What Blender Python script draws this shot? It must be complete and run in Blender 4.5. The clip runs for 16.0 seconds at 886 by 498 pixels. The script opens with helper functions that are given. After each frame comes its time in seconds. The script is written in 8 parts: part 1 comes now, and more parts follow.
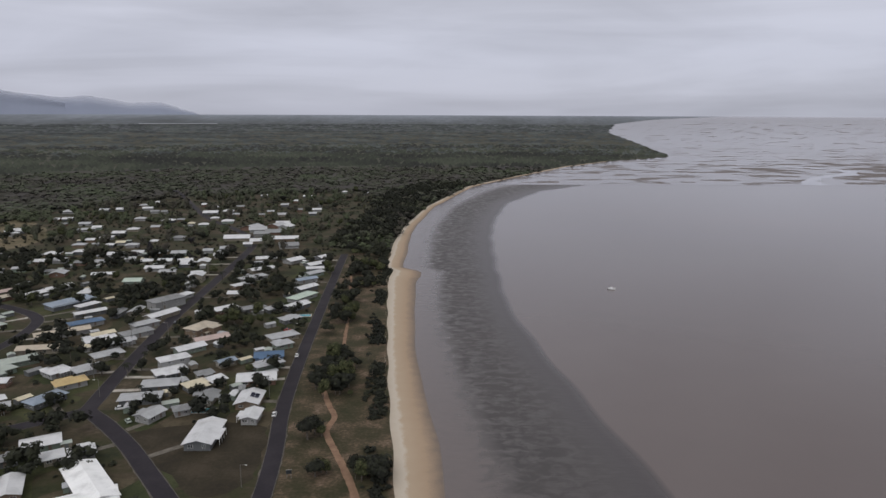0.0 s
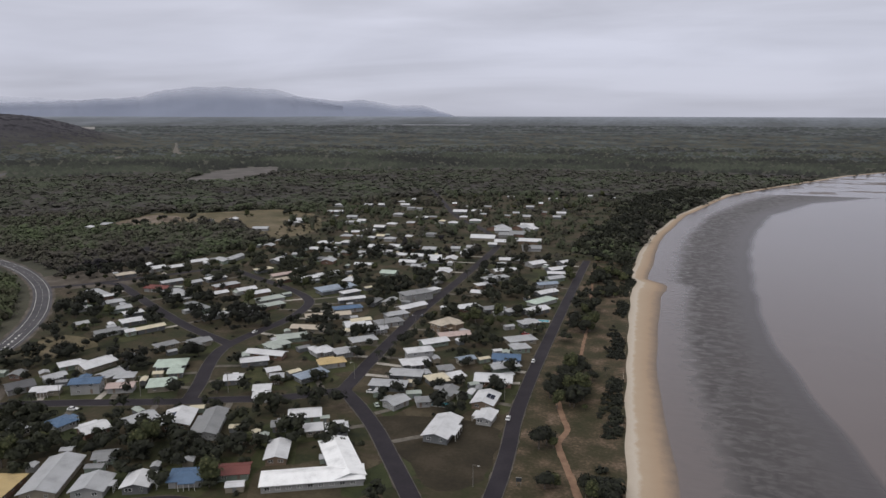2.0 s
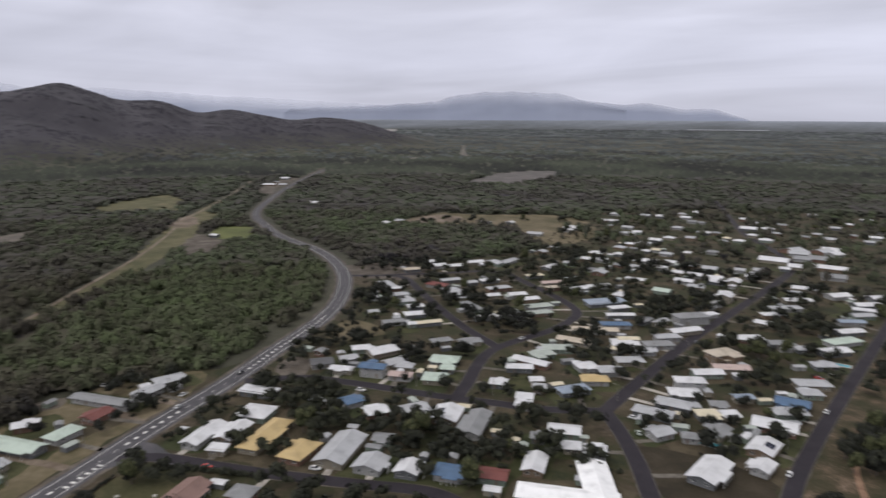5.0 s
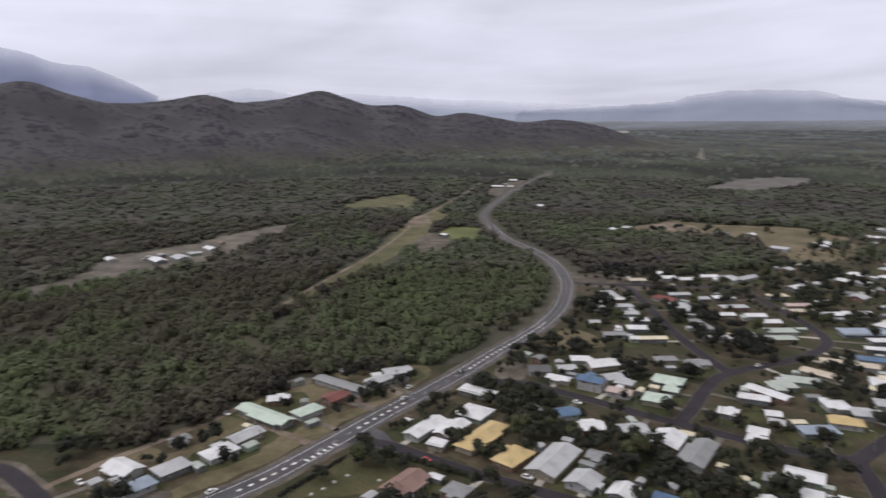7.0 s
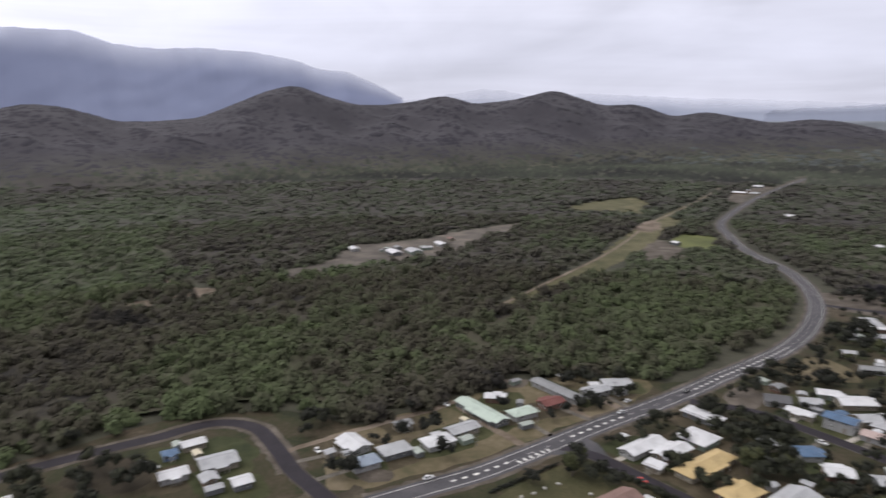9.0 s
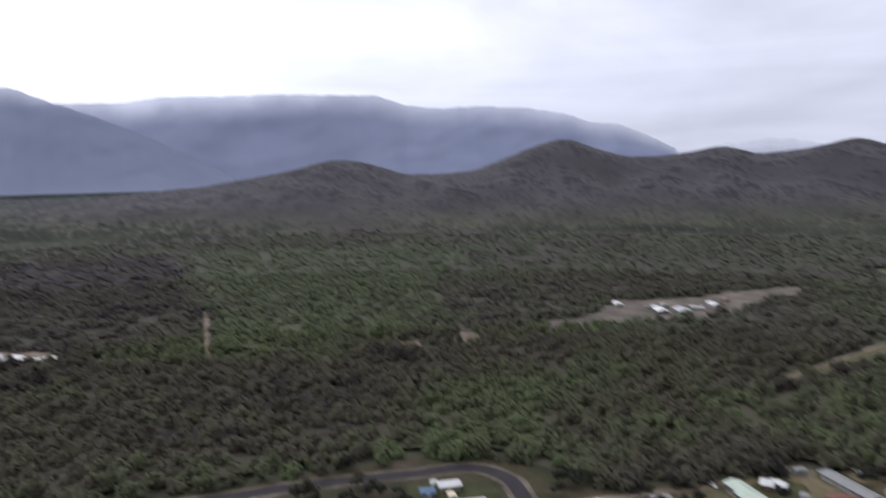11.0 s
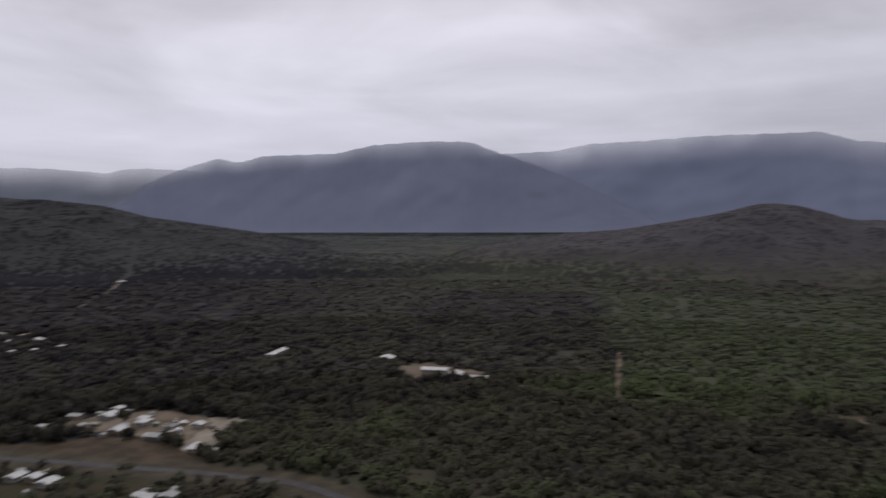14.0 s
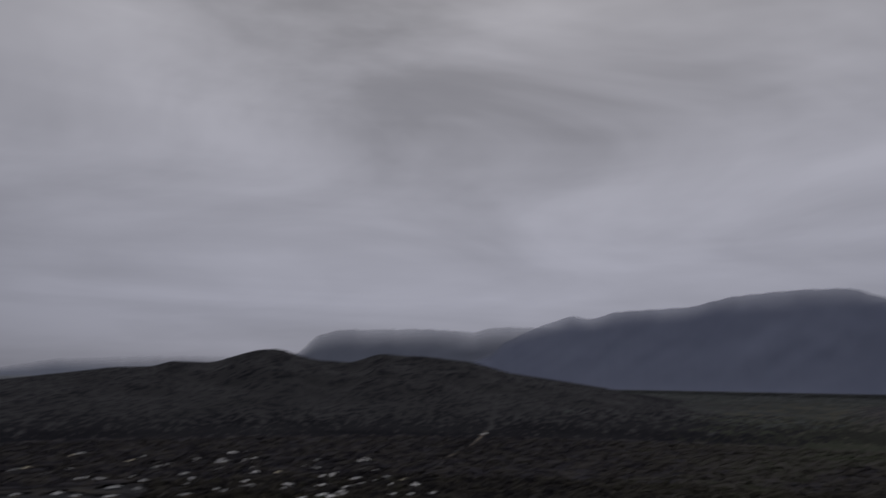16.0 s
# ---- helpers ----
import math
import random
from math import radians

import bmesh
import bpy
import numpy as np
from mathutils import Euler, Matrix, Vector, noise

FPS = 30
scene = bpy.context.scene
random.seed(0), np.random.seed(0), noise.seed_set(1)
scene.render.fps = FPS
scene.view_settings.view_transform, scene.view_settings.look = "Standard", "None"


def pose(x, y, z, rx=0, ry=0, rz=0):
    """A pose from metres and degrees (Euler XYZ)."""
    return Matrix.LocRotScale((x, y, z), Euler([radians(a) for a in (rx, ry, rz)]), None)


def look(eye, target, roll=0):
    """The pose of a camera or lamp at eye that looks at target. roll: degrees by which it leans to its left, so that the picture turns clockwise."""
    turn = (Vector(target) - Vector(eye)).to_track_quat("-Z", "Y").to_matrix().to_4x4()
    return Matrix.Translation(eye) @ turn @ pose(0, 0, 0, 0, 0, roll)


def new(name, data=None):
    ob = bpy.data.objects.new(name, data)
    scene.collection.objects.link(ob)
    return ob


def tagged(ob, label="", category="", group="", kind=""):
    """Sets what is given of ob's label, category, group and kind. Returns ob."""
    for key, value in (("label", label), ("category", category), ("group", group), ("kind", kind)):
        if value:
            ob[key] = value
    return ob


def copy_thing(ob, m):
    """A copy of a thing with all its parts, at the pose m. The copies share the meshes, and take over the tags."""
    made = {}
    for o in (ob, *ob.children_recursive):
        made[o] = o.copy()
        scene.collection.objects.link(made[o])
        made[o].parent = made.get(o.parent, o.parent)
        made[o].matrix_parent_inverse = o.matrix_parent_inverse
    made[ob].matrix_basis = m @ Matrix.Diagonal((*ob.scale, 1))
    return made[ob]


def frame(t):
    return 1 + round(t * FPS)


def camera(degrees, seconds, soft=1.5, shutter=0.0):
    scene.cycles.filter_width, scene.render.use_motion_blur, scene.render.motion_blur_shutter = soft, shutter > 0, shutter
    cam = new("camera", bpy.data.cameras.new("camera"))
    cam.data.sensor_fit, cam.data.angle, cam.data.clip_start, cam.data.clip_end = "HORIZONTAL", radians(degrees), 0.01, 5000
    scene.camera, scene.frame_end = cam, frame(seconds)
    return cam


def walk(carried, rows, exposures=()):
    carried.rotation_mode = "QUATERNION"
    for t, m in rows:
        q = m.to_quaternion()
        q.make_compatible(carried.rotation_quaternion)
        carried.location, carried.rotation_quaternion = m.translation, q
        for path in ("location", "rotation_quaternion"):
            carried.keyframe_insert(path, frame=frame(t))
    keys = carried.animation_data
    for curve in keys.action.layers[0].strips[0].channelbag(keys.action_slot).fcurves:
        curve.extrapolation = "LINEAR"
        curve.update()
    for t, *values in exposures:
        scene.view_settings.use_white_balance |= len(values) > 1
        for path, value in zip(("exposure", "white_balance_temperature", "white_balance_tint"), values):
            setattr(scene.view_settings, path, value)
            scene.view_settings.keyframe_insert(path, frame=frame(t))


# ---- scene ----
cam = camera(65.16, 16.0, soft=1.5, shutter=0.9)
PATH = [
    (0.00, pose(0.00, 0.00, 120.00, 78.86, -0.22, 0.04)),
    (0.50, pose(-0.82, 1.29, 120.58, 78.78, -0.24, 0.00)),
    (0.60, pose(-0.96, 1.51, 120.70, 78.78, -0.20, 0.54)),
    (0.75, pose(-1.16, 1.84, 120.88, 78.79, -0.13, 3.43)),
    (1.00, pose(-1.51, 2.38, 121.17, 78.79, -0.02, 9.95)),
    (1.25, pose(-1.67, 2.83, 121.47, 78.83, -0.00, 15.60)),
    (1.50, pose(-1.84, 3.27, 121.77, 78.87, 0.02, 19.36)),
    (2.00, pose(-2.03, 3.85, 122.46, 78.92, -0.07, 20.08)),
    (2.50, pose(-2.25, 4.13, 123.29, 78.96, -0.05, 20.87)),
    (3.00, pose(-2.51, 4.26, 124.18, 78.99, -0.04, 24.42)),
    (3.50, pose(-2.73, 4.42, 125.11, 79.01, -0.00, 29.00)),
    (4.00, pose(-2.99, 4.60, 125.93, 79.05, -0.02, 33.59)),
    (4.20, pose(-3.11, 4.71, 126.19, 79.01, 0.01, 35.32)),
    (6.30, pose(-4.46, 5.84, 130.56, 79.22, -0.04, 54.83)),
    (6.50, pose(-4.58, 5.91, 130.76, 79.16, 0.20, 56.61)),
    (7.00, pose(-4.80, 6.02, 131.34, 79.24, 0.35, 61.18)),
    (7.50, pose(-5.00, 6.09, 132.02, 79.31, 0.36, 65.76)),
    (8.00, pose(-5.20, 6.09, 132.64, 79.39, 0.44, 70.32)),
    (8.50, pose(-5.57, 6.10, 133.09, 79.48, 0.44, 74.91)),
    (8.70, pose(-5.80, 6.13, 133.19, 79.51, 0.49, 76.79)),
    (10.80, pose(-9.00, 6.80, 134.49, 82.00, 0.59, 99.57)),
    (11.00, pose(-9.26, 6.84, 134.54, 83.76, 0.81, 101.55)),
    (11.50, pose(-9.80, 6.91, 134.67, 87.19, 0.45, 106.57)),
    (12.00, pose(-10.29, 6.87, 134.77, 87.44, 0.50, 111.52)),
    (12.50, pose(-10.76, 6.69, 134.86, 87.47, 0.42, 116.83)),
    (13.00, pose(-11.25, 6.38, 134.95, 87.47, 0.32, 122.50)),
    (13.60, pose(-11.83, 5.88, 135.07, 87.48, 0.11, 129.91)),
    (14.00, pose(-12.20, 5.46, 135.14, 87.51, -0.02, 135.26)),
    (14.22, pose(-12.40, 5.20, 135.17, 87.55, -0.15, 138.35)),
    (14.50, pose(-12.67, 4.88, 135.21, 90.04, -0.38, 142.37)),
    (15.00, pose(-13.15, 4.31, 135.24, 97.20, -0.46, 149.49)),
    (15.50, pose(-13.62, 3.74, 135.25, 102.01, -0.37, 156.50)),
    (16.00, pose(-14.10, 3.17, 135.26, 100.19, -0.57, 163.61)),
]
EXPOSURES = [(0.0, -0.2, 6480, 9), (2.5, -0.03, 6480, 10), (4.5, 0.08, 6480, 11), (7.5, 0.29, 6490, 12), (9.5, 0.35, 6450, 12), (11.0, 0.3, 6200, 12), (11.5, -0.02, 6380, 12), (12.0, -0.36, 6450, 12), (13.0, -0.6, 6560, 12), (14.0, -0.66, 6600, 12), (14.5, -0.74, 6640, 12), (15.0, -0.92, 6580, 12), (15.5, -1.38, 6450, 12), (16.0, -1.64, 6450, 12)]
walk(cam, PATH, EXPOSURES)

# ---- overcast sky and a soft sun ----
SUN_AZ, SUN_EL = radians(208), radians(42)
world = bpy.data.worlds.new("overcast_sky")
scene.world = world
world.use_nodes = True
wn, wl = world.node_tree.nodes, world.node_tree.links
wn.clear()


def wmath(op, a, b=None, clamp=False):
    n = wn.new("ShaderNodeMath")
    n.operation, n.use_clamp = op, clamp
    for i, x in enumerate((a, b)):
        if x is None:
            continue
        if isinstance(x, (int, float)):
            n.inputs[i].default_value = x
        else:
            wl.new(x, n.inputs[i])
    return n.outputs[0]


w_co = wn.new("ShaderNodeTexCoord")
w_sep = wn.new("ShaderNodeSeparateXYZ")
wl.new(w_co.outputs["Generated"], w_sep.inputs[0])
w_up = wmath("MAXIMUM", w_sep.outputs[2], 0.0)
# the cloud is a level sheet: directions are laid out on it, so that it closes up towards the horizon
w_lift = wmath("ADD", w_up, 0.26)
w_flat = wn.new("ShaderNodeCombineXYZ")
wl.new(wmath("MULTIPLY", wmath("DIVIDE", w_sep.outputs[0], w_lift), 1.05), w_flat.inputs[0])
wl.new(wmath("MULTIPLY", wmath("DIVIDE", w_sep.outputs[1], w_lift), 1.4), w_flat.inputs[1])
w_noise = wn.new("ShaderNodeTexNoise")
w_noise.inputs["Scale"].default_value = 1.0
w_noise.inputs["Detail"].default_value = 5.0
w_noise.inputs["Roughness"].default_value = 0.52
w_noise.inputs["Distortion"].default_value = 0.7
wl.new(w_flat.outputs[0], w_noise.inputs["Vector"])
w_ramp = wn.new("ShaderNodeValToRGB")
w_ramp.color_ramp.elements[0].position, w_ramp.color_ramp.elements[0].color = 0.0, (0.5, 0.5, 0.51, 1)
w_ramp.color_ramp.elements[1].position, w_ramp.color_ramp.elements[1].color = 1.0, (1.0, 1.0, 1.01, 1)
for w_p, w_c in ((0.2, 0.57), (0.38, 0.71), (0.66, 0.92), (0.84, 0.97)):
    w_e = w_ramp.color_ramp.elements.new(w_p)
    w_e.color = (w_c, w_c, w_c * 1.01, 1)
w_depth = wmath("MINIMUM", wmath("ADD", wmath("MULTIPLY", wmath("MULTIPLY", w_up, w_up), 13.0), 0.3), 1.9)
w_dev = wmath("MULTIPLY", wmath("SUBTRACT", w_noise.outputs["Fac"], 0.52), w_depth)
# low over the land it lies in long level bands
w_long = wn.new("ShaderNodeCombineXYZ")
wl.new(wmath("MULTIPLY", w_sep.outputs[0], 1.5), w_long.inputs[0])
wl.new(wmath("MULTIPLY", w_sep.outputs[1], 1.5), w_long.inputs[1])
wl.new(wmath("MULTIPLY", w_sep.outputs[2], 15.0), w_long.inputs[2])
w_bands = wn.new("ShaderNodeTexNoise")
w_bands.inputs["Scale"].default_value, w_bands.inputs["Detail"].default_value, w_bands.inputs["Distortion"].default_value = 1.0, 4.0, 0.5
wl.new(w_long.outputs[0], w_bands.inputs["Vector"])
w_low = wmath("MAXIMUM", wmath("SUBTRACT", 1.0, wmath("MULTIPLY", w_up, 3.2)), 0.25)
w_dev = wmath("ADD", w_dev, wmath("MULTIPLY", wmath("MULTIPLY", wmath("SUBTRACT", w_bands.outputs["Fac"], 0.5), 1.2), w_low))
wl.new(wmath("ADD", w_dev, 0.52), w_ramp.inputs[0])
# an overcast sky grows brighter towards the zenith
w_shine = wn.new("ShaderNodeValToRGB")
w_shine.color_ramp.elements[0].position, w_shine.color_ramp.elements[0].color = 0.0, (0.64, 0.64, 0.64, 1)
w_shine.color_ramp.elements[1].position, w_shine.color_ramp.elements[1].color = 1.0, (1.0, 1.0, 1.0, 1)
for w_p, w_c in ((0.09, 0.74), (0.18, 0.76), (0.34, 0.75)):
    w_e = w_shine.color_ramp.elements.new(w_p)
    w_e.color = (w_c, w_c, w_c, 1)
wl.new(w_up, w_shine.inputs[0])
# the cloud is brightest round the hidden sun
w_dot = wn.new("ShaderNodeVectorMath")
w_dot.operation = "DOT_PRODUCT"
wl.new(w_co.outputs["Generated"], w_dot.inputs[0])
w_dot.inputs[1].default_value = (math.sin(SUN_AZ) * math.cos(SUN_EL), math.cos(SUN_AZ) * math.cos(SUN_EL), math.sin(SUN_EL))
w_halo = wn.new("ShaderNodeMapRange")
w_halo.interpolation_type = "SMOOTHSTEP"
w_halo.inputs["From Min"].default_value, w_halo.inputs["From Max"].default_value = 0.35, 0.9
w_halo.inputs["To Min"].default_value, w_halo.inputs["To Max"].default_value = 1.0, 1.7
wl.new(w_dot.outputs["Value"], w_halo.inputs["Value"])
w_grow = wmath("MULTIPLY", w_shine.outputs[0], w_halo.outputs[0])
w_sky = wn.new("ShaderNodeTexSky")
w_sky.sky_type = "NISHITA"
w_sky.sun_disc = False
w_sky.sun_elevation, w_sky.sun_rotation = SUN_EL, SUN_AZ
w_bg = wn.new("ShaderNodeBackground")
w_bg2 = wn.new("ShaderNodeBackground")
w_tone = wn.new("ShaderNodeValToRGB")
w_tone.color_ramp.elements[0].position, w_tone.color_ramp.elements[0].color = 0.08, (0.955, 0.975, 1.135, 1)
w_tone.color_ramp.elements[1].position, w_tone.color_ramp.elements[1].color = 0.75, (1.02, 0.995, 0.985, 1)
wl.new(w_up, w_tone.inputs[0])
w_mul = wn.new("ShaderNodeMix")
w_mul.data_type, w_mul.blend_type = "RGBA", "MULTIPLY"
w_mul.inputs["Factor"].default_value = 1.0
wl.new(w_ramp.outputs[0], w_mul.inputs["A"])
wl.new(w_tone.outputs[0], w_mul.inputs["B"])
wl.new(w_mul.outputs["Result"], w_bg.inputs[0])
wl.new(w_grow, w_bg.inputs[1])
wl.new(w_sky.outputs[0], w_bg2.inputs[0])
w_bg2.inputs[1].default_value = 0.004
w_add = wn.new("ShaderNodeAddShader")
w_out = wn.new("ShaderNodeOutputWorld")
wl.new(w_bg.outputs[0], w_add.inputs[0])
wl.new(w_bg2.outputs[0], w_add.inputs[1])
wl.new(w_add.outputs[0], w_out.inputs[0])

sun = new("sun", bpy.data.lights.new("sun", "SUN"))
sun.data.energy, sun.data.angle, sun.data.color = 0.75, radians(25), (1.0, 0.97, 0.93)
sun.matrix_world = look((600 * math.sin(SUN_AZ), 600 * math.cos(SUN_AZ), 700), (0, 0, 0))

# ---- materials ----
MATS = {}


def mat(name, stops, scale=1.0, rough=0.85, metal=0.0, bump=0.0, bump_scale=None, detail=6.0, fine=0.25,
        stretch=(1, 1, 1), attr="", spread=0.0, coords="Object", spec=0.3, wave=None, upland=False, fade=False, even=1.0, gloss=None):
    """A surface whose colour runs through the stops (position, r, g, b) by broad noise, with finer grain upon it."""
    if name in MATS:
        return MATS[name]
    m = bpy.data.materials.new(name)
    m.use_nodes = True
    n, l = m.node_tree.nodes, m.node_tree.links
    bs = n["Principled BSDF"]
    bs.inputs["Roughness"].default_value = rough
    co = n.new("ShaderNodeTexCoord")
    mp = n.new("ShaderNodeMapping")
    mp.inputs["Scale"].default_value = stretch
    l.new(co.outputs[coords], mp.inputs[0])
    big, small = n.new("ShaderNodeTexNoise"), n.new("ShaderNodeTexNoise")
    big.inputs["Scale"].default_value, small.inputs["Scale"].default_value = scale, scale * 9.0
    big.inputs["Detail"].default_value, small.inputs["Detail"].default_value = detail, 4.0
    for t in (big, small):
        l.new(mp.outputs[0], t.inputs["Vector"])
    mixf = n.new("ShaderNodeMath")
    mixf.operation = "MULTIPLY_ADD"
    l.new(small.outputs["Fac"], mixf.inputs[0])
    mixf.inputs[1].default_value = fine
    sub = n.new("ShaderNodeMath")
    sub.operation = "ADD"
    sub.inputs[1].default_value = -fine / 2
    l.new(big.outputs["Fac"], sub.inputs[0])
    l.new(sub.outputs[0], mixf.inputs[2])
    fac = mixf.outputs[0]
    if even != 1.0:
        ev = n.new("ShaderNodeMath")
        ev.operation = "MULTIPLY_ADD"
        l.new(fac, ev.inputs[0])
        ev.inputs[1].default_value, ev.inputs[2].default_value = even, 0.5 - 0.5 * even
        fac = ev.outputs[0]
    if attr or spread:
        add = n.new("ShaderNodeMath")
        add.operation = "MULTIPLY_ADD"
        if attr:
            src = n.new("ShaderNodeAttribute")
            src.attribute_name = attr
            l.new(src.outputs["Fac"], add.inputs[0])
        else:
            src = n.new("ShaderNodeObjectInfo")
            l.new(src.outputs["Random"], add.inputs[0])
        add.inputs[1].default_value = spread
        off = n.new("ShaderNodeMath")
        off.operation = "ADD"
        off.inputs[1].default_value = -spread / 2
        l.new(fac, off.inputs[0])
        l.new(off.outputs[0], add.inputs[2])
        fac = add.outputs[0]
    rp = n.new("ShaderNodeValToRGB")
    el = rp.color_ramp.elements
    while len(el) < len(stops):
        el.new(0.5)
    for e, (p, r, g, b) in zip(el, stops):
        e.position, e.color = p, (r, g, b, 1)
    l.new(fac, rp.inputs[0])
    colour = rp.outputs[0]
    if upland:
        # dry brown woodland on the slopes, blued by painted haze; greener on the plain
        sp = n.new("ShaderNodeSeparateXYZ")
        l.new(co.outputs[coords], sp.inputs[0])
        up = n.new("ShaderNodeMapRange")
        up.inputs["From Min"].default_value, up.inputs["From Max"].default_value = 6.0, 70.0
        l.new(sp.outputs[2], up.inputs["Value"])
        brown = n.new("ShaderNodeValToRGB")
        be = brown.color_ramp.elements
        be[0].position, be[0].color = 0.34, (0.0435, 0.041, 0.0485, 1)
        be[1].position, be[1].color = 0.66, (0.056, 0.053, 0.061, 1)
        l.new(fac, brown.inputs[0])
        mx = n.new("ShaderNodeMix")
        mx.data_type = "RGBA"
        dry, share = n.new("ShaderNodeAttribute"), n.new("ShaderNodeMath")
        dry.attribute_name, share.operation = "dry", "MULTIPLY"
        l.new(up.outputs[0], share.inputs[0])
        l.new(dry.outputs["Fac"], share.inputs[1])
        l.new(share.outputs[0], mx.inputs["Factor"])
        l.new(rp.outputs[0], mx.inputs["A"])
        l.new(brown.outputs[0], mx.inputs["B"])
        colour = mx.outputs["Result"]
    l.new(colour, bs.inputs["Base Color"])
    if gloss:
        gl = n.new("ShaderNodeMapRange")
        gl.inputs["From Min"].default_value, gl.inputs["From Max"].default_value = gloss[0], gloss[1]
        gl.inputs["To Min"].default_value, gl.inputs["To Max"].default_value = gloss[2], gloss[3]
        l.new(fac, gl.inputs["Value"])
        l.new(gl.outputs[0], bs.inputs["Roughness"])
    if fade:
        # alpha thins the summits, standing in for haze and the cloud base
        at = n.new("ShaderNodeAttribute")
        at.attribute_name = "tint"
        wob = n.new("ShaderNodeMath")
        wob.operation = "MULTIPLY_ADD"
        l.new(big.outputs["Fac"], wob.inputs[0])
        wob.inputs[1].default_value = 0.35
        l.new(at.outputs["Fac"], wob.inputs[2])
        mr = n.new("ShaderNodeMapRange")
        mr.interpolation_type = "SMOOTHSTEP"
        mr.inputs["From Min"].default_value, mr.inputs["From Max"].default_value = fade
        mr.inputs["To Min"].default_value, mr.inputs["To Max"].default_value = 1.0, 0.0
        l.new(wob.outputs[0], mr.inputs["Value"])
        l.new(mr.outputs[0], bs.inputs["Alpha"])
    bs.inputs["Metallic"].default_value = metal
    bs.inputs["Specular IOR Level"].default_value = spec
    if bump or wave:
        bp = n.new("ShaderNodeBump")
        bp.inputs["Strength"].default_value = 1.0
        bp.inputs["Distance"].default_value = bump if bump else wave[1]
        if wave:
            wv = n.new("ShaderNodeTexWave")
            wv.bands_direction = "X"
            wv.inputs["Scale"].default_value = wave[0]
            l.new(co.outputs[coords], wv.inputs["Vector"])
            l.new(wv.outputs["Fac"], bp.inputs["Height"])
        elif bump_scale:
            bn = n.new("ShaderNodeTexNoise")
            bn.inputs["Scale"].default_value = bump_scale
            bn.inputs["Detail"].default_value = 5.0
            l.new(mp.outputs[0], bn.inputs["Vector"])
            l.new(bn.outputs["Fac"], bp.inputs["Height"])
        else:
            l.new(small.outputs["Fac"], bp.inputs["Height"])
        l.new(bp.outputs[0], bs.inputs["Normal"])
    MATS[name] = m
    return m


def paint(name, c, rough=0.6, dirt=0.82, **kw):
    """Painted or plain surface of one colour with faint weathering."""
    return mat(name, [(0.3, c[0] * dirt, c[1] * dirt, c[2] * dirt), (0.62, *c)], scale=0.35, rough=rough, **kw)


FOREST_FLOOR = mat("forest_floor", [(0.3, 0.028, 0.028, 0.018), (0.5, 0.042, 0.042, 0.028), (0.68, 0.06, 0.058, 0.04)], scale=0.006, fine=0.5, rough=0.95, bump=0.8, bump_scale=0.11, detail=8, upland=True)
LAWN = mat("dry_lawn", [(0.3, 0.0165, 0.0195, 0.0082), (0.42, 0.027, 0.0295, 0.0112), (0.52, 0.038, 0.033, 0.0165), (0.63, 0.052, 0.04, 0.0245), (0.74, 0.086, 0.067, 0.048)], scale=0.05, fine=0.45, rough=0.95, bump=0.08, bump_scale=1.5)
DRY = mat("dry_grass", [(0.3, 0.0558, 0.0527, 0.0248), (0.5, 0.1054, 0.0868, 0.0496), (0.7, 0.1612, 0.1302, 0.0868)], scale=0.03, fine=0.4, rough=0.95, bump=0.1, bump_scale=1.2)
EARTH = mat("bare_earth", [(0.3, 0.09216, 0.06912, 0.04896), (0.52, 0.1555, 0.1238, 0.09504), (0.7, 0.2189, 0.1786, 0.144)], scale=0.05, fine=0.4, rough=0.95, bump=0.05, bump_scale=1.2)
ASPHALT = mat("asphalt", [(0.3, 0.013, 0.0105, 0.0145), (0.5, 0.018, 0.0145, 0.0195), (0.7, 0.025, 0.021, 0.026)], scale=0.12, fine=0.5, rough=0.8, stretch=(1, 1, 1), bump=0.01, bump_scale=8)
GREY_ASPHALT = mat("worn_asphalt", [(0.3, 0.04667, 0.04491, 0.04974), (0.5, 0.06315, 0.0606, 0.0667), (0.7, 0.08508, 0.08116, 0.08593)], scale=0.1, fine=0.5, rough=0.85, bump=0.01, bump_scale=8)
CONCRETE = mat("concrete", [(0.3, 0.26, 0.24, 0.21), (0.65, 0.42, 0.39, 0.35)], scale=0.3, fine=0.4, rough=0.9)
DRIVE = mat("worn_drive", [(0.3, 0.07, 0.062, 0.05), (0.65, 0.15, 0.135, 0.115)], scale=0.3, fine=0.4, rough=0.9)
PATHMAT = mat("red_gravel_path", [(0.3, 0.15, 0.09, 0.06), (0.65, 0.23, 0.145, 0.095)], scale=0.3, fine=0.4, rough=0.95)
LINE = mat("road_paint", [(0.3, 0.5, 0.5, 0.48), (0.6, 0.75, 0.74, 0.7)], scale=0.6, rough=0.7)
GLASS = paint("window_glass", (0.03, 0.035, 0.04), rough=0.08, spec=0.6)
WHITE_TRIM = paint("white_trim", (0.72, 0.72, 0.7))
ROOFS = {}
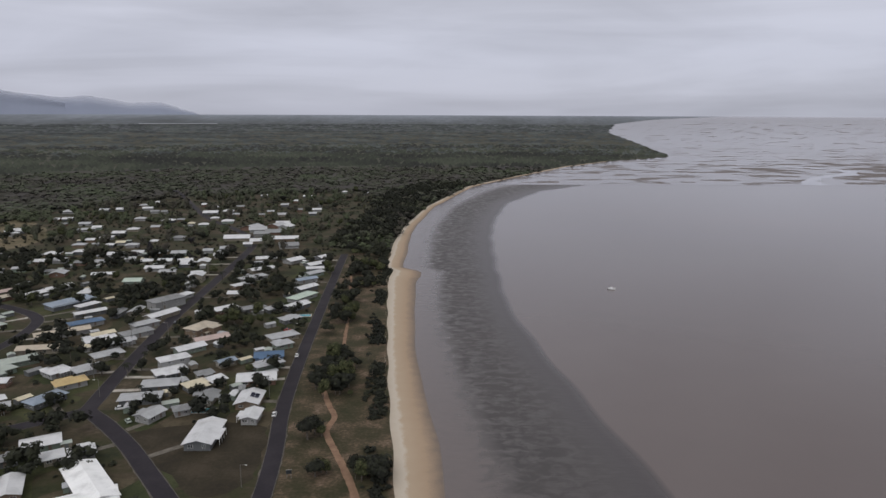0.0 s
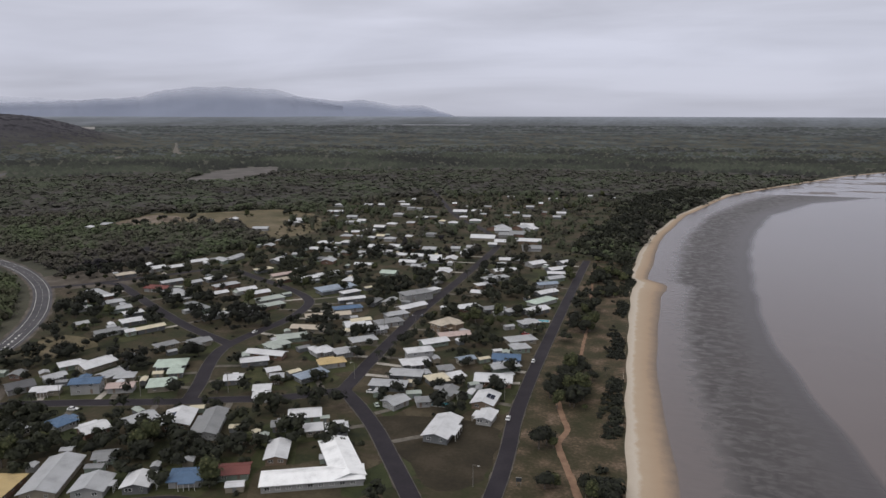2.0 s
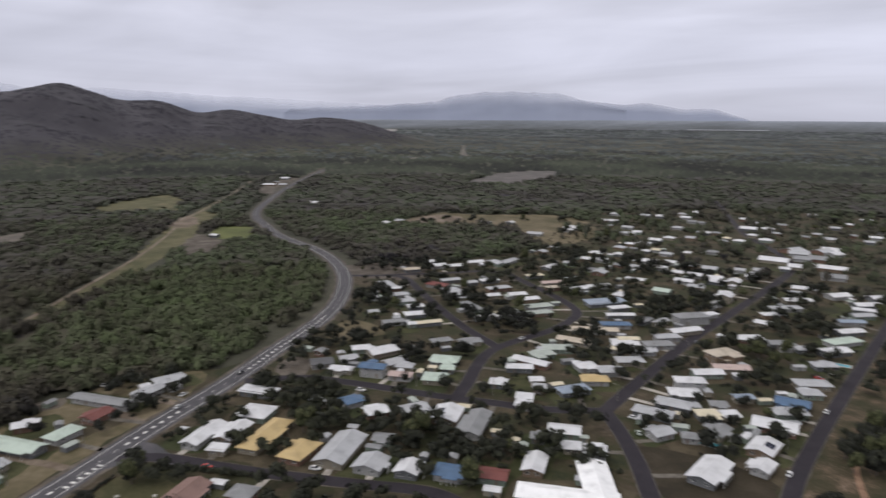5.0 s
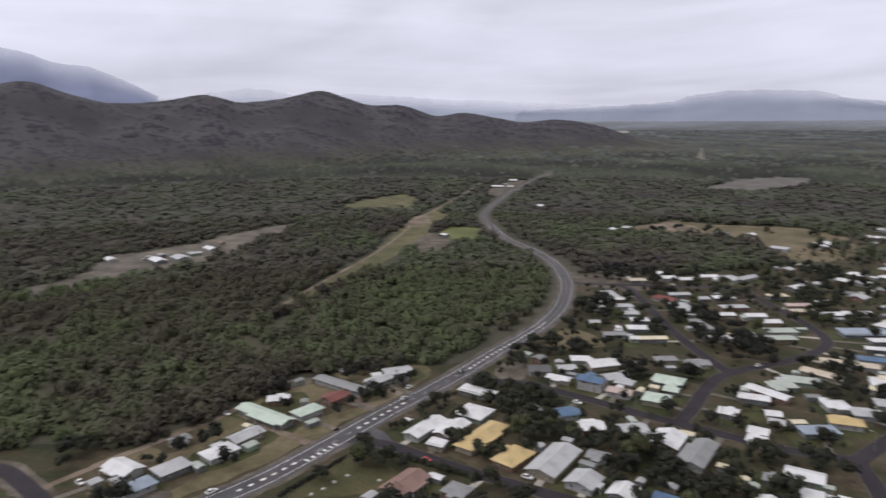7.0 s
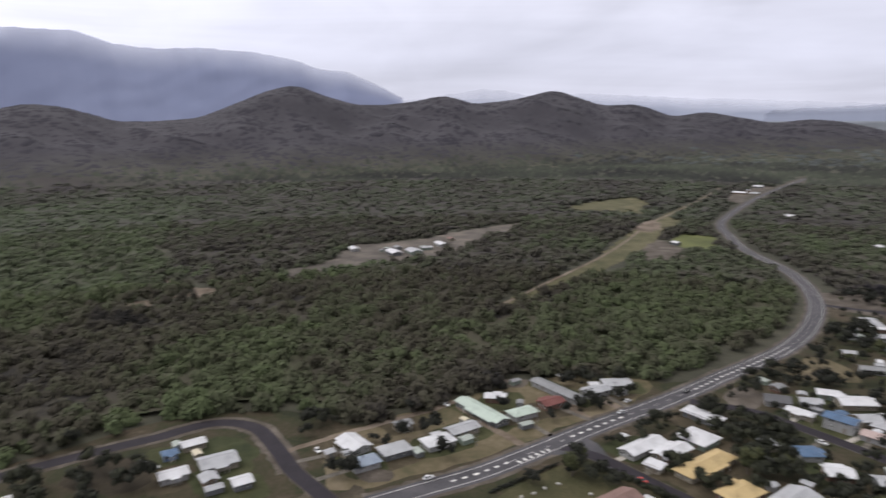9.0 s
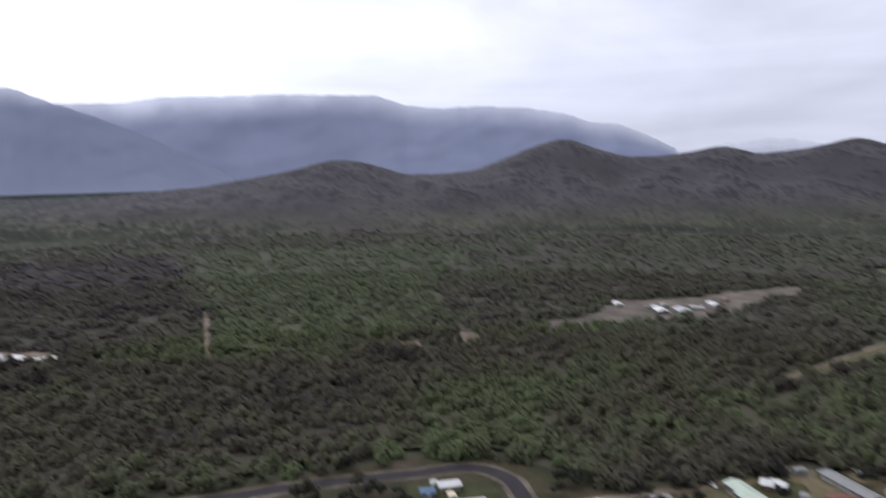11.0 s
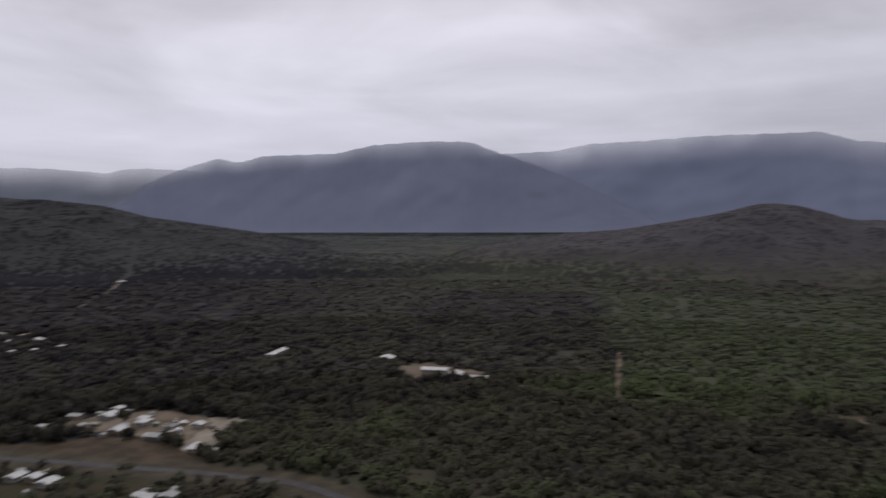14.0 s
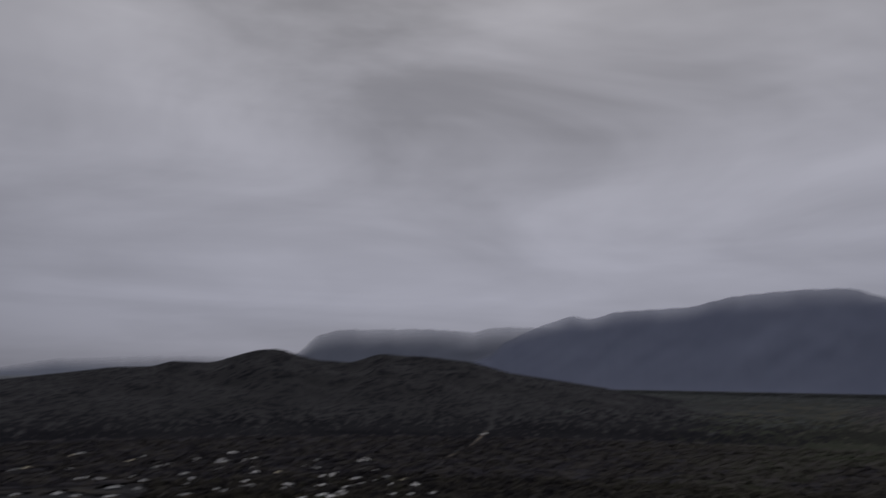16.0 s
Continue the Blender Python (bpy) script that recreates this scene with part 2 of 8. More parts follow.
for rname, rc, rr in (("bright", (0.88, 0.885, 0.89), 0.45), ("white", (0.62, 0.625, 0.64), 0.45), ("lightgrey", (0.4, 0.408, 0.422), 0.45), ("grey", (0.235, 0.24, 0.245), 0.5),
                      ("darkgrey", (0.10, 0.10, 0.105), 0.6), ("blue", (0.085, 0.145, 0.24), 0.5), ("bluegrey", (0.26, 0.31, 0.38), 0.5),
                      ("red", (0.17, 0.06, 0.052), 0.65), ("rust", (0.22, 0.14, 0.12), 0.75), ("pink", (0.47, 0.37, 0.34), 0.6),
                      ("beige", (0.48, 0.42, 0.34), 0.6), ("cream", (0.62, 0.56, 0.42), 0.6), ("yellow", (0.5, 0.375, 0.185), 0.6),
                      ("palegreen", (0.45, 0.53, 0.46), 0.5), ("greygreen", (0.38, 0.42, 0.38), 0.5)):
    ROOFS[rname] = mat("roof_" + rname, [(0.28, rc[0] * 0.72, rc[1] * 0.72, rc[2] * 0.72), (0.48, rc[0] * 0.93, rc[1] * 0.93, rc[2] * 0.93), (0.65, *rc)],
                       scale=0.22, fine=0.3, rough=rr, wave=(2.1, 0.03), coords="Object")
# wall colours are lowered evenly to take in the shade under the eaves
WALLS = [paint("wall_" + wn_, wc) for wn_, wc in (("white", (0.3, 0.3, 0.295)), ("cream", (0.24, 0.215, 0.17)), ("grey", (0.13, 0.135, 0.14)),
                                                 ("brick", (0.17, 0.105, 0.08)), ("blue", (0.15, 0.21, 0.32)), ("green", (0.2, 0.24, 0.2)), ("timber", (0.19, 0.14, 0.1)))]
BARK = mat("bark", [(0.3, 0.06, 0.05, 0.04), (0.65, 0.16, 0.14, 0.12)], scale=1.5, rough=0.95)
LEAF = mat("leaves", [(0.15, 0.028, 0.032, 0.016), (0.4, 0.046, 0.052, 0.024), (0.62, 0.068, 0.072, 0.033), (0.85, 0.105, 0.105, 0.054)], scale=0.25, fine=0.3, rough=0.85, attr="tint", spread=0.75, coords="Object", spec=0.15)
LEAF_DARK = mat("dark_leaves", [(0.15, 0.0115, 0.0122, 0.0095), (0.5, 0.018, 0.0198, 0.0135), (0.85, 0.034, 0.037, 0.0205)], scale=0.3, fine=0.3, rough=0.8, attr="tint", spread=0.6, coords="Object", spec=0.2)
SAND = None


# ---- helpers for meshes ----
def mesh_from(name, verts, faces, *materials, index=None, smooth=False, tint=None):
    me = bpy.data.meshes.new(name)
    me.from_pydata(verts, [], faces)
    for m in materials:
        me.materials.append(m)
    if index is not None:
        me.polygons.foreach_set("material_index", index)
    if smooth:
        me.polygons.foreach_set("use_smooth", [True] * len(me.polygons))
    if tint is not None:
        at = me.attributes.new("tint", "FLOAT", "POINT")
        at.data.foreach_set("value", np.asarray(tint, dtype=np.float32))
    me.update()
    return me


def big_mesh(name, verts, quads, material, tint=None, smooth=False, normals=None):
    """A large mesh straight from arrays of vertices and of faces with equal corner counts."""
    verts, quads = np.asarray(verts, np.float32), np.asarray(quads, np.int32)
    me = bpy.data.meshes.new(name)
    k = quads.shape[1]
    me.vertices.add(len(verts))
    me.vertices.foreach_set("co", verts.ravel())
    me.loops.add(quads.size)
    me.loops.foreach_set("vertex_index", quads.ravel())
    me.polygons.add(len(quads))
    me.polygons.foreach_set("loop_start", np.arange(0, quads.size, k, dtype=np.int32))
    me.materials.append(material)
    if tint is not None:
        at = me.attributes.new("tint", "FLOAT", "POINT")
        at.data.foreach_set("value", np.asarray(tint, dtype=np.float32))
    me.update(calc_edges=True)
    me.validate()
    if smooth or normals is not None:
        me.polygons.foreach_set("use_smooth", np.ones(len(me.polygons), dtype=bool))
    if normals is not None:
        me.normals_split_custom_set_from_vertices(np.asarray(normals, np.float32))
    return me


def part(name, me, parent, label="", m=None):
    ob = new(name, me)
    ob.parent = parent
    if m is not None:
        ob.matrix_basis = m
    if label:
        ob["label"] = label
    return ob


def boxes(*specs):
    """Vertices and faces of several boxes (x0, x1, y0, y1, z0, z1)."""
    v, f = [], []
    for x0, x1, y0, y1, z0, z1 in specs:
        b = len(v)
        v += [(x0, y0, z0), (x1, y0, z0), (x1, y1, z0), (x0, y1, z0), (x0, y0, z1), (x1, y0, z1), (x1, y1, z1), (x0, y1, z1)]
        f += [(b, b + 3, b + 2, b + 1), (b + 4, b + 5, b + 6, b + 7), (b, b + 1, b + 5, b + 4), (b + 1, b + 2, b + 6, b + 5), (b + 2, b + 3, b + 7, b + 6), (b + 3, b, b + 4, b + 7)]
    return v, f


def spline(points, step):
    """Points at even steps along a smooth curve through the given ones."""
    p = np.asarray(points, float)
    p = np.vstack([2 * p[0] - p[1], p, 2 * p[-1] - p[-2]])
    out = []
    for i in range(1, len(p) - 2):
        a, b, c, d = p[i - 1], p[i], p[i + 1], p[i + 2]
        k = max(2, int(np.linalg.norm(c - b) / step))
        for t in np.arange(k) / k:
            out.append(0.5 * (2 * b + (c - a) * t + (2 * a - 5 * b + 4 * c - d) * t * t + (3 * b - a - 3 * c + d) * t ** 3))
    out.append(p[-2])
    return np.array(out)


def ribbon(points, width, z, step=4.0, ragged=0.0, seed=1):
    """A strip of that width along the smooth curve through the points."""
    c = spline(points, step)
    d = np.gradient(c, axis=0)
    n = np.stack([-d[:, 1], d[:, 0]], 1) / np.linalg.norm(d, axis=1)[:, None]
    rng = np.random.RandomState(seed)
    w = np.asarray(width, float)
    if w.ndim:
        w = np.interp(np.linspace(0, 1, len(c)), np.linspace(0, 1, len(w)), w)
    wa, wb = w / 2 + ragged * rng.randn(len(c)), w / 2 + ragged * rng.randn(len(c))
    a, b = c + n * wa[:, None] if ragged or w.ndim else c + n * w / 2, c - n * wb[:, None] if ragged or w.ndim else c - n * w / 2
    v = [(x, y, z) for x, y in a] + [(x, y, z) for x, y in b]
    k = len(c)
    return v, [(i, k + i, k + i + 1, i + 1) for i in range(k - 1)]


def patch(points, z, ragged=0.0, step=6.0, seed=3):
    """A flat piece of ground with an uneven outline."""
    p = np.asarray(points, float)
    rng = np.random.RandomState(seed)
    c = spline(np.vstack([p, p[:1]]), step)[:-1]
    c = c + ragged * rng.randn(*c.shape)
    return [(x, y, z) for x, y in c], [tuple(range(len(c)))]


def inside(poly, x, y):
    """Which of the points x, y lie in the polygon."""
    p = np.asarray(poly, float)
    res = np.zeros(np.shape(x), bool)
    j = len(p) - 1
    for i in range(len(p)):
        (xi, yi), (xj, yj) = p[i], p[j]
        cross = ((yi > y) != (yj > y)) & (x < (xj - xi) * (y - yi) / (yj - yi + 1e-9) + xi)
        res ^= cross
        j = i
    return res


def near_line(pts, x, y):
    """Distance of the points x, y from a curve given by close points."""
    best = np.full(np.shape(x), 1e9)
    for px, py in pts:
        best = np.minimum(best, (x - px) ** 2 + (y - py) ** 2)
    return np.sqrt(best)


# ---- the lie of the land ----
EYE = 132.0
FAR0, FAR1 = 2500.0, 4930.0


def squeeze(x, y, h):
    """Lays land beyond 2.5 km into the last part of the scene, so that it keeps its direction and its height over the horizon."""
    x, y, h = np.broadcast_arrays(np.asarray(x, float), np.asarray(y, float), np.asarray(h, float))
    r = np.hypot(x, y) + 1e-6
    h = h - np.maximum(r * r - FAR0 * FAR0, 0) / 1.274e7  # the curve of the earth
    q = np.where(r > FAR0, FAR1 - (FAR1 - FAR0) * FAR0 / np.maximum(r, FAR0), r)
    s = q / r
    return np.stack([x * s, y * s, np.where(r > FAR0, EYE + (h - EYE) * s, h)], -1)


# the shoreline: how far east the land reaches, by northing
SHORE_Y = [-10800, -1800, -720, -360, 0, 200.4, 294, 424.8, 498, 518.4, 534, 562.8, 638.4, 738, 898.8, 1148.4, 1304.4, 1588.8, 1785.6, 1959.6, 2012.4, 2791.2, 4405.2, 7090.8, 11523.6, 108000]
SHORE_X = [10800, 1800, 600, 144, 3.6, -14.4, -24, -34.8, -39.6, -37.2, -43.2, -44.4, -44.4, -39.6, -18, 43.2, 122.4, 278.4, 427.2, 626.4, 648, 777.6, 1027.2, 1707.6, 3372, 48000]


def shore(y):
    return np.interp(y, SHORE_Y, SHORE_X)


# summits of the wooded range behind the town: bearing and height above eye level, both in degrees
RANGE_B = [40, 43.3, 46, 48.1, 50.2, 52.2, 54.7, 56.7, 59.4, 61.7, 64.4, 67, 70.8, 73.8, 77, 79.7, 81.9, 84, 86.5, 89, 91.4, 93.6, 96.2, 98.8, 101.9, 104.6, 107.5, 110, 113.3, 116.5, 120.8, 125, 132, 140]
RANGE_E = [-2.9, -2.3, -1.6, -0.88, -0.4, -0.2, -0.5, -0.1, 0.4, 0.0, 1.0, 0.9, 2.2, 1.5, 1.1, 1.8, 1.4, 1.1, 1.1, 1.8, 2.7, 2.2, 1.2, 0.2, 0.0, 0.0, 0.9, 1.3, 0.5, -0.1, -0.8, -1.1, -2.2, -5]
FOOT_B = [40, 47.5, 54, 62, 76, 94, 102, 110, 125, 140]
FOOT_R = [2500, 2400, 2300, 2080, 1720, 1500, 1380, 1300, 1450, 1700]
SOUTH_B = [136, 143, 150, 154, 157.8, 161.2, 164, 166.7, 168.5, 170.6, 173.6, 174.9, 176.5, 178.1, 179.7, 181.5, 184.7, 185.5, 188.5, 193, 196, 205, 220]
SOUTH_E = [-6.0, -2.6, -1.0, -0.4, 0.15, 1.05, 1.3, 1.44, 1.59, 0.87, 1.01, 1.33, 1.86, 1.75, 1.3, 0.74, 0.81, 0.41, 0.26, -0.3, -0.7, -1.3, -3]


def fbm(x, y, scale, octaves=4, seed=0):
    """Cheap rolling noise from sums of sines, about -1 to 1."""
    rng = np.random.RandomState(seed)
    out, amp, k = 0.0, 1.0, 1.0 / scale
    for _ in range(octaves):
        for _ in range(3):
            a = rng.rand() * 6.283
            out = out + amp / 3 * np.sin(2 * math.pi * k * (x * math.cos(a) + y * math.sin(a)) + rng.rand() * 6.283 + 1.5 * np.sin(k * 2.1 * (y * math.cos(a) - x * math.sin(a))))
        amp, k = amp * 0.55, k * 2.03
    return out


def rounded(b, bearings, values, blur=0.9):
    """Interpolates a skyline with rounded summits."""
    offs = np.linspace(-1, 1, 9)
    w = (1 - offs * offs) ** 2
    return sum(k * np.interp(b + o * blur, bearings, values, left=values[0], right=values[-1]) for o, k in zip(offs, w)) / w.sum()


def smooth01(t):
    t = np.clip(t, 0, 1)
    return t * t * (3 - 2 * t)


def height(x, y):
    """True height of the ground."""
    r = np.hypot(x, y)
    b = np.degrees(np.arctan2(-x, y)) % 360
    out = np.zeros_like(r)
    foot = rounded(b, FOOT_B, FOOT_R, 6.0)
    crest = foot * 1.0 + 850
    el = np.where((b > 39) & (b < 141), rounded(b, RANGE_B, RANGE_E, 1.2), -30)
    top = np.maximum(EYE + crest * np.tan(np.radians(el)), 0)
    u = (r - foot) / (crest - foot)
    rise = np.where(u < 1, smooth01(u) ** 1.25, np.clip(1 - 0.45 * (u - 1), 0, 1))
    spur = 1 + 0.22 * fbm(x, y, 420.0, 3, 5) * np.clip(u * 2, 0, 1) * np.clip((1 - u) * 2.2, 0, 1)
    out = np.maximum(out, top * rise * spur)
    el = np.where((b > 137) & (b < 221), rounded(b, SOUTH_B, SOUTH_E, 1.0), -30)
    top = np.maximum(EYE + 2900 * np.tan(np.radians(el)), 0)
    u = (r - 1700) / 1200
    rise = np.where(u < 1, smooth01(u) ** 1.1, np.clip(1 - 0.4 * (u - 1), 0, 1))
    out = np.maximum(out, top * rise * (1 + 0.2 * fbm(x, y, 500.0, 3, 9) * np.clip(u * 2, 0, 1) * np.clip((1 - u) * 2.2, 0, 1)))
    sea = x - shore(y)
    return np.where(sea > -1, -np.minimum((sea + 1) * 0.15, 3.0), out)


def polar_sheet(name, bearings, radii, zfun, material, smooth=True):
    bb, rr = np.meshgrid(np.radians(bearings), radii, indexing="ij")
    x, y = -np.sin(bb) * rr, np.cos(bb) * rr
    v = squeeze(x, y, zfun(x, y)).reshape(-1, 3)
    nb, nr = bb.shape
    i = (np.arange(nb - 1)[:, None] * nr + np.arange(nr - 1)[None]).ravel()
    me = big_mesh(name, v, np.stack([i, i + 1, i + nr + 1, i + nr], 1), material, smooth=smooth)
    dry = me.attributes.new("dry", "FLOAT", "POINT")
    dry.data.foreach_set("value", np.interp(np.degrees(bb), [-25, 138, 146, 335], [1, 1, 0.55, 0.55]).astype(np.float32).ravel())
    return me


BEARINGS = np.concatenate([np.arange(-25, 6, 0.2), np.arange(6, 38, 1.0), np.arange(38, 212, 0.58), np.linspace(212, 335, 60)])
near_r = np.concatenate([np.arange(0.5, 200, 24), np.geomspace(200, 1100, 60)[:-1], np.geomspace(1100, 4500, 130)])
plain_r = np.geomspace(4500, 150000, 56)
ground = tagged(new("ground", polar_sheet("ground", BEARINGS, near_r, height, FOREST_FLOOR)), "dark woodland floor running flat to the wooded hills", "ground", kind="structure")
# darker copy of the floor for the south, with shade in its colour
ground.data.materials.append(mat("shaded_southern_floor", [(0.3, 0.017, 0.0175, 0.021), (0.5, 0.022, 0.0225, 0.027), (0.68, 0.028, 0.0285, 0.033)], scale=0.006, fine=0.5, rough=0.95, bump=0.8, bump_scale=0.11, detail=8))
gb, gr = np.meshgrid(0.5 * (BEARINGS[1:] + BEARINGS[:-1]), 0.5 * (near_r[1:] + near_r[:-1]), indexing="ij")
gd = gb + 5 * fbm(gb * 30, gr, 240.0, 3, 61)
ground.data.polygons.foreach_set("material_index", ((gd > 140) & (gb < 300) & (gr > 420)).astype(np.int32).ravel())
# haze sits in the base colour, which pales and blues ring by ring
PLAIN = mat("hazed_plain", [(0.0, 0.06, 0.066, 0.07), (0.15, 0.086, 0.094, 0.102), (0.3, 0.125, 0.138, 0.155), (0.5, 0.185, 0.204, 0.235), (1.0, 0.29, 0.315, 0.36)], scale=0.004, fine=0.6, rough=1.0, detail=8, even=0.6, attr="tint", spread=1.0, stretch=(1.0, 0.35, 1))
plain_me = polar_sheet("hazed_plain", BEARINGS, plain_r, height, PLAIN)
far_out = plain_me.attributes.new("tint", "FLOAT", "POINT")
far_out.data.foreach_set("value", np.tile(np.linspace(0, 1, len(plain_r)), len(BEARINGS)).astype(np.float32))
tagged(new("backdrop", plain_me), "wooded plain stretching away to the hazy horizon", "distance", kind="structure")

# ---- far ranges under the cloud ----
def far_range(name, bearings, degrees_up, at, base, material, seed, label):
    b = np.linspace(bearings[0], bearings[-1], int(abs(bearings[-1] - bearings[0]) * 8) + 1)
    e = rounded(b, bearings, degrees_up, 0.6) + 0.04 * fbm(b * 40, b * 0, 60.0, 4, seed)
    rows = np.linspace(0, 1, 34)
    rad = np.radians(b)[:, None]
    zt = np.maximum(EYE + at * np.tan(np.radians(e))[:, None], base + 5)
    z = base + (zt - base) * rows[None, :] ** 1.1
    # spurs and gullies run down from the crest
    lean = b[:, None] * 60 + 260 * rows[None, :]
    spur = fbm(lean, 420 * rows[None, :] + 0 * lean, 420.0, 3, seed + 1) * 4 * rows[None, :] * (1 - rows[None, :])
    deep = 30 + 390 * np.clip((zt - base) / 560, 0, 1)
    r = at - deep * (1 - rows[None, :]) + 13 * spur * (deep / 420) ** 1.6
    v = np.stack([-np.sin(rad) * r, np.cos(rad) * r, z], -1).reshape(-1, 3)
    nb, nr = z.shape
    i = (np.arange(nb - 1)[:, None] * nr + np.arange(nr - 1)[None]).ravel()
    ob = new(name, big_mesh(name, v, np.stack([i, i + 1, i + nr + 1, i + nr], 1), material, tint=np.broadcast_to(rows[None], z.shape).ravel(), smooth=True))
    return tagged(ob, label, "mountain range", kind="structure")


# these blue-grey base colours hold the distance haze over the forested ranges
BLUE = mat("hazed_far_mountain", [(0.3, 0.236, 0.266, 0.385), (0.7, 0.281, 0.313, 0.44)], scale=0.0016, fine=0.15, detail=4, rough=1.0, spec=0.0, fade=(0.86, 1.5))
NEARER = mat("hazed_near_mountain", [(0.3, 0.229, 0.258, 0.363), (0.7, 0.268, 0.3, 0.412)], scale=0.0016, fine=0.2, detail=4, rough=1.0, spec=0.0, fade=(0.95, 1.5))
PALE = mat("hazed_farther_mountain", [(0.3, 0.225, 0.25, 0.32), (0.7, 0.26, 0.285, 0.357)], scale=0.0016, fine=0.15, detail=4, rough=1.0, spec=0.0, fade=(0.72, 1.5))
PALEST = mat("hazed_misty_mountain", [(0.3, 0.295, 0.325, 0.41), (0.7, 0.33, 0.36, 0.44)], scale=0.0016, fine=0.15, detail=4, rough=1.0, spec=0.0, fade=(0.5, 1.4))
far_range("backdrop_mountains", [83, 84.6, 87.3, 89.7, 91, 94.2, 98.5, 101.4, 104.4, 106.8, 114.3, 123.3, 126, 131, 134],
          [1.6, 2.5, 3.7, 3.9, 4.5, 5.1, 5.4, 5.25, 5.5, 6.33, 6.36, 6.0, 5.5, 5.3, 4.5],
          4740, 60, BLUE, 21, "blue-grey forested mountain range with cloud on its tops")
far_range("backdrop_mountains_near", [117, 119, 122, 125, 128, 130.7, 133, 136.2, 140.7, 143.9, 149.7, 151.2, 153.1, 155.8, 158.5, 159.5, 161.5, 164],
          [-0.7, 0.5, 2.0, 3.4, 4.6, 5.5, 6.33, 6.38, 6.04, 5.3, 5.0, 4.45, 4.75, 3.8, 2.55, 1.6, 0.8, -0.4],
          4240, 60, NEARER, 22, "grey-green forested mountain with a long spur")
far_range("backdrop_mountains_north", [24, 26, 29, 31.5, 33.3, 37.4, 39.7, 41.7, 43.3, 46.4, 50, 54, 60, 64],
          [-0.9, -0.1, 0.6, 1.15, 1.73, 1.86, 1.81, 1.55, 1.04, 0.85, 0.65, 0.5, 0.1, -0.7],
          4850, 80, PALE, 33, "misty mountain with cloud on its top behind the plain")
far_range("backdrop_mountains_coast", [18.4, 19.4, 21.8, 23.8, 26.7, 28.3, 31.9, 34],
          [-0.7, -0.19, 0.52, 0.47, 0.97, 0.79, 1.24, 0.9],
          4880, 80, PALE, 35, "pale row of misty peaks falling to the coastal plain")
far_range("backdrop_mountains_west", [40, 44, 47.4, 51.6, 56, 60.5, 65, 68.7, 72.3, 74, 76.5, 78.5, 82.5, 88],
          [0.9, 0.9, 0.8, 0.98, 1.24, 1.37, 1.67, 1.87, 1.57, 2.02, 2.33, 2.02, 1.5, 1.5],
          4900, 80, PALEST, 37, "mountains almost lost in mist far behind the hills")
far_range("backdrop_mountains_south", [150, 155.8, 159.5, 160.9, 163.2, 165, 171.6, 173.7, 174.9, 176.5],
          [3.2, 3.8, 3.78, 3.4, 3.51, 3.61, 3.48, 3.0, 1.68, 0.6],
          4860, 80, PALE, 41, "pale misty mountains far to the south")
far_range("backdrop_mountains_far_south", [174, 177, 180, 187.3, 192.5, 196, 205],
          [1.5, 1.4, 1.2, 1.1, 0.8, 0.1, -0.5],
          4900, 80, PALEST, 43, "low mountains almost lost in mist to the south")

# ---- sea, shallows, tidal flats and beach ----
WATER = mat("silty_water", [(0.3, 0.099, 0.078, 0.075), (0.7, 0.116, 0.093, 0.089)], scale=0.004, fine=0.2, rough=0.16, bump=0.03, bump_scale=0.5, spec=0.5)
sea_r = np.concatenate([np.arange(0.5, 200, 12), np.geomspace(200, 120000, 110)])
sea = tagged(new("water", polar_sheet("water", np.linspace(-120, 20, 141), sea_r, lambda x, y: 0 * x - 0.6, WATER)), "calm grey-brown silty sea water", "sea", kind="structure")


def across_strip(name, ys, left, right, zs, material, cols, smooth=True):
    """A sheet between two lines that run up the coast; tint says how far across it a point lies."""
    t = np.linspace(0, 1, cols)
    x = left[:, None] * (1 - t) + right[:, None] * t
    y = np.broadcast_to(ys[:, None], x.shape)
    z = np.broadcast_to(np.interp(t, np.linspace(0, 1, len(zs)), zs)[None], x.shape)
    v = squeeze(x, y, z).reshape(-1, 3)
    n, k = x.shape
    i = (np.arange(n - 1)[:, None] * k + np.arange(k - 1)[None]).ravel()
    return big_mesh(name, v, np.stack([i, i + 1, i + k + 1, i + k], 1), material, tint=np.broadcast_to(t[None], x.shape).ravel(), smooth=smooth)


BEACH_W_Y = [-480, 200.4, 240, 294, 357.6, 424.8, 486, 502.8, 524.4, 536.4, 610.8, 702, 847.2, 1081.2, 1227.6, 1508.4, 1788]
BEACH_W = [15.6, 15.6, 16.8, 15.6, 14.4, 16.8, 20.4, 22.8, 20.4, 12, 13.2, 10.8, 8.4, 7.2, 7.2, 6, 1.2]
SAND = mat("beach_sand", [(0.05, 0.40, 0.345, 0.28), (0.24, 0.45, 0.395, 0.33), (0.33, 0.37, 0.29, 0.21), (0.66, 0.325, 0.24, 0.167), (0.85, 0.225, 0.17, 0.127), (1.0, 0.148, 0.12, 0.102)], scale=0.2, fine=0.5, rough=0.9, attr="tint", spread=1.0, even=0.22, bump=0.05, bump_scale=1.5)
ys = np.arange(-480, 1790, 2.5)
wave_x = 0.5 * np.sin(ys / 29.0) + 0.25 * np.sin(ys / 11.3)
beach = tagged(new("beach", across_strip("beach", ys, shore(ys) - 1.5 + 0.5 * wave_x, shore(ys) + np.interp(ys, BEACH_W_Y, BEACH_W) + wave_x, (0.25, 0.1, -0.25, -0.56), SAND, 9)), "curving beach of pale and tan sand", "beach", kind="structure")

MUD_Y = [-480, 200.4, 249.6, 308.4, 368.4, 426, 522, 670.8, 780, 931.2, 1084.8, 1203.6]
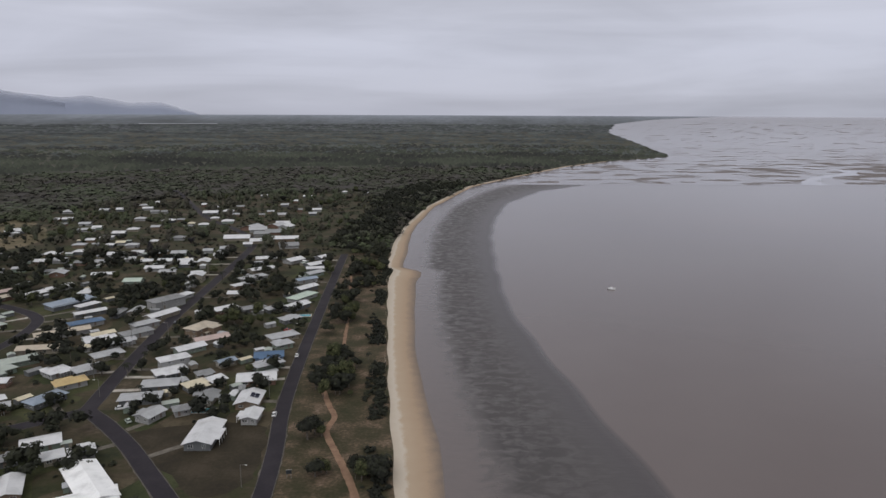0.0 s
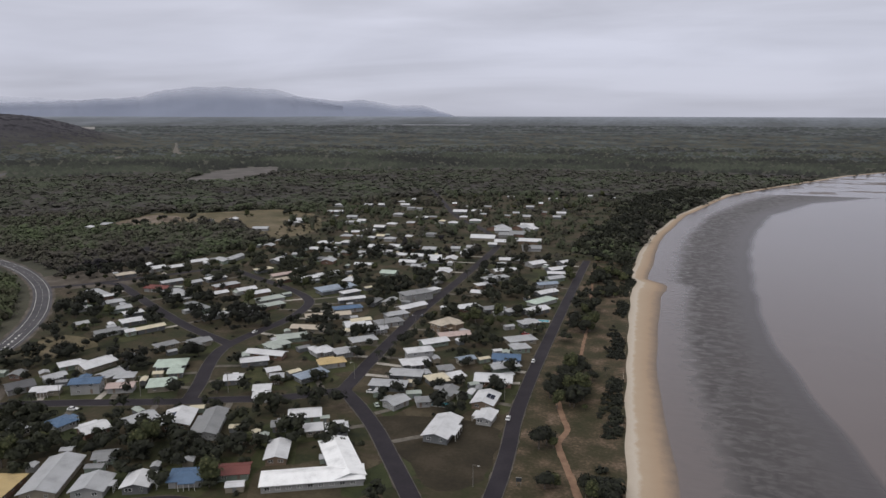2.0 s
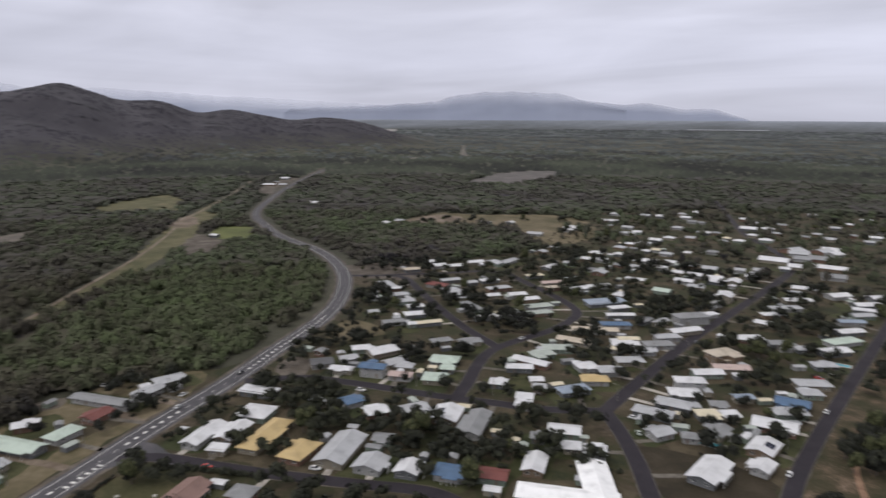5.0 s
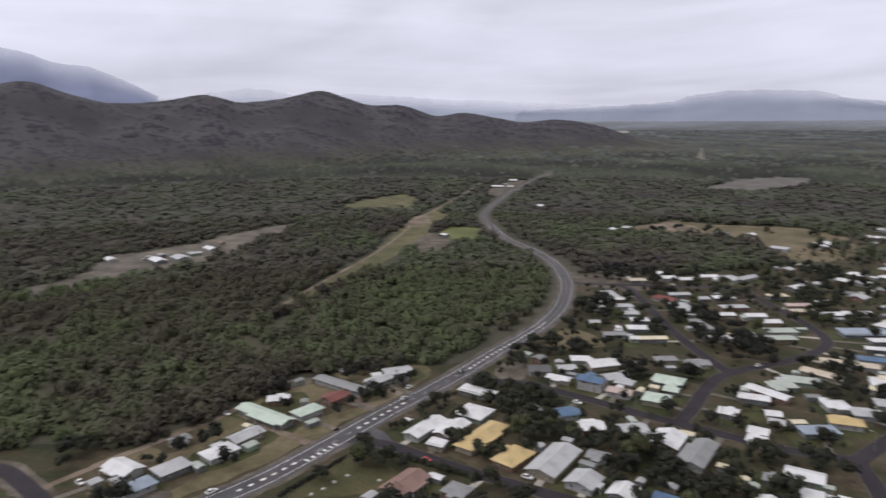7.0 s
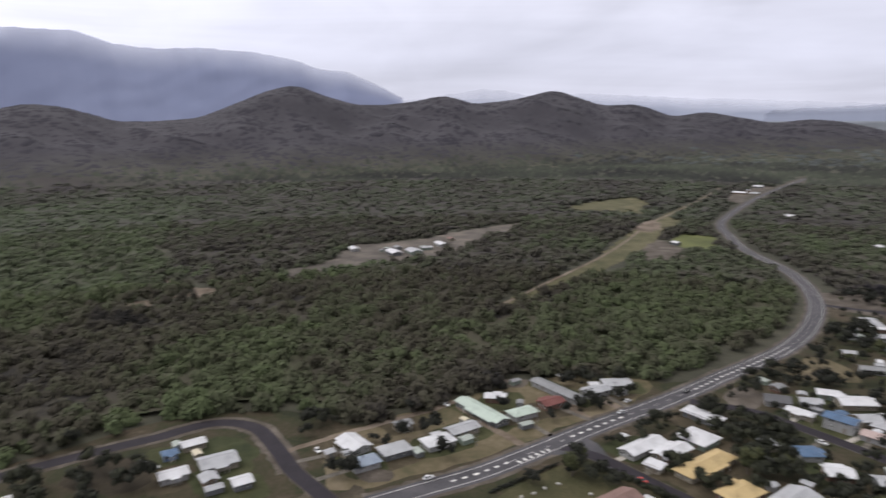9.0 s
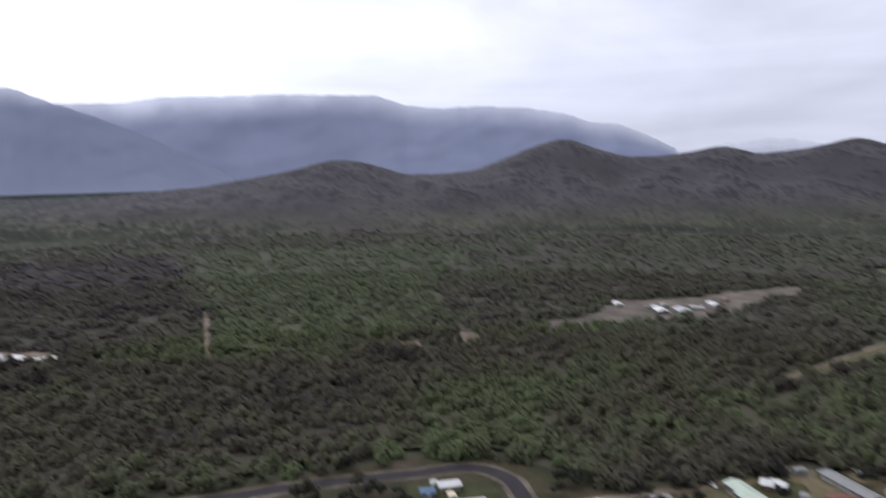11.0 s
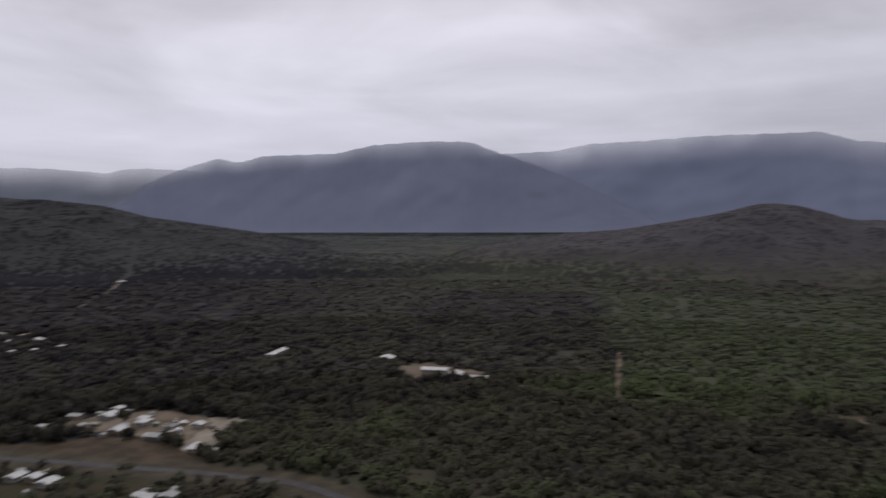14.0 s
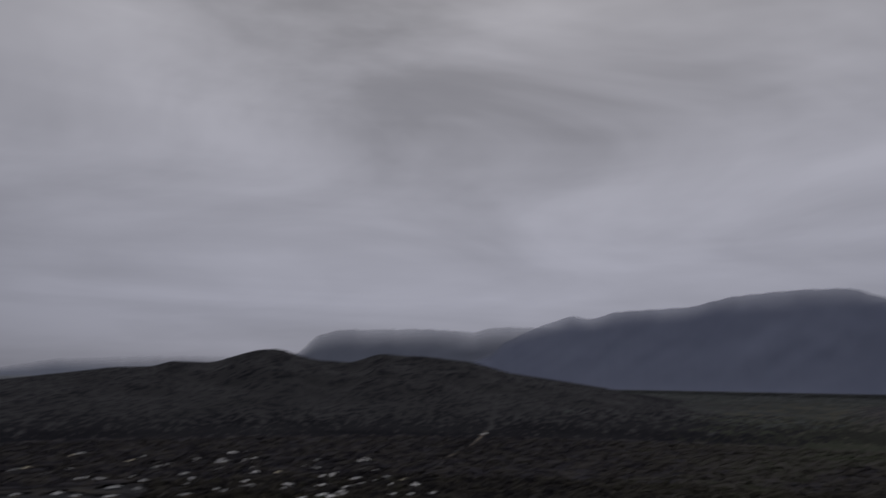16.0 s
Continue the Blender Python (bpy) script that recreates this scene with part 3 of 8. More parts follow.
MUD_X = [192, 75.6, 67.2, 57.6, 49.2, 43.2, 44.4, 50.4, 61.2, 88.8, 156, 270]


def mud_surface():
    """Wet mud under a skin of water: pale by the beach, then dark, with streaks and blotches of ripples across it."""
    m = bpy.data.materials.new("wet_mudflat")
    m.use_nodes = True
    n, l = m.node_tree.nodes, m.node_tree.links
    bs = n["Principled BSDF"]
    bs.inputs["Specular IOR Level"].default_value = 0.45
    co, at = n.new("ShaderNodeTexCoord"), n.new("ShaderNodeAttribute")
    at.attribute_name = "tint"

    def grain(stretch, scale, detail, distort=0.0):
        mp, t = n.new("ShaderNodeMapping"), n.new("ShaderNodeTexNoise")
        mp.inputs["Scale"].default_value = stretch
        t.inputs["Scale"].default_value, t.inputs["Detail"].default_value, t.inputs["Distortion"].default_value = scale, detail, distort
        l.new(co.outputs["Object"], mp.inputs[0])
        l.new(mp.outputs[0], t.inputs["Vector"])
        return t.outputs["Fac"]

    def calc(op, a, b, c=None):
        k = n.new("ShaderNodeMath")
        k.operation = op
        for i, x in enumerate((a, b, c)):
            if isinstance(x, (int, float)):
                k.inputs[i].default_value = x
            elif x is not None:
                l.new(x, k.inputs[i])
        return k.outputs[0]

    def ramp(src, stops):
        r = n.new("ShaderNodeValToRGB")
        while len(r.color_ramp.elements) < len(stops):
            r.color_ramp.elements.new(0.5)
        for e, (p, *c) in zip(r.color_ramp.elements, stops):
            e.position, e.color = p, (*(c if len(c) == 3 else c * 3), 1)
        l.new(src, r.inputs[0])
        return r.outputs[0]

    across = at.outputs["Fac"]
    streak, blotch, broad = grain((0.35, 1.0, 1), 0.34, 7, 0.5), grain((0.8, 1.0, 1), 0.2, 7, 0.8), grain((1, 1, 1), 0.012, 3)
    # the pale margin wanders; the outer edge stays clean
    edge = calc("MULTIPLY_ADD", calc("SUBTRACT", blotch, 0.5), ramp(across, [(0.0, 0.5), (0.5, 0.3), (0.9, 0.0)]), across)
    base = ramp(edge, [(0.0, 0.118, 0.097, 0.093), (0.2, 0.108, 0.09, 0.087), (0.3, 0.077, 0.067, 0.065), (0.42, 0.067, 0.059, 0.058), (0.7, 0.064, 0.056, 0.056), (0.9, 0.052, 0.045, 0.047), (0.97, 0.058, 0.049, 0.05), (1.0, 0.1, 0.08, 0.077)])
    marks = calc("MULTIPLY", ramp(calc("MULTIPLY_ADD", blotch, 0.65, calc("MULTIPLY", streak, 0.35)), [(0.4, 0.0), (0.56, 1.0)]), ramp(across, [(0.26, 0.0), (0.36, 1.0), (0.6, 0.9), (0.86, 0.0)]))
    mix = n.new("ShaderNodeMix")
    mix.data_type, mix.blend_type = "RGBA", "MULTIPLY"
    l.new(calc("MULTIPLY", marks, ramp(broad, [(0.35, 0.25), (0.65, 0.85)])), mix.inputs["Factor"])
    l.new(base, mix.inputs["A"])
    mix.inputs["B"].default_value = (0.62, 0.63, 0.66, 1)
    l.new(mix.outputs["Result"], bs.inputs["Base Color"])
    l.new(calc("MULTIPLY_ADD", marks, 0.25, ramp(edge, [(0.0, 0.2), (0.22, 0.24), (0.4, 0.4), (0.92, 0.4), (1.0, 0.17)])), bs.inputs["Roughness"])
    bp = n.new("ShaderNodeBump")
    bp.inputs["Distance"].default_value = 0.12
    l.new(streak, bp.inputs["Height"])
    l.new(bp.outputs[0], bs.inputs["Normal"])
    return m


SHALLOW = mud_surface()
ym = np.arange(-480, 1203, 2.5)
mud = tagged(new("water", across_strip("mudflat", ym, shore(ym) + np.interp(ym, BEACH_W_Y, BEACH_W) - 2.5, np.interp(ym, MUD_Y, MUD_X) + 0.8 * np.sin(ym / 11.0), (-0.55, -0.55), SHALLOW, 24)), "shallow water over dark rippled mud flat", "mud flat", kind="structure")

FLATS = mat("tidal_flats", [(0.40, 0.108, 0.088, 0.085), (0.49, 0.104, 0.084, 0.08), (0.53, 0.092, 0.072, 0.064), (0.7, 0.104, 0.081, 0.071)], scale=0.024, fine=0.35, rough=0.35, stretch=(0.5, 0.9, 1), detail=9, spec=0.5, gloss=(0.47, 0.56, 0.15, 0.6), attr="tint", spread=0.4, even=1.2)
yf = np.geomspace(1185, 9000, 260)
flats_me = across_strip("tidal_flats", yf, shore(yf) - 20, np.maximum(shore(yf) + 30, np.interp(yf, [1185, 1215, 1300, 2200, 4000, 9000], [900, 2500, 3200, 3800, 4200, 6000])), (-0.5, -0.5), FLATS, 60)
# mud lies bare mostly in a belt off the headland
belt = np.interp(yf, [1185, 1215, 1300, 1500, 1700, 2000, 2700, 9000], [0.1, 0.3, 0.5, 0.66, 0.54, 0.3, 0.14, 0.08])[:, None] * np.interp(np.linspace(0, 1, 60), [0, 0.1, 0.25, 0.5, 1], [0.55, 0.62, 0.9, 1.05, 1.0])[None]
flats_me.attributes["tint"].data.foreach_set("value", belt.astype(np.float32).ravel())
flats = tagged(new("water", flats_me), "tidal flats of brown mud with channels of water", "tidal flats", kind="structure")

v, f = ribbon([(626, 1933), (681, 1857), (730, 1787), (789, 1675), (826, 1589), (870, 1511), (825, 1414), (745, 1357), (672, 1268), (642, 1190)], [10, 16, 14, 18, 22, 30, 26, 22, 26, 40], -0.42, 10.0, 4.0)
channel = [tuple(p) for p in squeeze(*np.array(v).T)]
tagged(new("water_channel", mesh_from("tidal_channel", channel, f, mat("channel_water", [(0.3, 0.15, 0.14, 0.15), (0.7, 0.18, 0.17, 0.18)], scale=0.02, rough=0.1, spec=0.6))), "bright winding channel of water across the tidal flats", "tidal channel", kind="structure")

# ---- town ground, clearings and roads ----
HIGHWAY = [(-230.4, 19.2), (-238, 42), (-245, 63), (-258, 90), (-275, 123), (-291, 158), (-305, 186), (-318, 209), (-334, 240), (-350, 268), (-374, 300), (-405, 331), (-440, 359), (-490, 388), (-545, 409), (-634.8, 430), (-728.4, 469.2), (-772.8, 489.6), (-841.2, 537.6), (-1011.6, 691.2), (-1166.4, 849.6), (-1341.6, 1040.4)]
HIGHWAY_SOUTH = [(-230.4,19.2), (-223.2,-48), (-217.2,-144), (-213.6,-228), (-205.2,-291.6), (-193.2,-314.4), (-177.6,-342), (-153.6,-376.8), (-128.4,-414), (-102,-452.4), (-48,-552)]
ESPLANADE = [(-48, 72), (-54, 144), (-57.5, 204), (-61, 236), (-65, 262), (-68.5, 300), (-71.5, 345), (-75.5, 414), (-79, 478), (-82.5, 545), (-84.5, 585)]
SECOND = [(-145, 265), (-147, 281), (-150, 304), (-154.5, 345), (-159.5, 396), (-162, 450), (-165.5, 515), (-169, 575), (-174, 625), (-185, 660), (-222, 720), (-271.2, 790), (-335, 915), (-395, 1034.4), (-528, 1272)]
CROSS = [(-292, 176), (-275, 198), (-254, 209), (-231, 218.5), (-209, 227.5), (-188, 237.5), (-166, 248), (-145, 265)]
DIAGONAL = [(-145, 265), (-129, 250), (-113, 232.5), (-100, 216), (-89, 202), (-79, 189), (-69.6, 179), (-56.4, 170.4)]
THIRD = [(-203, 232), (-211, 249), (-220, 265), (-229, 284), (-232.5, 300), (-231, 325), (-228.5, 345), (-230, 367), (-235, 386), (-244, 398), (-259, 409), (-284, 423), (-313, 437), (-344, 454)]
FOURTH = [(-409, 381), (-394, 383), (-378, 376), (-348, 358), (-308, 335), (-276, 318), (-258, 310), (-232.5, 300)]
SIDE = [(-259.2,100.8), (-246,112.8), (-226.8,122.4), (-206.4,133.2), (-180,148.8), (-153.6,164.4), (-126,165.6), (-86.4,180)]
NORTH_STREET = [(-432, 357), (-414, 374), (-403, 389), (-379, 421), (-365, 442), (-344, 454)]
LOOP = [(-226.8, 9.6), (-238, 4), (-249, -2), (-260, -8), (-274, -13), (-287, -18), (-300, -24), (-308, -33), (-310.5, -44), (-307, -55), (-301, -65), (-294, -82), (-280, -112), (-264, -140), (-247.2, -170.4), (-228, -210)]
RAIL = [(-475.2,130.8), (-532.8,183.6), (-624,268.8), (-714,340.8), (-819.6,417.6), (-898.8,492), (-1083.6,654), (-1200,750)]
ROADS = [HIGHWAY, HIGHWAY_SOUTH, ESPLANADE, SECOND, CROSS, DIAGONAL, THIRD, FOURTH, SIDE, LOOP, NORTH_STREET]

TOWN = [(-48,72), (-24,200.4), (-36,312), (-45.6,480), (-50.4,546), (-72,590.4), (-102,624), (-96,720), (-84,840), (-96,960), (-120,1044), (-240,1032), (-396,960), (-470.4,840), (-453.6,768), (-446.4,708), (-420,636), (-386.4,564), (-396,504), (-422.4,446.4), (-453.6,410.4), (-451.2,374.4), (-414,340.8), (-381.6,307.2), (-355.2,266.4), (-328.8,228), (-314.4,182.4), (-326.4,165.6), (-332.4,134.4), (-321.6,84), (-295.2,24), (-314.4,-6), (-321.6,-36), (-314.4,-74.4), (-288,-114), (-254.4,-174), (-180,-240), (-72,-180)]
FIELD = [(-606,547.2), (-619.2,607.2), (-630,681.6), (-578.4,704.4), (-505.2,768), (-442.8,746.4), (-379.2,648), (-398.4,580.8), (-477.6,642), (-555.6,615.6)]
PADDOCK = [(-870, 1018), (-898, 1051), (-968, 1222), (-969, 1355), (-921, 1390), (-815, 1230), (-795, 1065)]
CAMP = [(-379.2,-446.4), (-397.2,-440.4), (-428.4,-470.4), (-459.6,-458.4), (-462,-396), (-434.4,-381.6), (-412.8,-402)]
YARD = [(-192,-403.2), (-192,-386.4), (-211.2,-393.6), (-244.8,-402), (-228,-432), (-218.4,-462), (-207.6,-483.6), (-168,-494.4), (-134.4,-504), (-139.2,-482.4), (-170.4,-446.4), (-180,-420)]
STRIP = [(-96,-501.6), (-122.4,-463.2), (-158.4,-446.4), (-181.2,-417.6), (-189.6,-381.6), (-180,-345.6), (-162,-369.6), (-128.4,-414), (-92.4,-477.6)]
SOUTH_TOWN = [(-24,-288), (-180,-270), (-201.6,-276), (-187.2,-324), (-148.8,-381.6), (-110.4,-441.6), (-79.2,-516), (-108,-624), (-156,-768), (-48,-840), (108,-816), (120,-480)]
SHEDS = [(-628, -29), (-670, 15), (-750, 38), (-752, 65), (-769, 116), (-807, 163), (-837, 212), (-862, 262), (-820, 249), (-745, 180), (-688, 139), (-650, 89), (-638, 46), (-616, 14), (-588, -20)]
YARD_TRACK = [(-228, -438), (-236, -429), (-247, -412), (-224, -400), (-204, -380), (-184, -383), (-199, -404), (-218, -418)]
SPOT_A = [(-580, -91), (-562, -95), (-540, -85), (-546, -77), (-570, -79)]
SPOT_B = [(-541, -138), (-520, -136), (-508, -124), (-526, -117), (-544, -124)]
DIRT = [(-960,348), (-1032,408), (-1104,530.4), (-1020,516), (-890.4,440.4)]
GREEN = [(-642, 370), (-631, 398), (-694, 440), (-735, 420), (-700, 384)]
BROWN = [(-640, 313), (-690, 350), (-713, 372), (-665, 372), (-600, 348), (-596, 312)]
JUNCTION = [(-1010, 640), (-1090, 700), (-1180, 800), (-1215, 850), (-1190, 855), (-1110, 770), (-1040, 700), (-985, 655)]
BARE = [(-779, 376), (-825, 412), (-846, 440), (-797, 424), (-756, 388)]


VERGE = mat("gravel_verge", [(0.3, 0.051, 0.0408, 0.0306), (0.5, 0.08075, 0.068, 0.05525), (0.7, 0.136, 0.1173, 0.09775)], scale=0.08, fine=0.4, rough=0.95)


def ground_piece(name, points, z, material, label, category, ragged=1.2, seed=3):
    v, f = patch(points, z, ragged, seed=seed)
    bm = bmesh.new()
    vs = [bm.verts.new(p) for p in v]
    bm.faces.new(vs)
    bmesh.ops.triangulate(bm, faces=bm.faces[:])
    bmesh.ops.recalc_face_normals(bm, faces=bm.faces[:])
    if bm.faces[:] and bm.faces[:][0].normal.z < 0:
        bmesh.ops.reverse_faces(bm, faces=bm.faces[:])
    me = bpy.data.meshes.new(name)
    bm.to_mesh(me)
    bm.free()
    me.materials.append(material)
    return tagged(new(name, me), label, category, kind="structure")


ground_piece("ground_lawn", TOWN, 0.03, LAWN, "worn dry lawns and bare earth of the town", "ground")
ground_piece("ground_field", FIELD, 0.04, DRY, "open field of dry straw-coloured grass", "field")
ground_piece("ground_yard", YARD, 0.045, EARTH, "bare pale earth of a works yard", "ground")
ground_piece("ground_strip", STRIP, 0.05, mat("red_brown_grass", [(0.3, 0.032, 0.0225, 0.0135), (0.5, 0.052, 0.0365, 0.0225), (0.68, 0.085, 0.061, 0.041)], scale=0.08, fine=0.5, rough=0.95, bump=0.06, bump_scale=1.5), "open dry grass between road and yard", "ground")
ground_piece("ground_paddock", PADDOCK, 0.05, mat("grey_fallow", [(0.3, 0.075, 0.068, 0.064), (0.52, 0.1, 0.091, 0.086), (0.7, 0.13, 0.118, 0.11)], scale=0.03, fine=0.4, rough=0.95), "bare brown paddock in the woodland", "field", 3.0)
ground_piece("ground_camp", CAMP, 0.05, EARTH, "pale earth clearing round white roofs in the woodland", "ground", 2.0)
ground_piece("ground_west", [(-337.2,134.4), (-326.4,93.6), (-314.4,62.4), (-295.2,24), (-283.2,4.8), (-243.6,7.2), (-247.2,36), (-256.8,66), (-277.2,110.4), (-300,153.6), (-319.2,168)], 0.034, DRY, "tan dry grass round the houses west of the main road", "ground", 0.8)
TRACK = [(-343.2,-1104), (-396,-1200), (-464.4,-1320), (-565.2,-1536), (-696,-1824), (-840,-2160)]
ground_piece("ground_clearing", [(12, -1444.8), (-36, -1497.6), (-91.2, -1414.8), (-90, -1298.4), (-26.4, -1296)], 0.05, DRY, "pale grass clearing behind the southern houses", "ground", 2.0)
ground_piece("ground_field_sand", [(-602.4,573.6), (-614.4,607.2), (-622.8,660), (-600,674.4), (-564,657.6), (-573.6,624), (-583.2,597.6)], 0.055, EARTH, "bare sandy ground at the end of the field", "field", 2.0)
ground_piece("ground_lawn_south", SOUTH_TOWN, 0.03, LAWN, "worn lawns of the southern houses", "ground")
ground_piece("ground_sheds", SHEDS, 0.04, mat("grey_earth", [(0.3, 0.06, 0.052, 0.044), (0.5, 0.095, 0.083, 0.071), (0.7, 0.15, 0.128, 0.106)], scale=0.04, fine=0.5, rough=0.95, bump=0.05, bump_scale=1.0), "bare pale earth round the sheds in the woodland", "ground")
ground_piece("ground_yard_track", YARD_TRACK, 0.052, mat("pale_sandy_earth", [(0.3, 0.19, 0.165, 0.135), (0.5, 0.26, 0.23, 0.19), (0.7, 0.33, 0.295, 0.25)], scale=0.06, fine=0.5, rough=0.95, bump=0.05, bump_scale=1.0), "pale sandy track round a works yard", "track", 0.8)
for pts in (SPOT_A, SPOT_B):
    ground_piece("ground_spot", pts, 0.055, EARTH, "small patch of bare earth beside the plantation", "ground", 1.0)
ground_piece("ground_dirt", DIRT, 0.04, mat("dry_green_grass", [(0.3, 0.05, 0.052, 0.022), (0.5, 0.08, 0.076, 0.036), (0.7, 0.125, 0.108, 0.06)], scale=0.04, fine=0.5, rough=0.95, bump=0.1, bump_scale=1.2), "cleared paddock of dry grass", "field")
ground_piece("ground_green", GREEN, 0.04, mat("green_grass", [(0.3, 0.062, 0.073, 0.024), (0.7, 0.12, 0.13, 0.045)], scale=0.03, fine=0.4, rough=0.95), "bright green paddock beside the road", "field")
ground_piece("ground_brown", BROWN, 0.045, VERGE, "bare brown paddock beside the road", "field", 2.0)
ground_piece("ground_junction", JUNCTION, 0.045, VERGE, "bare earth round houses beside the railway", "ground", 2.0)
ground_piece("ground_bare", BARE, 0.062, EARTH, "pale bare earth beside the railway", "ground", 1.5)
ground_piece("ground_corner", [(-453.6,360), (-462,381.6), (-446.4,414), (-408,422.4), (-381.6,386.4), (-408,364.8)], 0.0625, VERGE, "bare earth corner lot beside the road", "ground")
SCRUB = mat("foreshore", [(0.3, 0.024, 0.026, 0.0105), (0.44, 0.039, 0.034, 0.0165), (0.54, 0.06, 0.046, 0.027), (0.64, 0.105, 0.075, 0.05), (0.75, 0.17, 0.125, 0.09)], scale=0.09, fine=0.5, rough=0.95, bump=0.08, bump_scale=1.2)
yp = np.arange(72, 590.4, 3.0)
esp = spline(ESPLANADE, 3.0)
park_l = np.interp(yp, esp[:, 1], esp[:, 0]) + 3.6
tagged(new("ground_foreshore", across_strip("foreshore", yp, park_l, np.maximum(shore(yp) + 0.4 * np.sin(yp / 7.0) - 0.4, park_l + 2), (0.045, 0.06, 0.06, 0.27), SCRUB, 8)), "patchy grass and bare sand of the foreshore park", "ground", kind="structure")
GREEN_LAWN = mat("watered_lawn", [(0.3, 0.01872, 0.02448, 0.00864), (0.5, 0.03024, 0.03744, 0.01296), (0.7, 0.0468, 0.0504, 0.0216)], scale=0.12, fine=0.5, rough=0.95, bump=0.05, bump_scale=1.5)
for nm, pts in (("ground_lawn_corner", [(-255.6,114.6), (-262.8,129.1), (-260,138.6), (-246,135.1), (-238.8,124.8)]), ("ground_lawn_court", [(-111.6,198), (-103.2,205.2), (-96,217.2), (-86.4,206.4), (-94.8,192), (-103.2,186)]), ("ground_lawn_loop", [(-292.8,-30), (-279.6,-21.6), (-272.4,-24), (-266.4,-36), (-278.4,-43.2), (-290.4,-48), (-296.4,-40.8)])):
    ground_piece(nm, pts, 0.066, GREEN_LAWN, "watered green lawn beside a house", "lawn", 0.5)
ground_piece("ground_lot", [(-124.8,243.6), (-105.6,250.8), (-86.4,253.2), (-68.4,250.8), (-63.6,210), (-74.4,201.6), (-86.4,206.4), (-103.2,225.6)], 0.0625, mat("brown_grass", [(0.3, 0.02, 0.0155, 0.009), (0.5, 0.029, 0.023, 0.013), (0.68, 0.044, 0.034, 0.022)], scale=0.08, fine=0.5, rough=0.95, bump=0.06, bump_scale=1.5), "open brown grass of a corner lot", "ground", 0.8)
ground_piece("ground_verge_bend", [(-318,244.8), (-334.8,273.6), (-314.4,283.2), (-297.6,272.4), (-304.8,247.2)], 0.0625, DRY, "dry grass inside the bend of the road", "ground", 1.0)
ground_piece("ground_loop_lawn", [(-285.6,-91.2), (-283.2,-73.2), (-261.6,-60), (-254.4,-72), (-266.4,-93.6)], 0.0625, mat("brown_grass", []), "brown mown lawn inside the loop road", "lawn", 0.6)
ground_piece("ground_apron", [(-294,193.2), (-304.8,212.4), (-292.8,214.8), (-276,200.4), (-279.6,192)], 0.0625, VERGE, "bare gravel apron beside the main road", "ground", 0.8)


def road(name, points, width, material, label, z=0.09, ragged=0.0):
    v, f = ribbon(points, width, z, 3.0, ragged)
    k = len(v) // 2
    # low edges give the seal its thickness
    v = v + [(x, y, 0.0) for x, y, _ in v]
    f += [(i, i + 1, 2 * k + i + 1, 2 * k + i) for i in range(k - 1)] + [(k + i, 3 * k + i, 3 * k + i + 1, k + i + 1) for i in range(k - 1)]
    return tagged(new(name, mesh_from(name, v, f, material)), label, "road", kind="structure")


road("road_verge", HIGHWAY, [15.5, 15.5, 14.5, 13, 13, 19, 22], VERGE, "gravel verge of the main road", 0.07, 0.4)
road("road_main", HIGHWAY, [11.6, 12.0, 11.0, 9.8, 9, 8.5, 8.5], GREY_ASPHALT, "grey sealed main road sweeping through a bend", 0.10)
road("road_verge_south", HIGHWAY_SOUTH, 26.0, mat("tan_verge", [(0.3, 0.033, 0.027, 0.0175), (0.5, 0.052, 0.043, 0.029), (0.7, 0.085, 0.07, 0.05)], scale=0.08, fine=0.5, rough=0.95, bump=0.06, bump_scale=1.5), "wide brown grass verge of the southern road", 0.056, 1.2)
road("road_main_south", HIGHWAY_SOUTH, 5.6, GREY_ASPHALT, "grey sealed main road running south", 0.09)
STREET_ORDER = ["road_north", "road_third", "road_fourth", "road_side", "road_loop", "road_cross", "road_second", "road_esplanade", "road_diagonal"]
for nm, pts, w in (("road_esplanade", ESPLANADE, 5.8), ("road_second", SECOND, 6.6), ("road_cross", CROSS, 6.4), ("road_diagonal", DIAGONAL, 6.3), ("road_third", THIRD, 6.4), ("road_fourth", FOURTH, 6.2), ("road_north", NORTH_STREET, 6.4), ("road_side", SIDE, 6.4), ("road_loop", LOOP, 7.0)):
    road(nm + "_edge", pts, w + 0.8, VERGE, "narrow gravel edge of a town street", 0.074, 0.2)
    road(nm, pts, w, ASPHALT, "dark sealed town street", 0.095 + 0.004 * STREET_ORDER.index(nm))
road("road_loop_shoulder", LOOP[3:], 12.0, VERGE, "brown gravel shoulder of the loop road", 0.07, 0.5)
KERB = mat("kerb_concrete", [(0.3, 0.055, 0.05, 0.045), (0.65, 0.1, 0.092, 0.085)], scale=0.4, fine=0.4, rough=0.9)


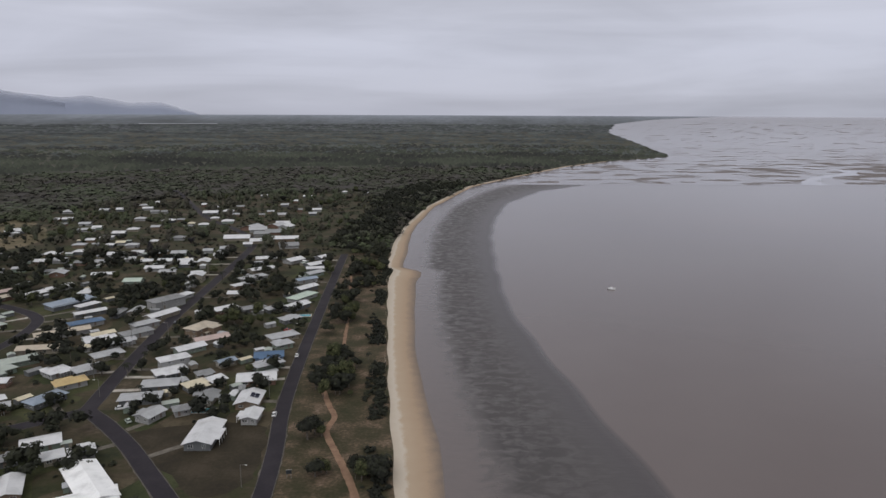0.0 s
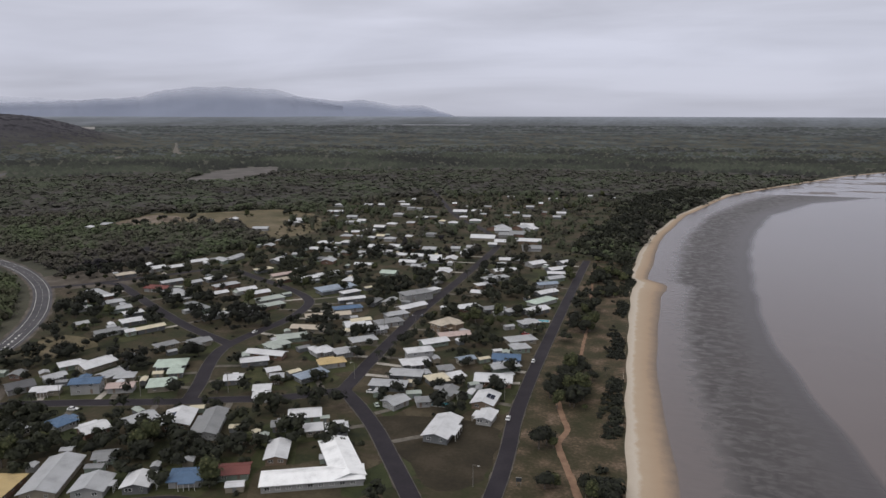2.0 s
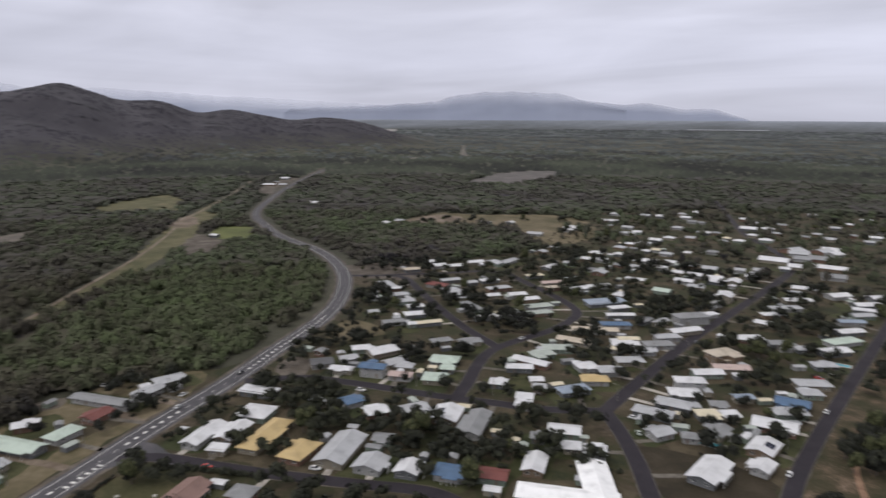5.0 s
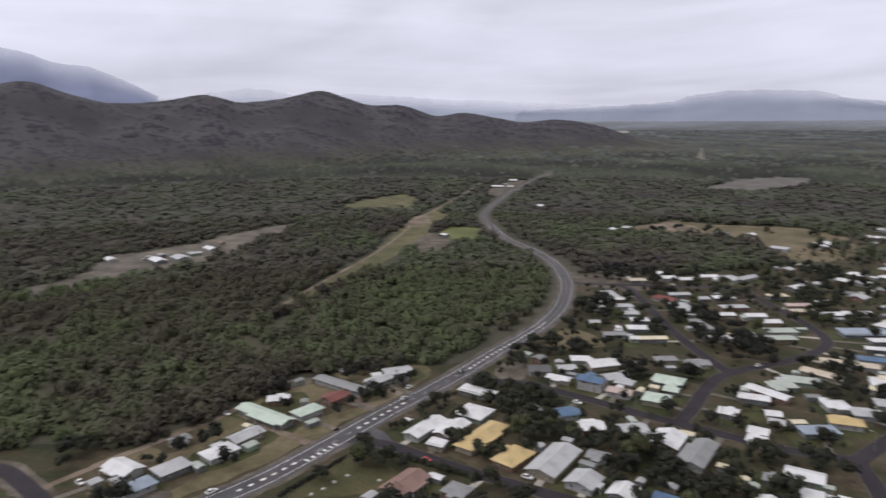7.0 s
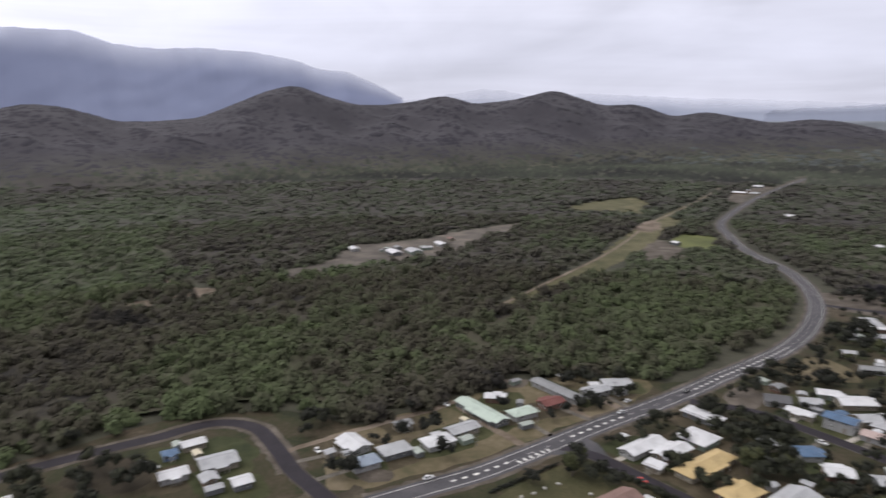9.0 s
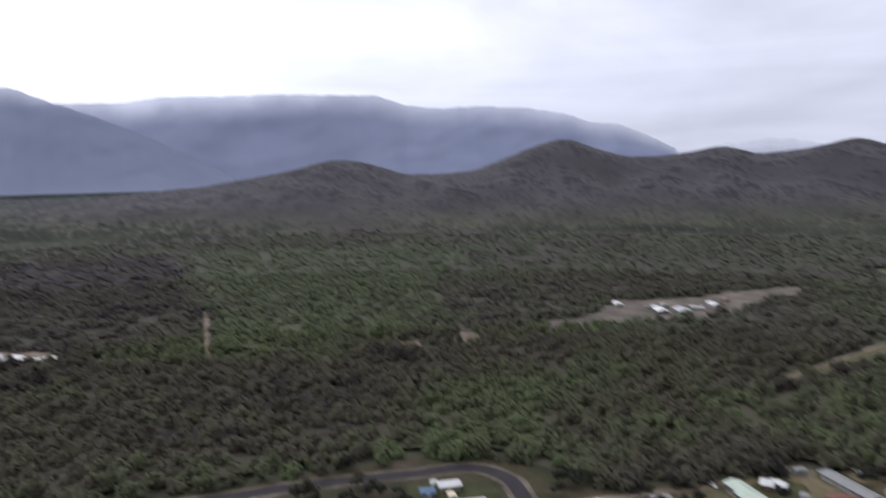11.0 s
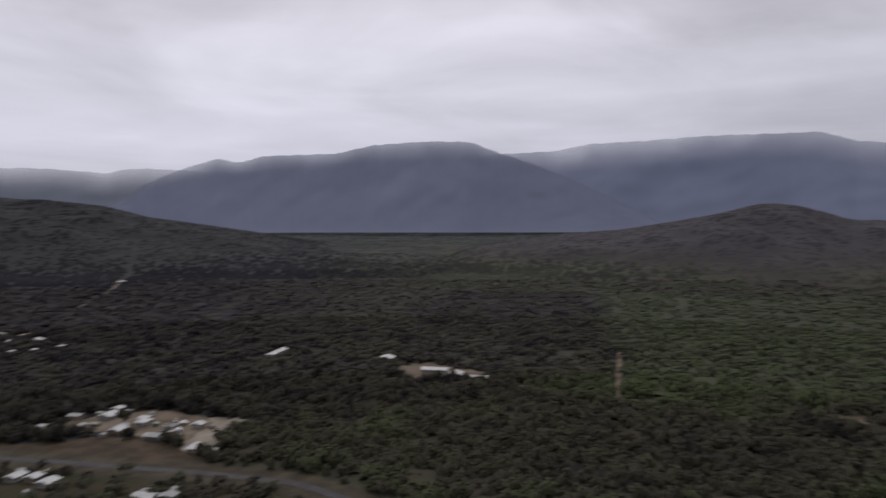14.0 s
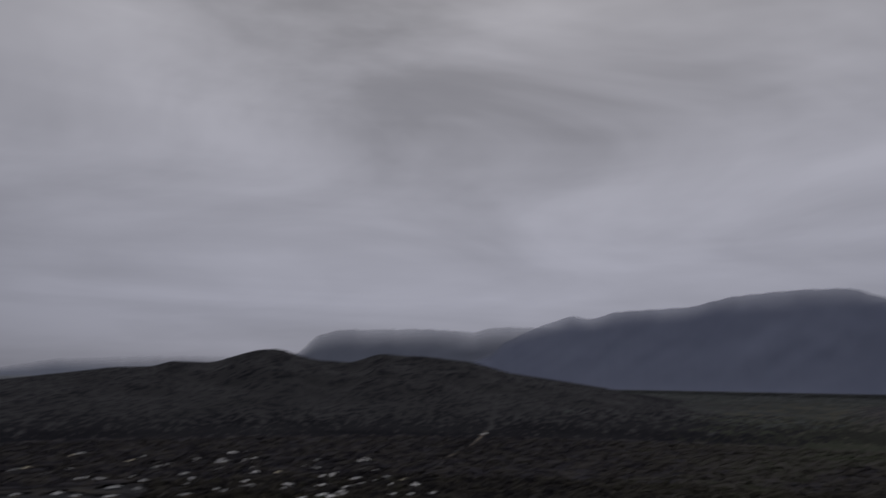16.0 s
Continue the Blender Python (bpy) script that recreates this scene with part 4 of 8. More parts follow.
def kerb(points, off, skip=()):
    """Raised concrete kerb along one side of a street."""
    c = spline(points, 3.0)
    d = np.gradient(c, axis=0)
    n = np.stack([-d[:, 1], d[:, 0]], 1) / np.linalg.norm(d, axis=1)[:, None]
    s = math.copysign(1.0, off)
    v = [(*(c[i] + n[i] * (off + s * q)), z) for i in range(len(c)) for q, z in ((0.0, 0.06), (0.02, 0.2), (0.26, 0.2), (0.3, 0.03))]
    f = []
    for i in range(len(c) - 1):
        if any(math.hypot(c[i][0] - x, c[i][1] - y) < rr for x, y, rr in skip):
            continue
        for q in range(3):
            f.append((4 * i + q, 4 * i + q + 1, 4 * i + q + 5, 4 * i + q + 4) if s < 0 else (4 * i + q, 4 * i + q + 4, 4 * i + q + 5, 4 * i + q + 1))
    return tagged(new("kerb", mesh_from("kerb", v, f, KERB)), "pale concrete kerb of a street", "kerb", kind="structure")


JOINS = [(*p, 8.5) for p in [(-56.4, 170.4), (-145, 265), (-206, 231), (-290, 180), (-232.5, 300), (-394, 383), (-430, 360), (-344, 454)]]
for pts, w in ((ESPLANADE, 5.8), (SECOND[:6], 6.6), (CROSS, 6.4), (DIAGONAL, 6.3), (THIRD, 6.4), (FOURTH, 6.2)):
    kerb(pts, w / 2 + 0.02, JOINS)
    kerb(pts, -w / 2 - 0.02, JOINS)
EASEMENT = [(-475.2,134.4), (-528,189.6), (-576,240), (-631.2,288), (-728.4,364.8), (-828,446.4), (-912,516), (-1083.6,662.4)]
v, f = ribbon(EASEMENT, [14, 20, 28, 38, 36, 30, 20, 14], 0.05, 6.0, 1.8)
tagged(new("ground_rail", mesh_from("rail_corridor", v, f, mat("dry_green_grass", [(0.3, 0.05, 0.052, 0.022), (0.5, 0.08, 0.076, 0.036), (0.7, 0.125, 0.108, 0.06)], scale=0.04, fine=0.5, rough=0.95, bump=0.1, bump_scale=1.2))), "grassy railway clearing through the woodland", "clearing", kind="structure")
v, f = ribbon(RAIL, 3.2, 0.35, 6.0, 0.1)
tagged(new("railway", mesh_from("railway", v + [(x, y, 0) for x, y, z in v], f + [(i, i + 1, len(v) + i + 1, len(v) + i) for i in range(len(v) // 2 - 1)], EARTH)), "pale ballast bed of a railway", "railway", kind="structure")
v, f = ribbon([(-24,180), (-27.6,200.4), (-33.6,218.4), (-40.8,236.4), (-44.4,247.2), (-43.2,259.2), (-46.8,270), (-50.4,280.8), (-55.2,300), (-52.8,324), (-51.6,342), (-54,372), (-56.4,402), (-58.8,424.8), (-63.6,462), (-68.4,504), (-74.4,546)], [2.8, 2.6, 2.2, 2.0, 1.5, 1.5, 1.6, 1.5], 0.10, 1.5, 0.12)
tagged(new("path", mesh_from("path", v, f, PATHMAT)), "winding red gravel footpath in the park", "path", kind="structure")
v, f = ribbon([(-469.2,-268.8), (-540,-310.8), (-632.4,-364.8)], 4.4, 0.06, 4, 0.4)
tagged(new("path_firebreak", mesh_from("firebreak", v, f, EARTH)), "straight earth firebreak through the woodland", "track", kind="structure")
v, f = ribbon([(-528,-180), (-559.2,-85.2), (-588,-108), (-624,-132)], 4.0, 0.06, 4, 0.4)
tagged(new("path_track", mesh_from("track", v, f, EARTH)), "pale earth track in the woodland", "track", kind="structure")
v, f = ribbon([(-276, -12), (-280, -6), (-283.5, 2), (-288, 11), (-294, 25), (-301, 41), (-305, 52), (-314, 67)], 3.6, 0.08, 3, 0.2)
tagged(new("path_lane", mesh_from("lane", v, f, EARTH)), "pale unsealed back lane behind houses", "lane", kind="structure")

FIRE_LINE = [(-423, -406), (-446, -355), (-472, -265), (-519, -183), (-537, -133), (-568, -87), (-612, -28)]
v, f = ribbon(FIRE_LINE, [2.2, 2.4, 3.2, 2.4], 0.06, 4, 0.3)
tagged(new("path_fire_line", mesh_from("fire_line", v, f, EARTH)), "narrow earth track along the edge of the plantation", "track", kind="structure")
FAR_LANES = [([(-1496, 1727), (-1680, 1935), (-1815, 2095), (-2066, 2385)], [26, 15, 9, 9]), ([(-1493, 1475), (-1535, 1560), (-1501, 1614)], [18, 22, 12])]
for pts, w in FAR_LANES:
    v, f = ribbon(pts, w, 0.08, 12, 1.0)
    tagged(new("path_far_lane", mesh_from("far_lane", [tuple(p) for p in squeeze(*np.array(v).T)], f, DRIVE)), "pale earth lane across the wooded plain", "track", kind="structure")
lagoon = polar_sheet("lagoon", np.linspace(17.8, 23.4, 24), np.array([6800.0, 6950.0, 7080.0]), lambda x, y: 0 * x + 6.0, mat("lagoon_water", [(0.3, 0.2, 0.21, 0.235), (0.7, 0.26, 0.27, 0.295)], scale=0.01, rough=0.4))
far_field = polar_sheet("far_field", np.linspace(46.4, 49.0, 10), np.array([5600.0, 6000.0, 6500.0]), lambda x, y: 0 * x + 6.0, mat("far_pasture", [(0.3, 0.22, 0.21, 0.2), (0.7, 0.3, 0.29, 0.28)], scale=0.01, rough=1.0))
tagged(new("ground_far_field", far_field), "pale bare pasture far out on the plain", "field", kind="structure")
tagged(new("water_lagoon", lagoon), "pale strip of lagoon water on the far plain", "water", kind="structure")

v, f = ribbon(TRACK, [4, 5, 7, 9], 0.08, 8, 0.8)
tagged(new("path_far_track", mesh_from("far_track", v, f, EARTH)), "pale earth track through the southern woodland", "track", kind="structure")

# the flared mouth of the side street, bare yards and drives beside the main road
ground_piece("road_mouth", [(-263, 98), (-268, 110), (-259, 116), (-249, 115.5), (-241.5, 118), (-237.5, 112.5), (-247, 108), (-252.5, 100), (-254, 92)], 0.094, GREY_ASPHALT, "grey sealed mouth of a side street", "road", 0.1)
for pts in ([(-276, 124), (-282, 122), (-291, 119), (-300, 119)], [(-285, 141), (-290, 140), (-298, 137), (-304, 134)], [(-259, 87), (-263, 85), (-273, 81), (-283, 76), (-297, 71), (-308, 67)]):
    v, f = ribbon(pts, 4.2, 0.069, 2.0, 0.25)
    tagged(new("pavement_drive", mesh_from("unsealed_drive", v, f, EARTH)), "pale unsealed drive beside the main road", "driveway", kind="structure")
for pts in ([(-259, 20), (-252, 30), (-245, 28), (-246, 19), (-253, 16)], [(-338, 96), (-334, 109), (-324, 103), (-327, 93)]):
    ground_piece("ground_yard_bare", pts, 0.068, VERGE, "bare brown earth beside a house", "ground", 0.5)
ground_piece("ground_corner_grass", [(-227, 64), (-244, 94), (-239.5, 104), (-225, 107), (-216, 93)], 0.0628, mat("mown_tan_grass", [(0.3, 0.036, 0.037, 0.014), (0.5, 0.053, 0.05, 0.022), (0.7, 0.078, 0.066, 0.034)], scale=0.08, fine=0.5, rough=0.95, bump=0.05, bump_scale=1.5), "mown grass with pale boulders beside the side street", "ground", 0.5)

# broken centre lines and side lines on the main road
c = spline(HIGHWAY, 1.0)
d = np.gradient(c, axis=0)
nrm = np.stack([-d[:, 1], d[:, 0]], 1) / np.linalg.norm(d, axis=1)[:, None]
v, f = [], []


def stripe(i0, i1, off, half):
    b = len(v)
    for i in (i0, i1):
        p = c[i] + nrm[i] * off
        v.extend([(*(p + nrm[i] * half), 0.108), (*(p - nrm[i] * half), 0.108)])
    f.append((b, b + 1, b + 3, b + 2))


MARKED = [(-240.5, 50), (-250, 74), (-267, 107), (-283, 139), (-305, 186), (-352, 271)]
ends = [int(((c - p) ** 2).sum(1).argmin()) for p in MARKED]
for i0, i1 in zip(ends[::2], ends[1::2]):
    for i in range(i0, i1, 5):
        stripe(i, i + 2, 0.0, 0.55)
for i0, i1 in ((ends[1], ends[2]), (ends[3], ends[4]), (ends[5], len(c) - 60)):
    for i in range(i0 + 2, i1, 9):
        stripe(i, i + 3, 0.0, 0.09)
for i in range(0, min(len(c) - 12, 700), 3):
    stripe(i, i + 3, 3.9, 0.1)
    stripe(i, i + 3, -3.9, 0.1)
for i in range(ends[1] + 4, ends[1] + 22, 3):
    stripe(i, i + 1, -2.2, 1.0)
tagged(new("road_lines", mesh_from("road_lines", v, f, LINE)), "white broken centre line and edge lines of the main road", "road marking", kind="structure")

# ---- houses ----
PANE = mesh_from("pane", *boxes((-0.44, 0.44, -0.03, 0.0, -0.44, 0.44)), GLASS)
FRAME = mesh_from("window", *boxes((-0.5, -0.44, -0.06, 0.02, -0.5, 0.5), (0.44, 0.5, -0.06, 0.02, -0.5, 0.5), (-0.44, 0.44, -0.06, 0.02, 0.44, 0.5), (-0.44, 0.44, -0.06, 0.03, -0.5, -0.44), (-0.03, 0.03, -0.05, 0.015, -0.44, 0.44)), WHITE_TRIM)
DOOR = mesh_from("door", *boxes((-0.45, 0.45, -0.05, 0.04, 0, 2.05), (-0.5, -0.45, -0.05, 0.06, 0, 2.1), (0.45, 0.5, -0.05, 0.06, 0, 2.1), (-0.45, 0.45, -0.05, 0.06, 2.05, 2.1)), paint("door_paint", (0.2, 0.16, 0.13)))
SOLAR = mesh_from("solar_panel", *boxes((-0.5, 0.5, -0.82, 0.82, 0, 0.05)), paint("solar_glass", (0.012, 0.016, 0.035), rough=0.12, spec=0.6))
HOUSES = []
ROOF_WORDS = {"white": "white", "lightgrey": "pale grey", "grey": "grey", "darkgrey": "dark grey", "blue": "blue", "bluegrey": "blue-grey", "red": "dull red", "rust": "rust-streaked", "pink": "pinkish", "beige": "beige", "cream": "cream", "yellow": "sandy yellow", "palegreen": "pale green", "greygreen": "grey-green"}
hrand = random.Random(7)


def roof_mesh(kind, L, W, wall, over=0.8):
    """Roof sheets with thickness, verge boards and a ridge cap, over a house L by W."""
    a, b, rise, th = L / 2 + over, W / 2 + over, (W / 2 + over) * 0.28, 0.16
    zl = wall - 0.28 * over * 0.6
    if kind == "flat":
        v, f = boxes((-a, a, -b, b, wall, wall + 0.22))
        v = [(x, y, z + 0.35 * (y / b)) for x, y, z in v]
        return v, f, wall + 0.3
    e = 0.0 if kind == "gable" else min(b * 0.95, a * 0.9)
    top = [(-a, -b, zl), (a, -b, zl), (a, b, zl), (-a, b, zl), (-a + e, 0, zl + rise), (a - e, 0, zl + rise)]
    v = top + [(x, y, z - th) for x, y, z in top]
    f = [(0, 1, 5, 4), (2, 3, 4, 5), (6, 10, 11, 7), (8, 11, 10, 9), (0, 6, 7, 1), (2, 8, 9, 3)]
    if kind == "gable":
        f += [(1, 7, 11, 5), (5, 11, 8, 2), (3, 9, 10, 4), (4, 10, 6, 0)]
    else:
        f += [(1, 2, 5), (3, 0, 4), (7, 11, 8), (9, 10, 6), (1, 7, 8, 2), (3, 9, 6, 0)]
    cv, cf = boxes((-a + e, a - e, -0.16, 0.16, zl + rise - 0.05, zl + rise + 0.05))
    f += [tuple(i + len(v) for i in q) for q in cf]
    return v + cv, f, zl + rise


LANES = np.vstack([spline(p, 5.0) for p in ROADS])


def house(x, y, ang, L, W, colour, kind, storeys=1, solar=False, wings=True, called="house"):
    """A house with its long side L along the direction ang."""
    k = len(HOUSES)
    dist = math.hypot(x, y)
    wall = 5.4 if storeys == 2 else 2.9
    body_l, body_w = max(L - 1.0, 4), max(W - 1.0, 4)
    root = new(called)
    root.matrix_world = pose(x, y, 0.03, 0, 0, ang)
    wi = hrand.choice([0, 0, 1, 1, 2, 2, 3, 5, 6, 0])
    if colour == "blue":
        wi = hrand.choice([0, 4])
    words = ("two-storey" if storeys == 2 else "low") + " house with a " + ROOF_WORDS[colour] + {"gable": " gabled", "hip": " hipped", "flat": " flat"}[kind] + " metal roof"
    tagged(root, words + (" and solar panels" if solar else ""), called.replace("_", " "), "houses of the town" if called == "house" else "")
    hl, hw = body_l / 2, body_w / 2
    v, f = boxes((-hl, hl, -hw, hw, 0, wall), (-hl - 0.06, hl + 0.06, -hw - 0.06, hw + 0.06, 0, 0.3))
    if kind == "gable":
        g = len(v)
        rz = wall + hw * 0.28 - 0.1
        for s in (-1, 1):
            v += [(s * hl, -hw, wall - 0.02), (s * hl, hw, wall - 0.02), (s * hl, 0, rz), (s * (hl - 0.1), -hw, wall - 0.02), (s * (hl - 0.1), hw, wall - 0.02), (s * (hl - 0.1), 0, rz)]
            q = g + (0 if s < 0 else 6)
            f += [(q, q + 2, q + 1) if s < 0 else (q, q + 1, q + 2), (q + 3, q + 4, q + 5) if s < 0 else (q + 3, q + 5, q + 4), (q, q + 3, q + 5, q + 2), (q + 1, q + 2, q + 5, q + 4)]
    part("wall", mesh_from("wall", v, f, WALLS[wi]), root)
    v, f, ridge = roof_mesh(kind, body_l, body_w, wall)
    part("roof", mesh_from("roof", v, f, ROOFS[colour]), root, ROOF_WORDS[colour] + " corrugated metal roof")
    near = dist < 400
    spots = []
    for lev in range(storeys if dist < 620 else 0):
        zc = 1.65 + 2.6 * lev
        nl = max(2, int(body_l / 4.5)) if near else 2 if dist < 600 else 1
        for s in (-1, 1):
            for i in range(nl):
                spots.append((((i + 0.5) / nl - 0.5) * body_l * 0.9, s * hw, zc, 0 if s > 0 else 180))
            if near:
                for i in range(2):
                    spots.append((s * hl, (i - 0.5) * body_w * 0.5, zc, -90 if s > 0 else 90))
            else:
                spots.append((s * hl, 0, zc, -90 if s > 0 else 90))
    door_at = hrand.randrange(2)
    for j, (px, py, pz, rot) in enumerate(spots):
        if j == door_at:
            part("door", DOOR, root, "", pose(px, py, 0.3, 0, 0, rot))
            continue
        w = hrand.choice([1.2, 1.6, 1.8, 2.4])
        m = pose(px, py, pz, 0, 0, rot) @ Matrix.Diagonal((w, 1, 1.15, 1))
        win = part("window", FRAME, root, "", m)
        part("pane", PANE, win)
    if near and kind != "flat":
        # veranda along one side: roof sheet on posts
        s = hrand.choice([-1, 1])
        if hrand.random() < 0.55:
            y0, y1 = (hw - 0.0, hw + 2.4) if s > 0 else (-hw - 2.4, -hw)
            va, vb = -hl * hrand.uniform(0.3, 0.9), hl * hrand.uniform(0.3, 0.9)
            v, f = boxes((va, vb, y0, y1, 2.62, 2.74))
            part("veranda_roof", mesh_from("veranda_roof", v, f, ROOFS[colour]), root)
            yo = y1 - 0.15 if s > 0 else y0 + 0.15
            for px in np.linspace(va + 0.2, vb - 0.2, 4):
                part("post", POST, root, "", pose(px, yo, 0))
    if wings and near and kind != "flat" and body_l > 9 and body_l < 1.75 * body_w and body_l < 16 and hrand.random() < 0.45:
        # a lower wing at right angles, on the side away from the street
        k = ((LANES - (x, y)) ** 2).sum(1).argmin()
        ca, sa = math.cos(radians(ang)), math.sin(radians(ang))
        s = -1 if -(LANES[k][0] - x) * sa + (LANES[k][1] - y) * ca > 0 else 1
        wl2, ww2, px = hrand.uniform(5.0, 7.0), body_l * hrand.uniform(0.32, 0.42), hl * hrand.choice([-0.45, 0.45])
        m = pose(px, s * (hw + wl2 / 2 - 2.5), 0, 0, 0, 90)
        v, f = boxes((-wl2 / 2, wl2 / 2, -ww2 / 2, ww2 / 2, 0.0, wall - 0.25))
        part("wing_wall", mesh_from("wing_wall", v, f, WALLS[wi]), root, "", m)
        v, f, _ = roof_mesh(kind, wl2, ww2, wall - 0.25, 0.55)
        part("wing_roof", mesh_from("wing_roof", v, f, ROOFS[colour]), root, "", m)
        win = part("window", FRAME, root, "", m @ pose(s * wl2 / 2, 0, 1.55, 0, 0, -90 if s > 0 else 90) @ Matrix.Diagonal((1.6, 1, 1.1, 1)))
        part("pane", PANE, win)
    if solar:
        slope = math.degrees(math.atan(0.28))
        for i in range(4):
            for j in range(2):
                yy = -hw * (0.3 + 0.38 * j)
                zz = ridge - (-yy) * 0.28 + 0.08
                part("solar_panel", SOLAR, root, "dark solar panel", pose((i - 1.5) * 1.08, yy, zz, slope, 0, 0))
    HOUSES.append((x, y, max(L, W) / 2, min(L, W) / 2, radians(ang)))
    return root


POST = mesh_from("post", *boxes((-0.06, 0.06, -0.06, 0.06, 0, 2.62)), WHITE_TRIM)
house(-88.6, 240.5, 92, 20, 10.5, "white", "gable", wings=False)
house(-75.5, 256.5, 90, 10, 7, "white", "gable")
house(-80.5, 272.5, 92, 14, 10, "white", "gable", solar=True, wings=False)
house(-83.8, 296.1, 12, 17.3, 11, "white", "gable")
house(-83.0, 313.6, 39, 14.3, 7, "lightgrey", "hip")
house(-85.5, 325.4, 12, 14.0, 9, "blue", "gable")
house(-83.1, 343.3, 37, 9.6, 8, "lightgrey", "hip")
house(-85.9, 356.2, 38, 16.0, 9, "lightgrey", "hip")
house(-109.0, 288.3, 45, 10.1, 7, "cream", "hip")
house(-98.7, 274.3, -91, 11.2, 7, "grey", "gable")
house(-105.3, 262.0, 28, 6.6, 6, "grey", "hip")
house(-116.0, 257.4, 67, 9.8, 8, "lightgrey", "gable")
house(-124.3, 288.4, 12, 15.7, 9, "lightgrey", "hip")
house(-126.7, 273.7, 12, 16.8, 8, "lightgrey", "hip")
house(-126.1, 304.0, 36, 14.3, 9, "white", "hip")
house(-128.0, 313.7, 38, 14.0, 8, "white", "hip", storeys=2)
house(-128.7, 336.3, 46, 15.1, 8, "white", "gable")
house(-101.0, 293.1, 48, 7.6, 6, "white", "flat")
house(-104.1, 316.4, 47, 9.0, 6, "bluegrey", "gable")
house(-109.2, 301.1, 37, 7.7, 6, "grey", "hip")
house(-132.1, 363.6, 64, 15.9, 10, "beige", "hip", storeys=2)
house(-122.6, 351.1, 37, 18.0, 8, "pink", "gable")
house(-133.3, 407.2, 44, 16.6, 9, "white", "hip")
house(-116.4, 410.0, 41, 14.5, 8, "grey", "hip")
house(-104.5, 408.2, 47, 8.3, 7, "lightgrey", "hip")
house(-90.9, 415.3, 57, 17.1, 9, "white", "gable")
house(-88.7, 388.0, 42, 12.0, 8, "lightgrey", "hip")
house(-91.6, 437.9, 61, 21.3, 9, "palegreen", "hip")
house(-93.8, 460.6, 54, 16.6, 8, "white", "gable")
house(-132.8, 444.4, 4, 18.0, 8, "white", "gable")
house(-139.1, 467.8, 47, 15.0, 7, "white", "hip")
house(-137.9, 489.8, 46, 20.9, 8, "lightgrey", "hip")
house(-138.1, 516.1, 39, 18.7, 8, "white", "gable")
house(-144.6, 556.0, 15, 16.7, 9.2, "white", "gable")
house(-121.2, 550.4, 55, 15.5, 10.6, "white", "gable")
house(-98.1, 483.9, 39, 15.8, 7, "bluegrey", "gable")
house(-96.3, 504.2, 50, 14.5, 8, "lightgrey", "gable")
house(-98.2, 519.4, 15, 13.3, 7, "white", "gable")
house(-99.8, 535.8, 46, 18.8, 9.2, "white", "gable")
house(-99.0, 562.1, 53, 12.4, 9.2, "white", "gable")
house(-165.7, 326.2, 44, 14.3, 9, "lightgrey", "hip")
house(-168.3, 345.7, 37, 14.7, 7, "lightgrey", "gable")
house(-166.5, 361.0, 49, 16.4, 9, "grey", "hip")
house(-168.8, 377.2, 50, 14.6, 8, "lightgrey", "hip")
house(-166.5, 395.7, 61, 20.4, 8, "white", "gable")
house(-173.1, 419.7, 54, 21.4, 11, "grey", "hip", storeys=2)
house(-169.9, 439.0, 65, 13.5, 7, "white", "hip")
house(-180.3, 348.2, 46, 15.4, 7, "white", "gable")
house(-183.4, 357.8, 43, 12.1, 6, "cream", "gable")
house(-206.6, 360.5, 36, 27.2, 8, "beige", "gable")
house(-202.8, 378.7, 41, 18.1, 8, "blue", "hip")
house(-233.6, 420.5, 57, 28.0, 12, "bluegrey", "flat")
house(-220.0, 414.6, 60, 13.8, 7, "white", "hip")
house(-210.8, 399.0, 44, 18.1, 6, "white", "gable")
house(-193.7, 398.5, -92, 11.9, 6, "grey", "gable")
house(-184.7, 402.6, -91, 13.0, 6, "lightgrey", "gable")
house(-165.0, 290.0, 41, 13.2, 8, "yellow", "hip")
house(-165.8, 272.0, 62, 15.2, 8, "bluegrey", "hip")
house(-178.2, 303.4, 57, 10.3, 9, "white", "hip")
house(-165.2, 306.4, 48, 13.2, 8, "lightgrey", "hip")
house(-203.0, 334.6, 12, 22.2, 8, "beige", "gable")
house(-204.2, 317.2, 41, 16.8, 9, "greygreen", "hip")
house(-204.9, 303.2, 60, 13.0, 8, "greygreen", "hip")
house(-202.2, 289.5, 6, 20.4, 7, "white", "gable")
house(-201.8, 278.6, 38, 13.5, 7, "white", "gable")
house(-185.6, 270.1, 47, 6.7, 6, "white", "gable")
house(-179.2, 263.9, 32, 6.3, 6, "lightgrey", "gable")
house(-177.4, 249.7, 29, 7.8, 7, "white", "gable")
house(-172.4, 241.8, 28, 7.4, 5, "white", "flat")
house(-196.7, 255.2, 30, 8.3, 8, "white", "gable")
house(-237.1, 260.9, 30, 14.7, 10, "palegreen", "hip")
house(-223.4, 238.8, 34, 11.7, 11, "palegreen", "hip")
house(-227.2, 252.3, 32, 7.0, 6, "palegreen", "gable")
house(-237.9, 229.8, 29, 11.7, 7, "pink", "gable")
house(-245.5, 239.8, 31, 8.9, 7, "lightgrey", "hip")
house(-254.0, 239.4, 81, 10.0, 8, "lightgrey", "gable")
house(-251.4, 223.8, 29, 13.1, 8, "blue", "gable", storeys=2)
house(-271.7, 247.8, 76, 16.2, 11, "white", "gable")
house(-282.9, 243.1, 57, 10.4, 8, "white", "hip")
house(-265.9, 215.4, 30, 12.0, 6, "white", "gable")
house(-276.3, 228.1, 67, 9.7, 6, "lightgrey", "gable")
house(-281.1, 214.3, 60, 11.4, 10, "darkgrey", "gable")
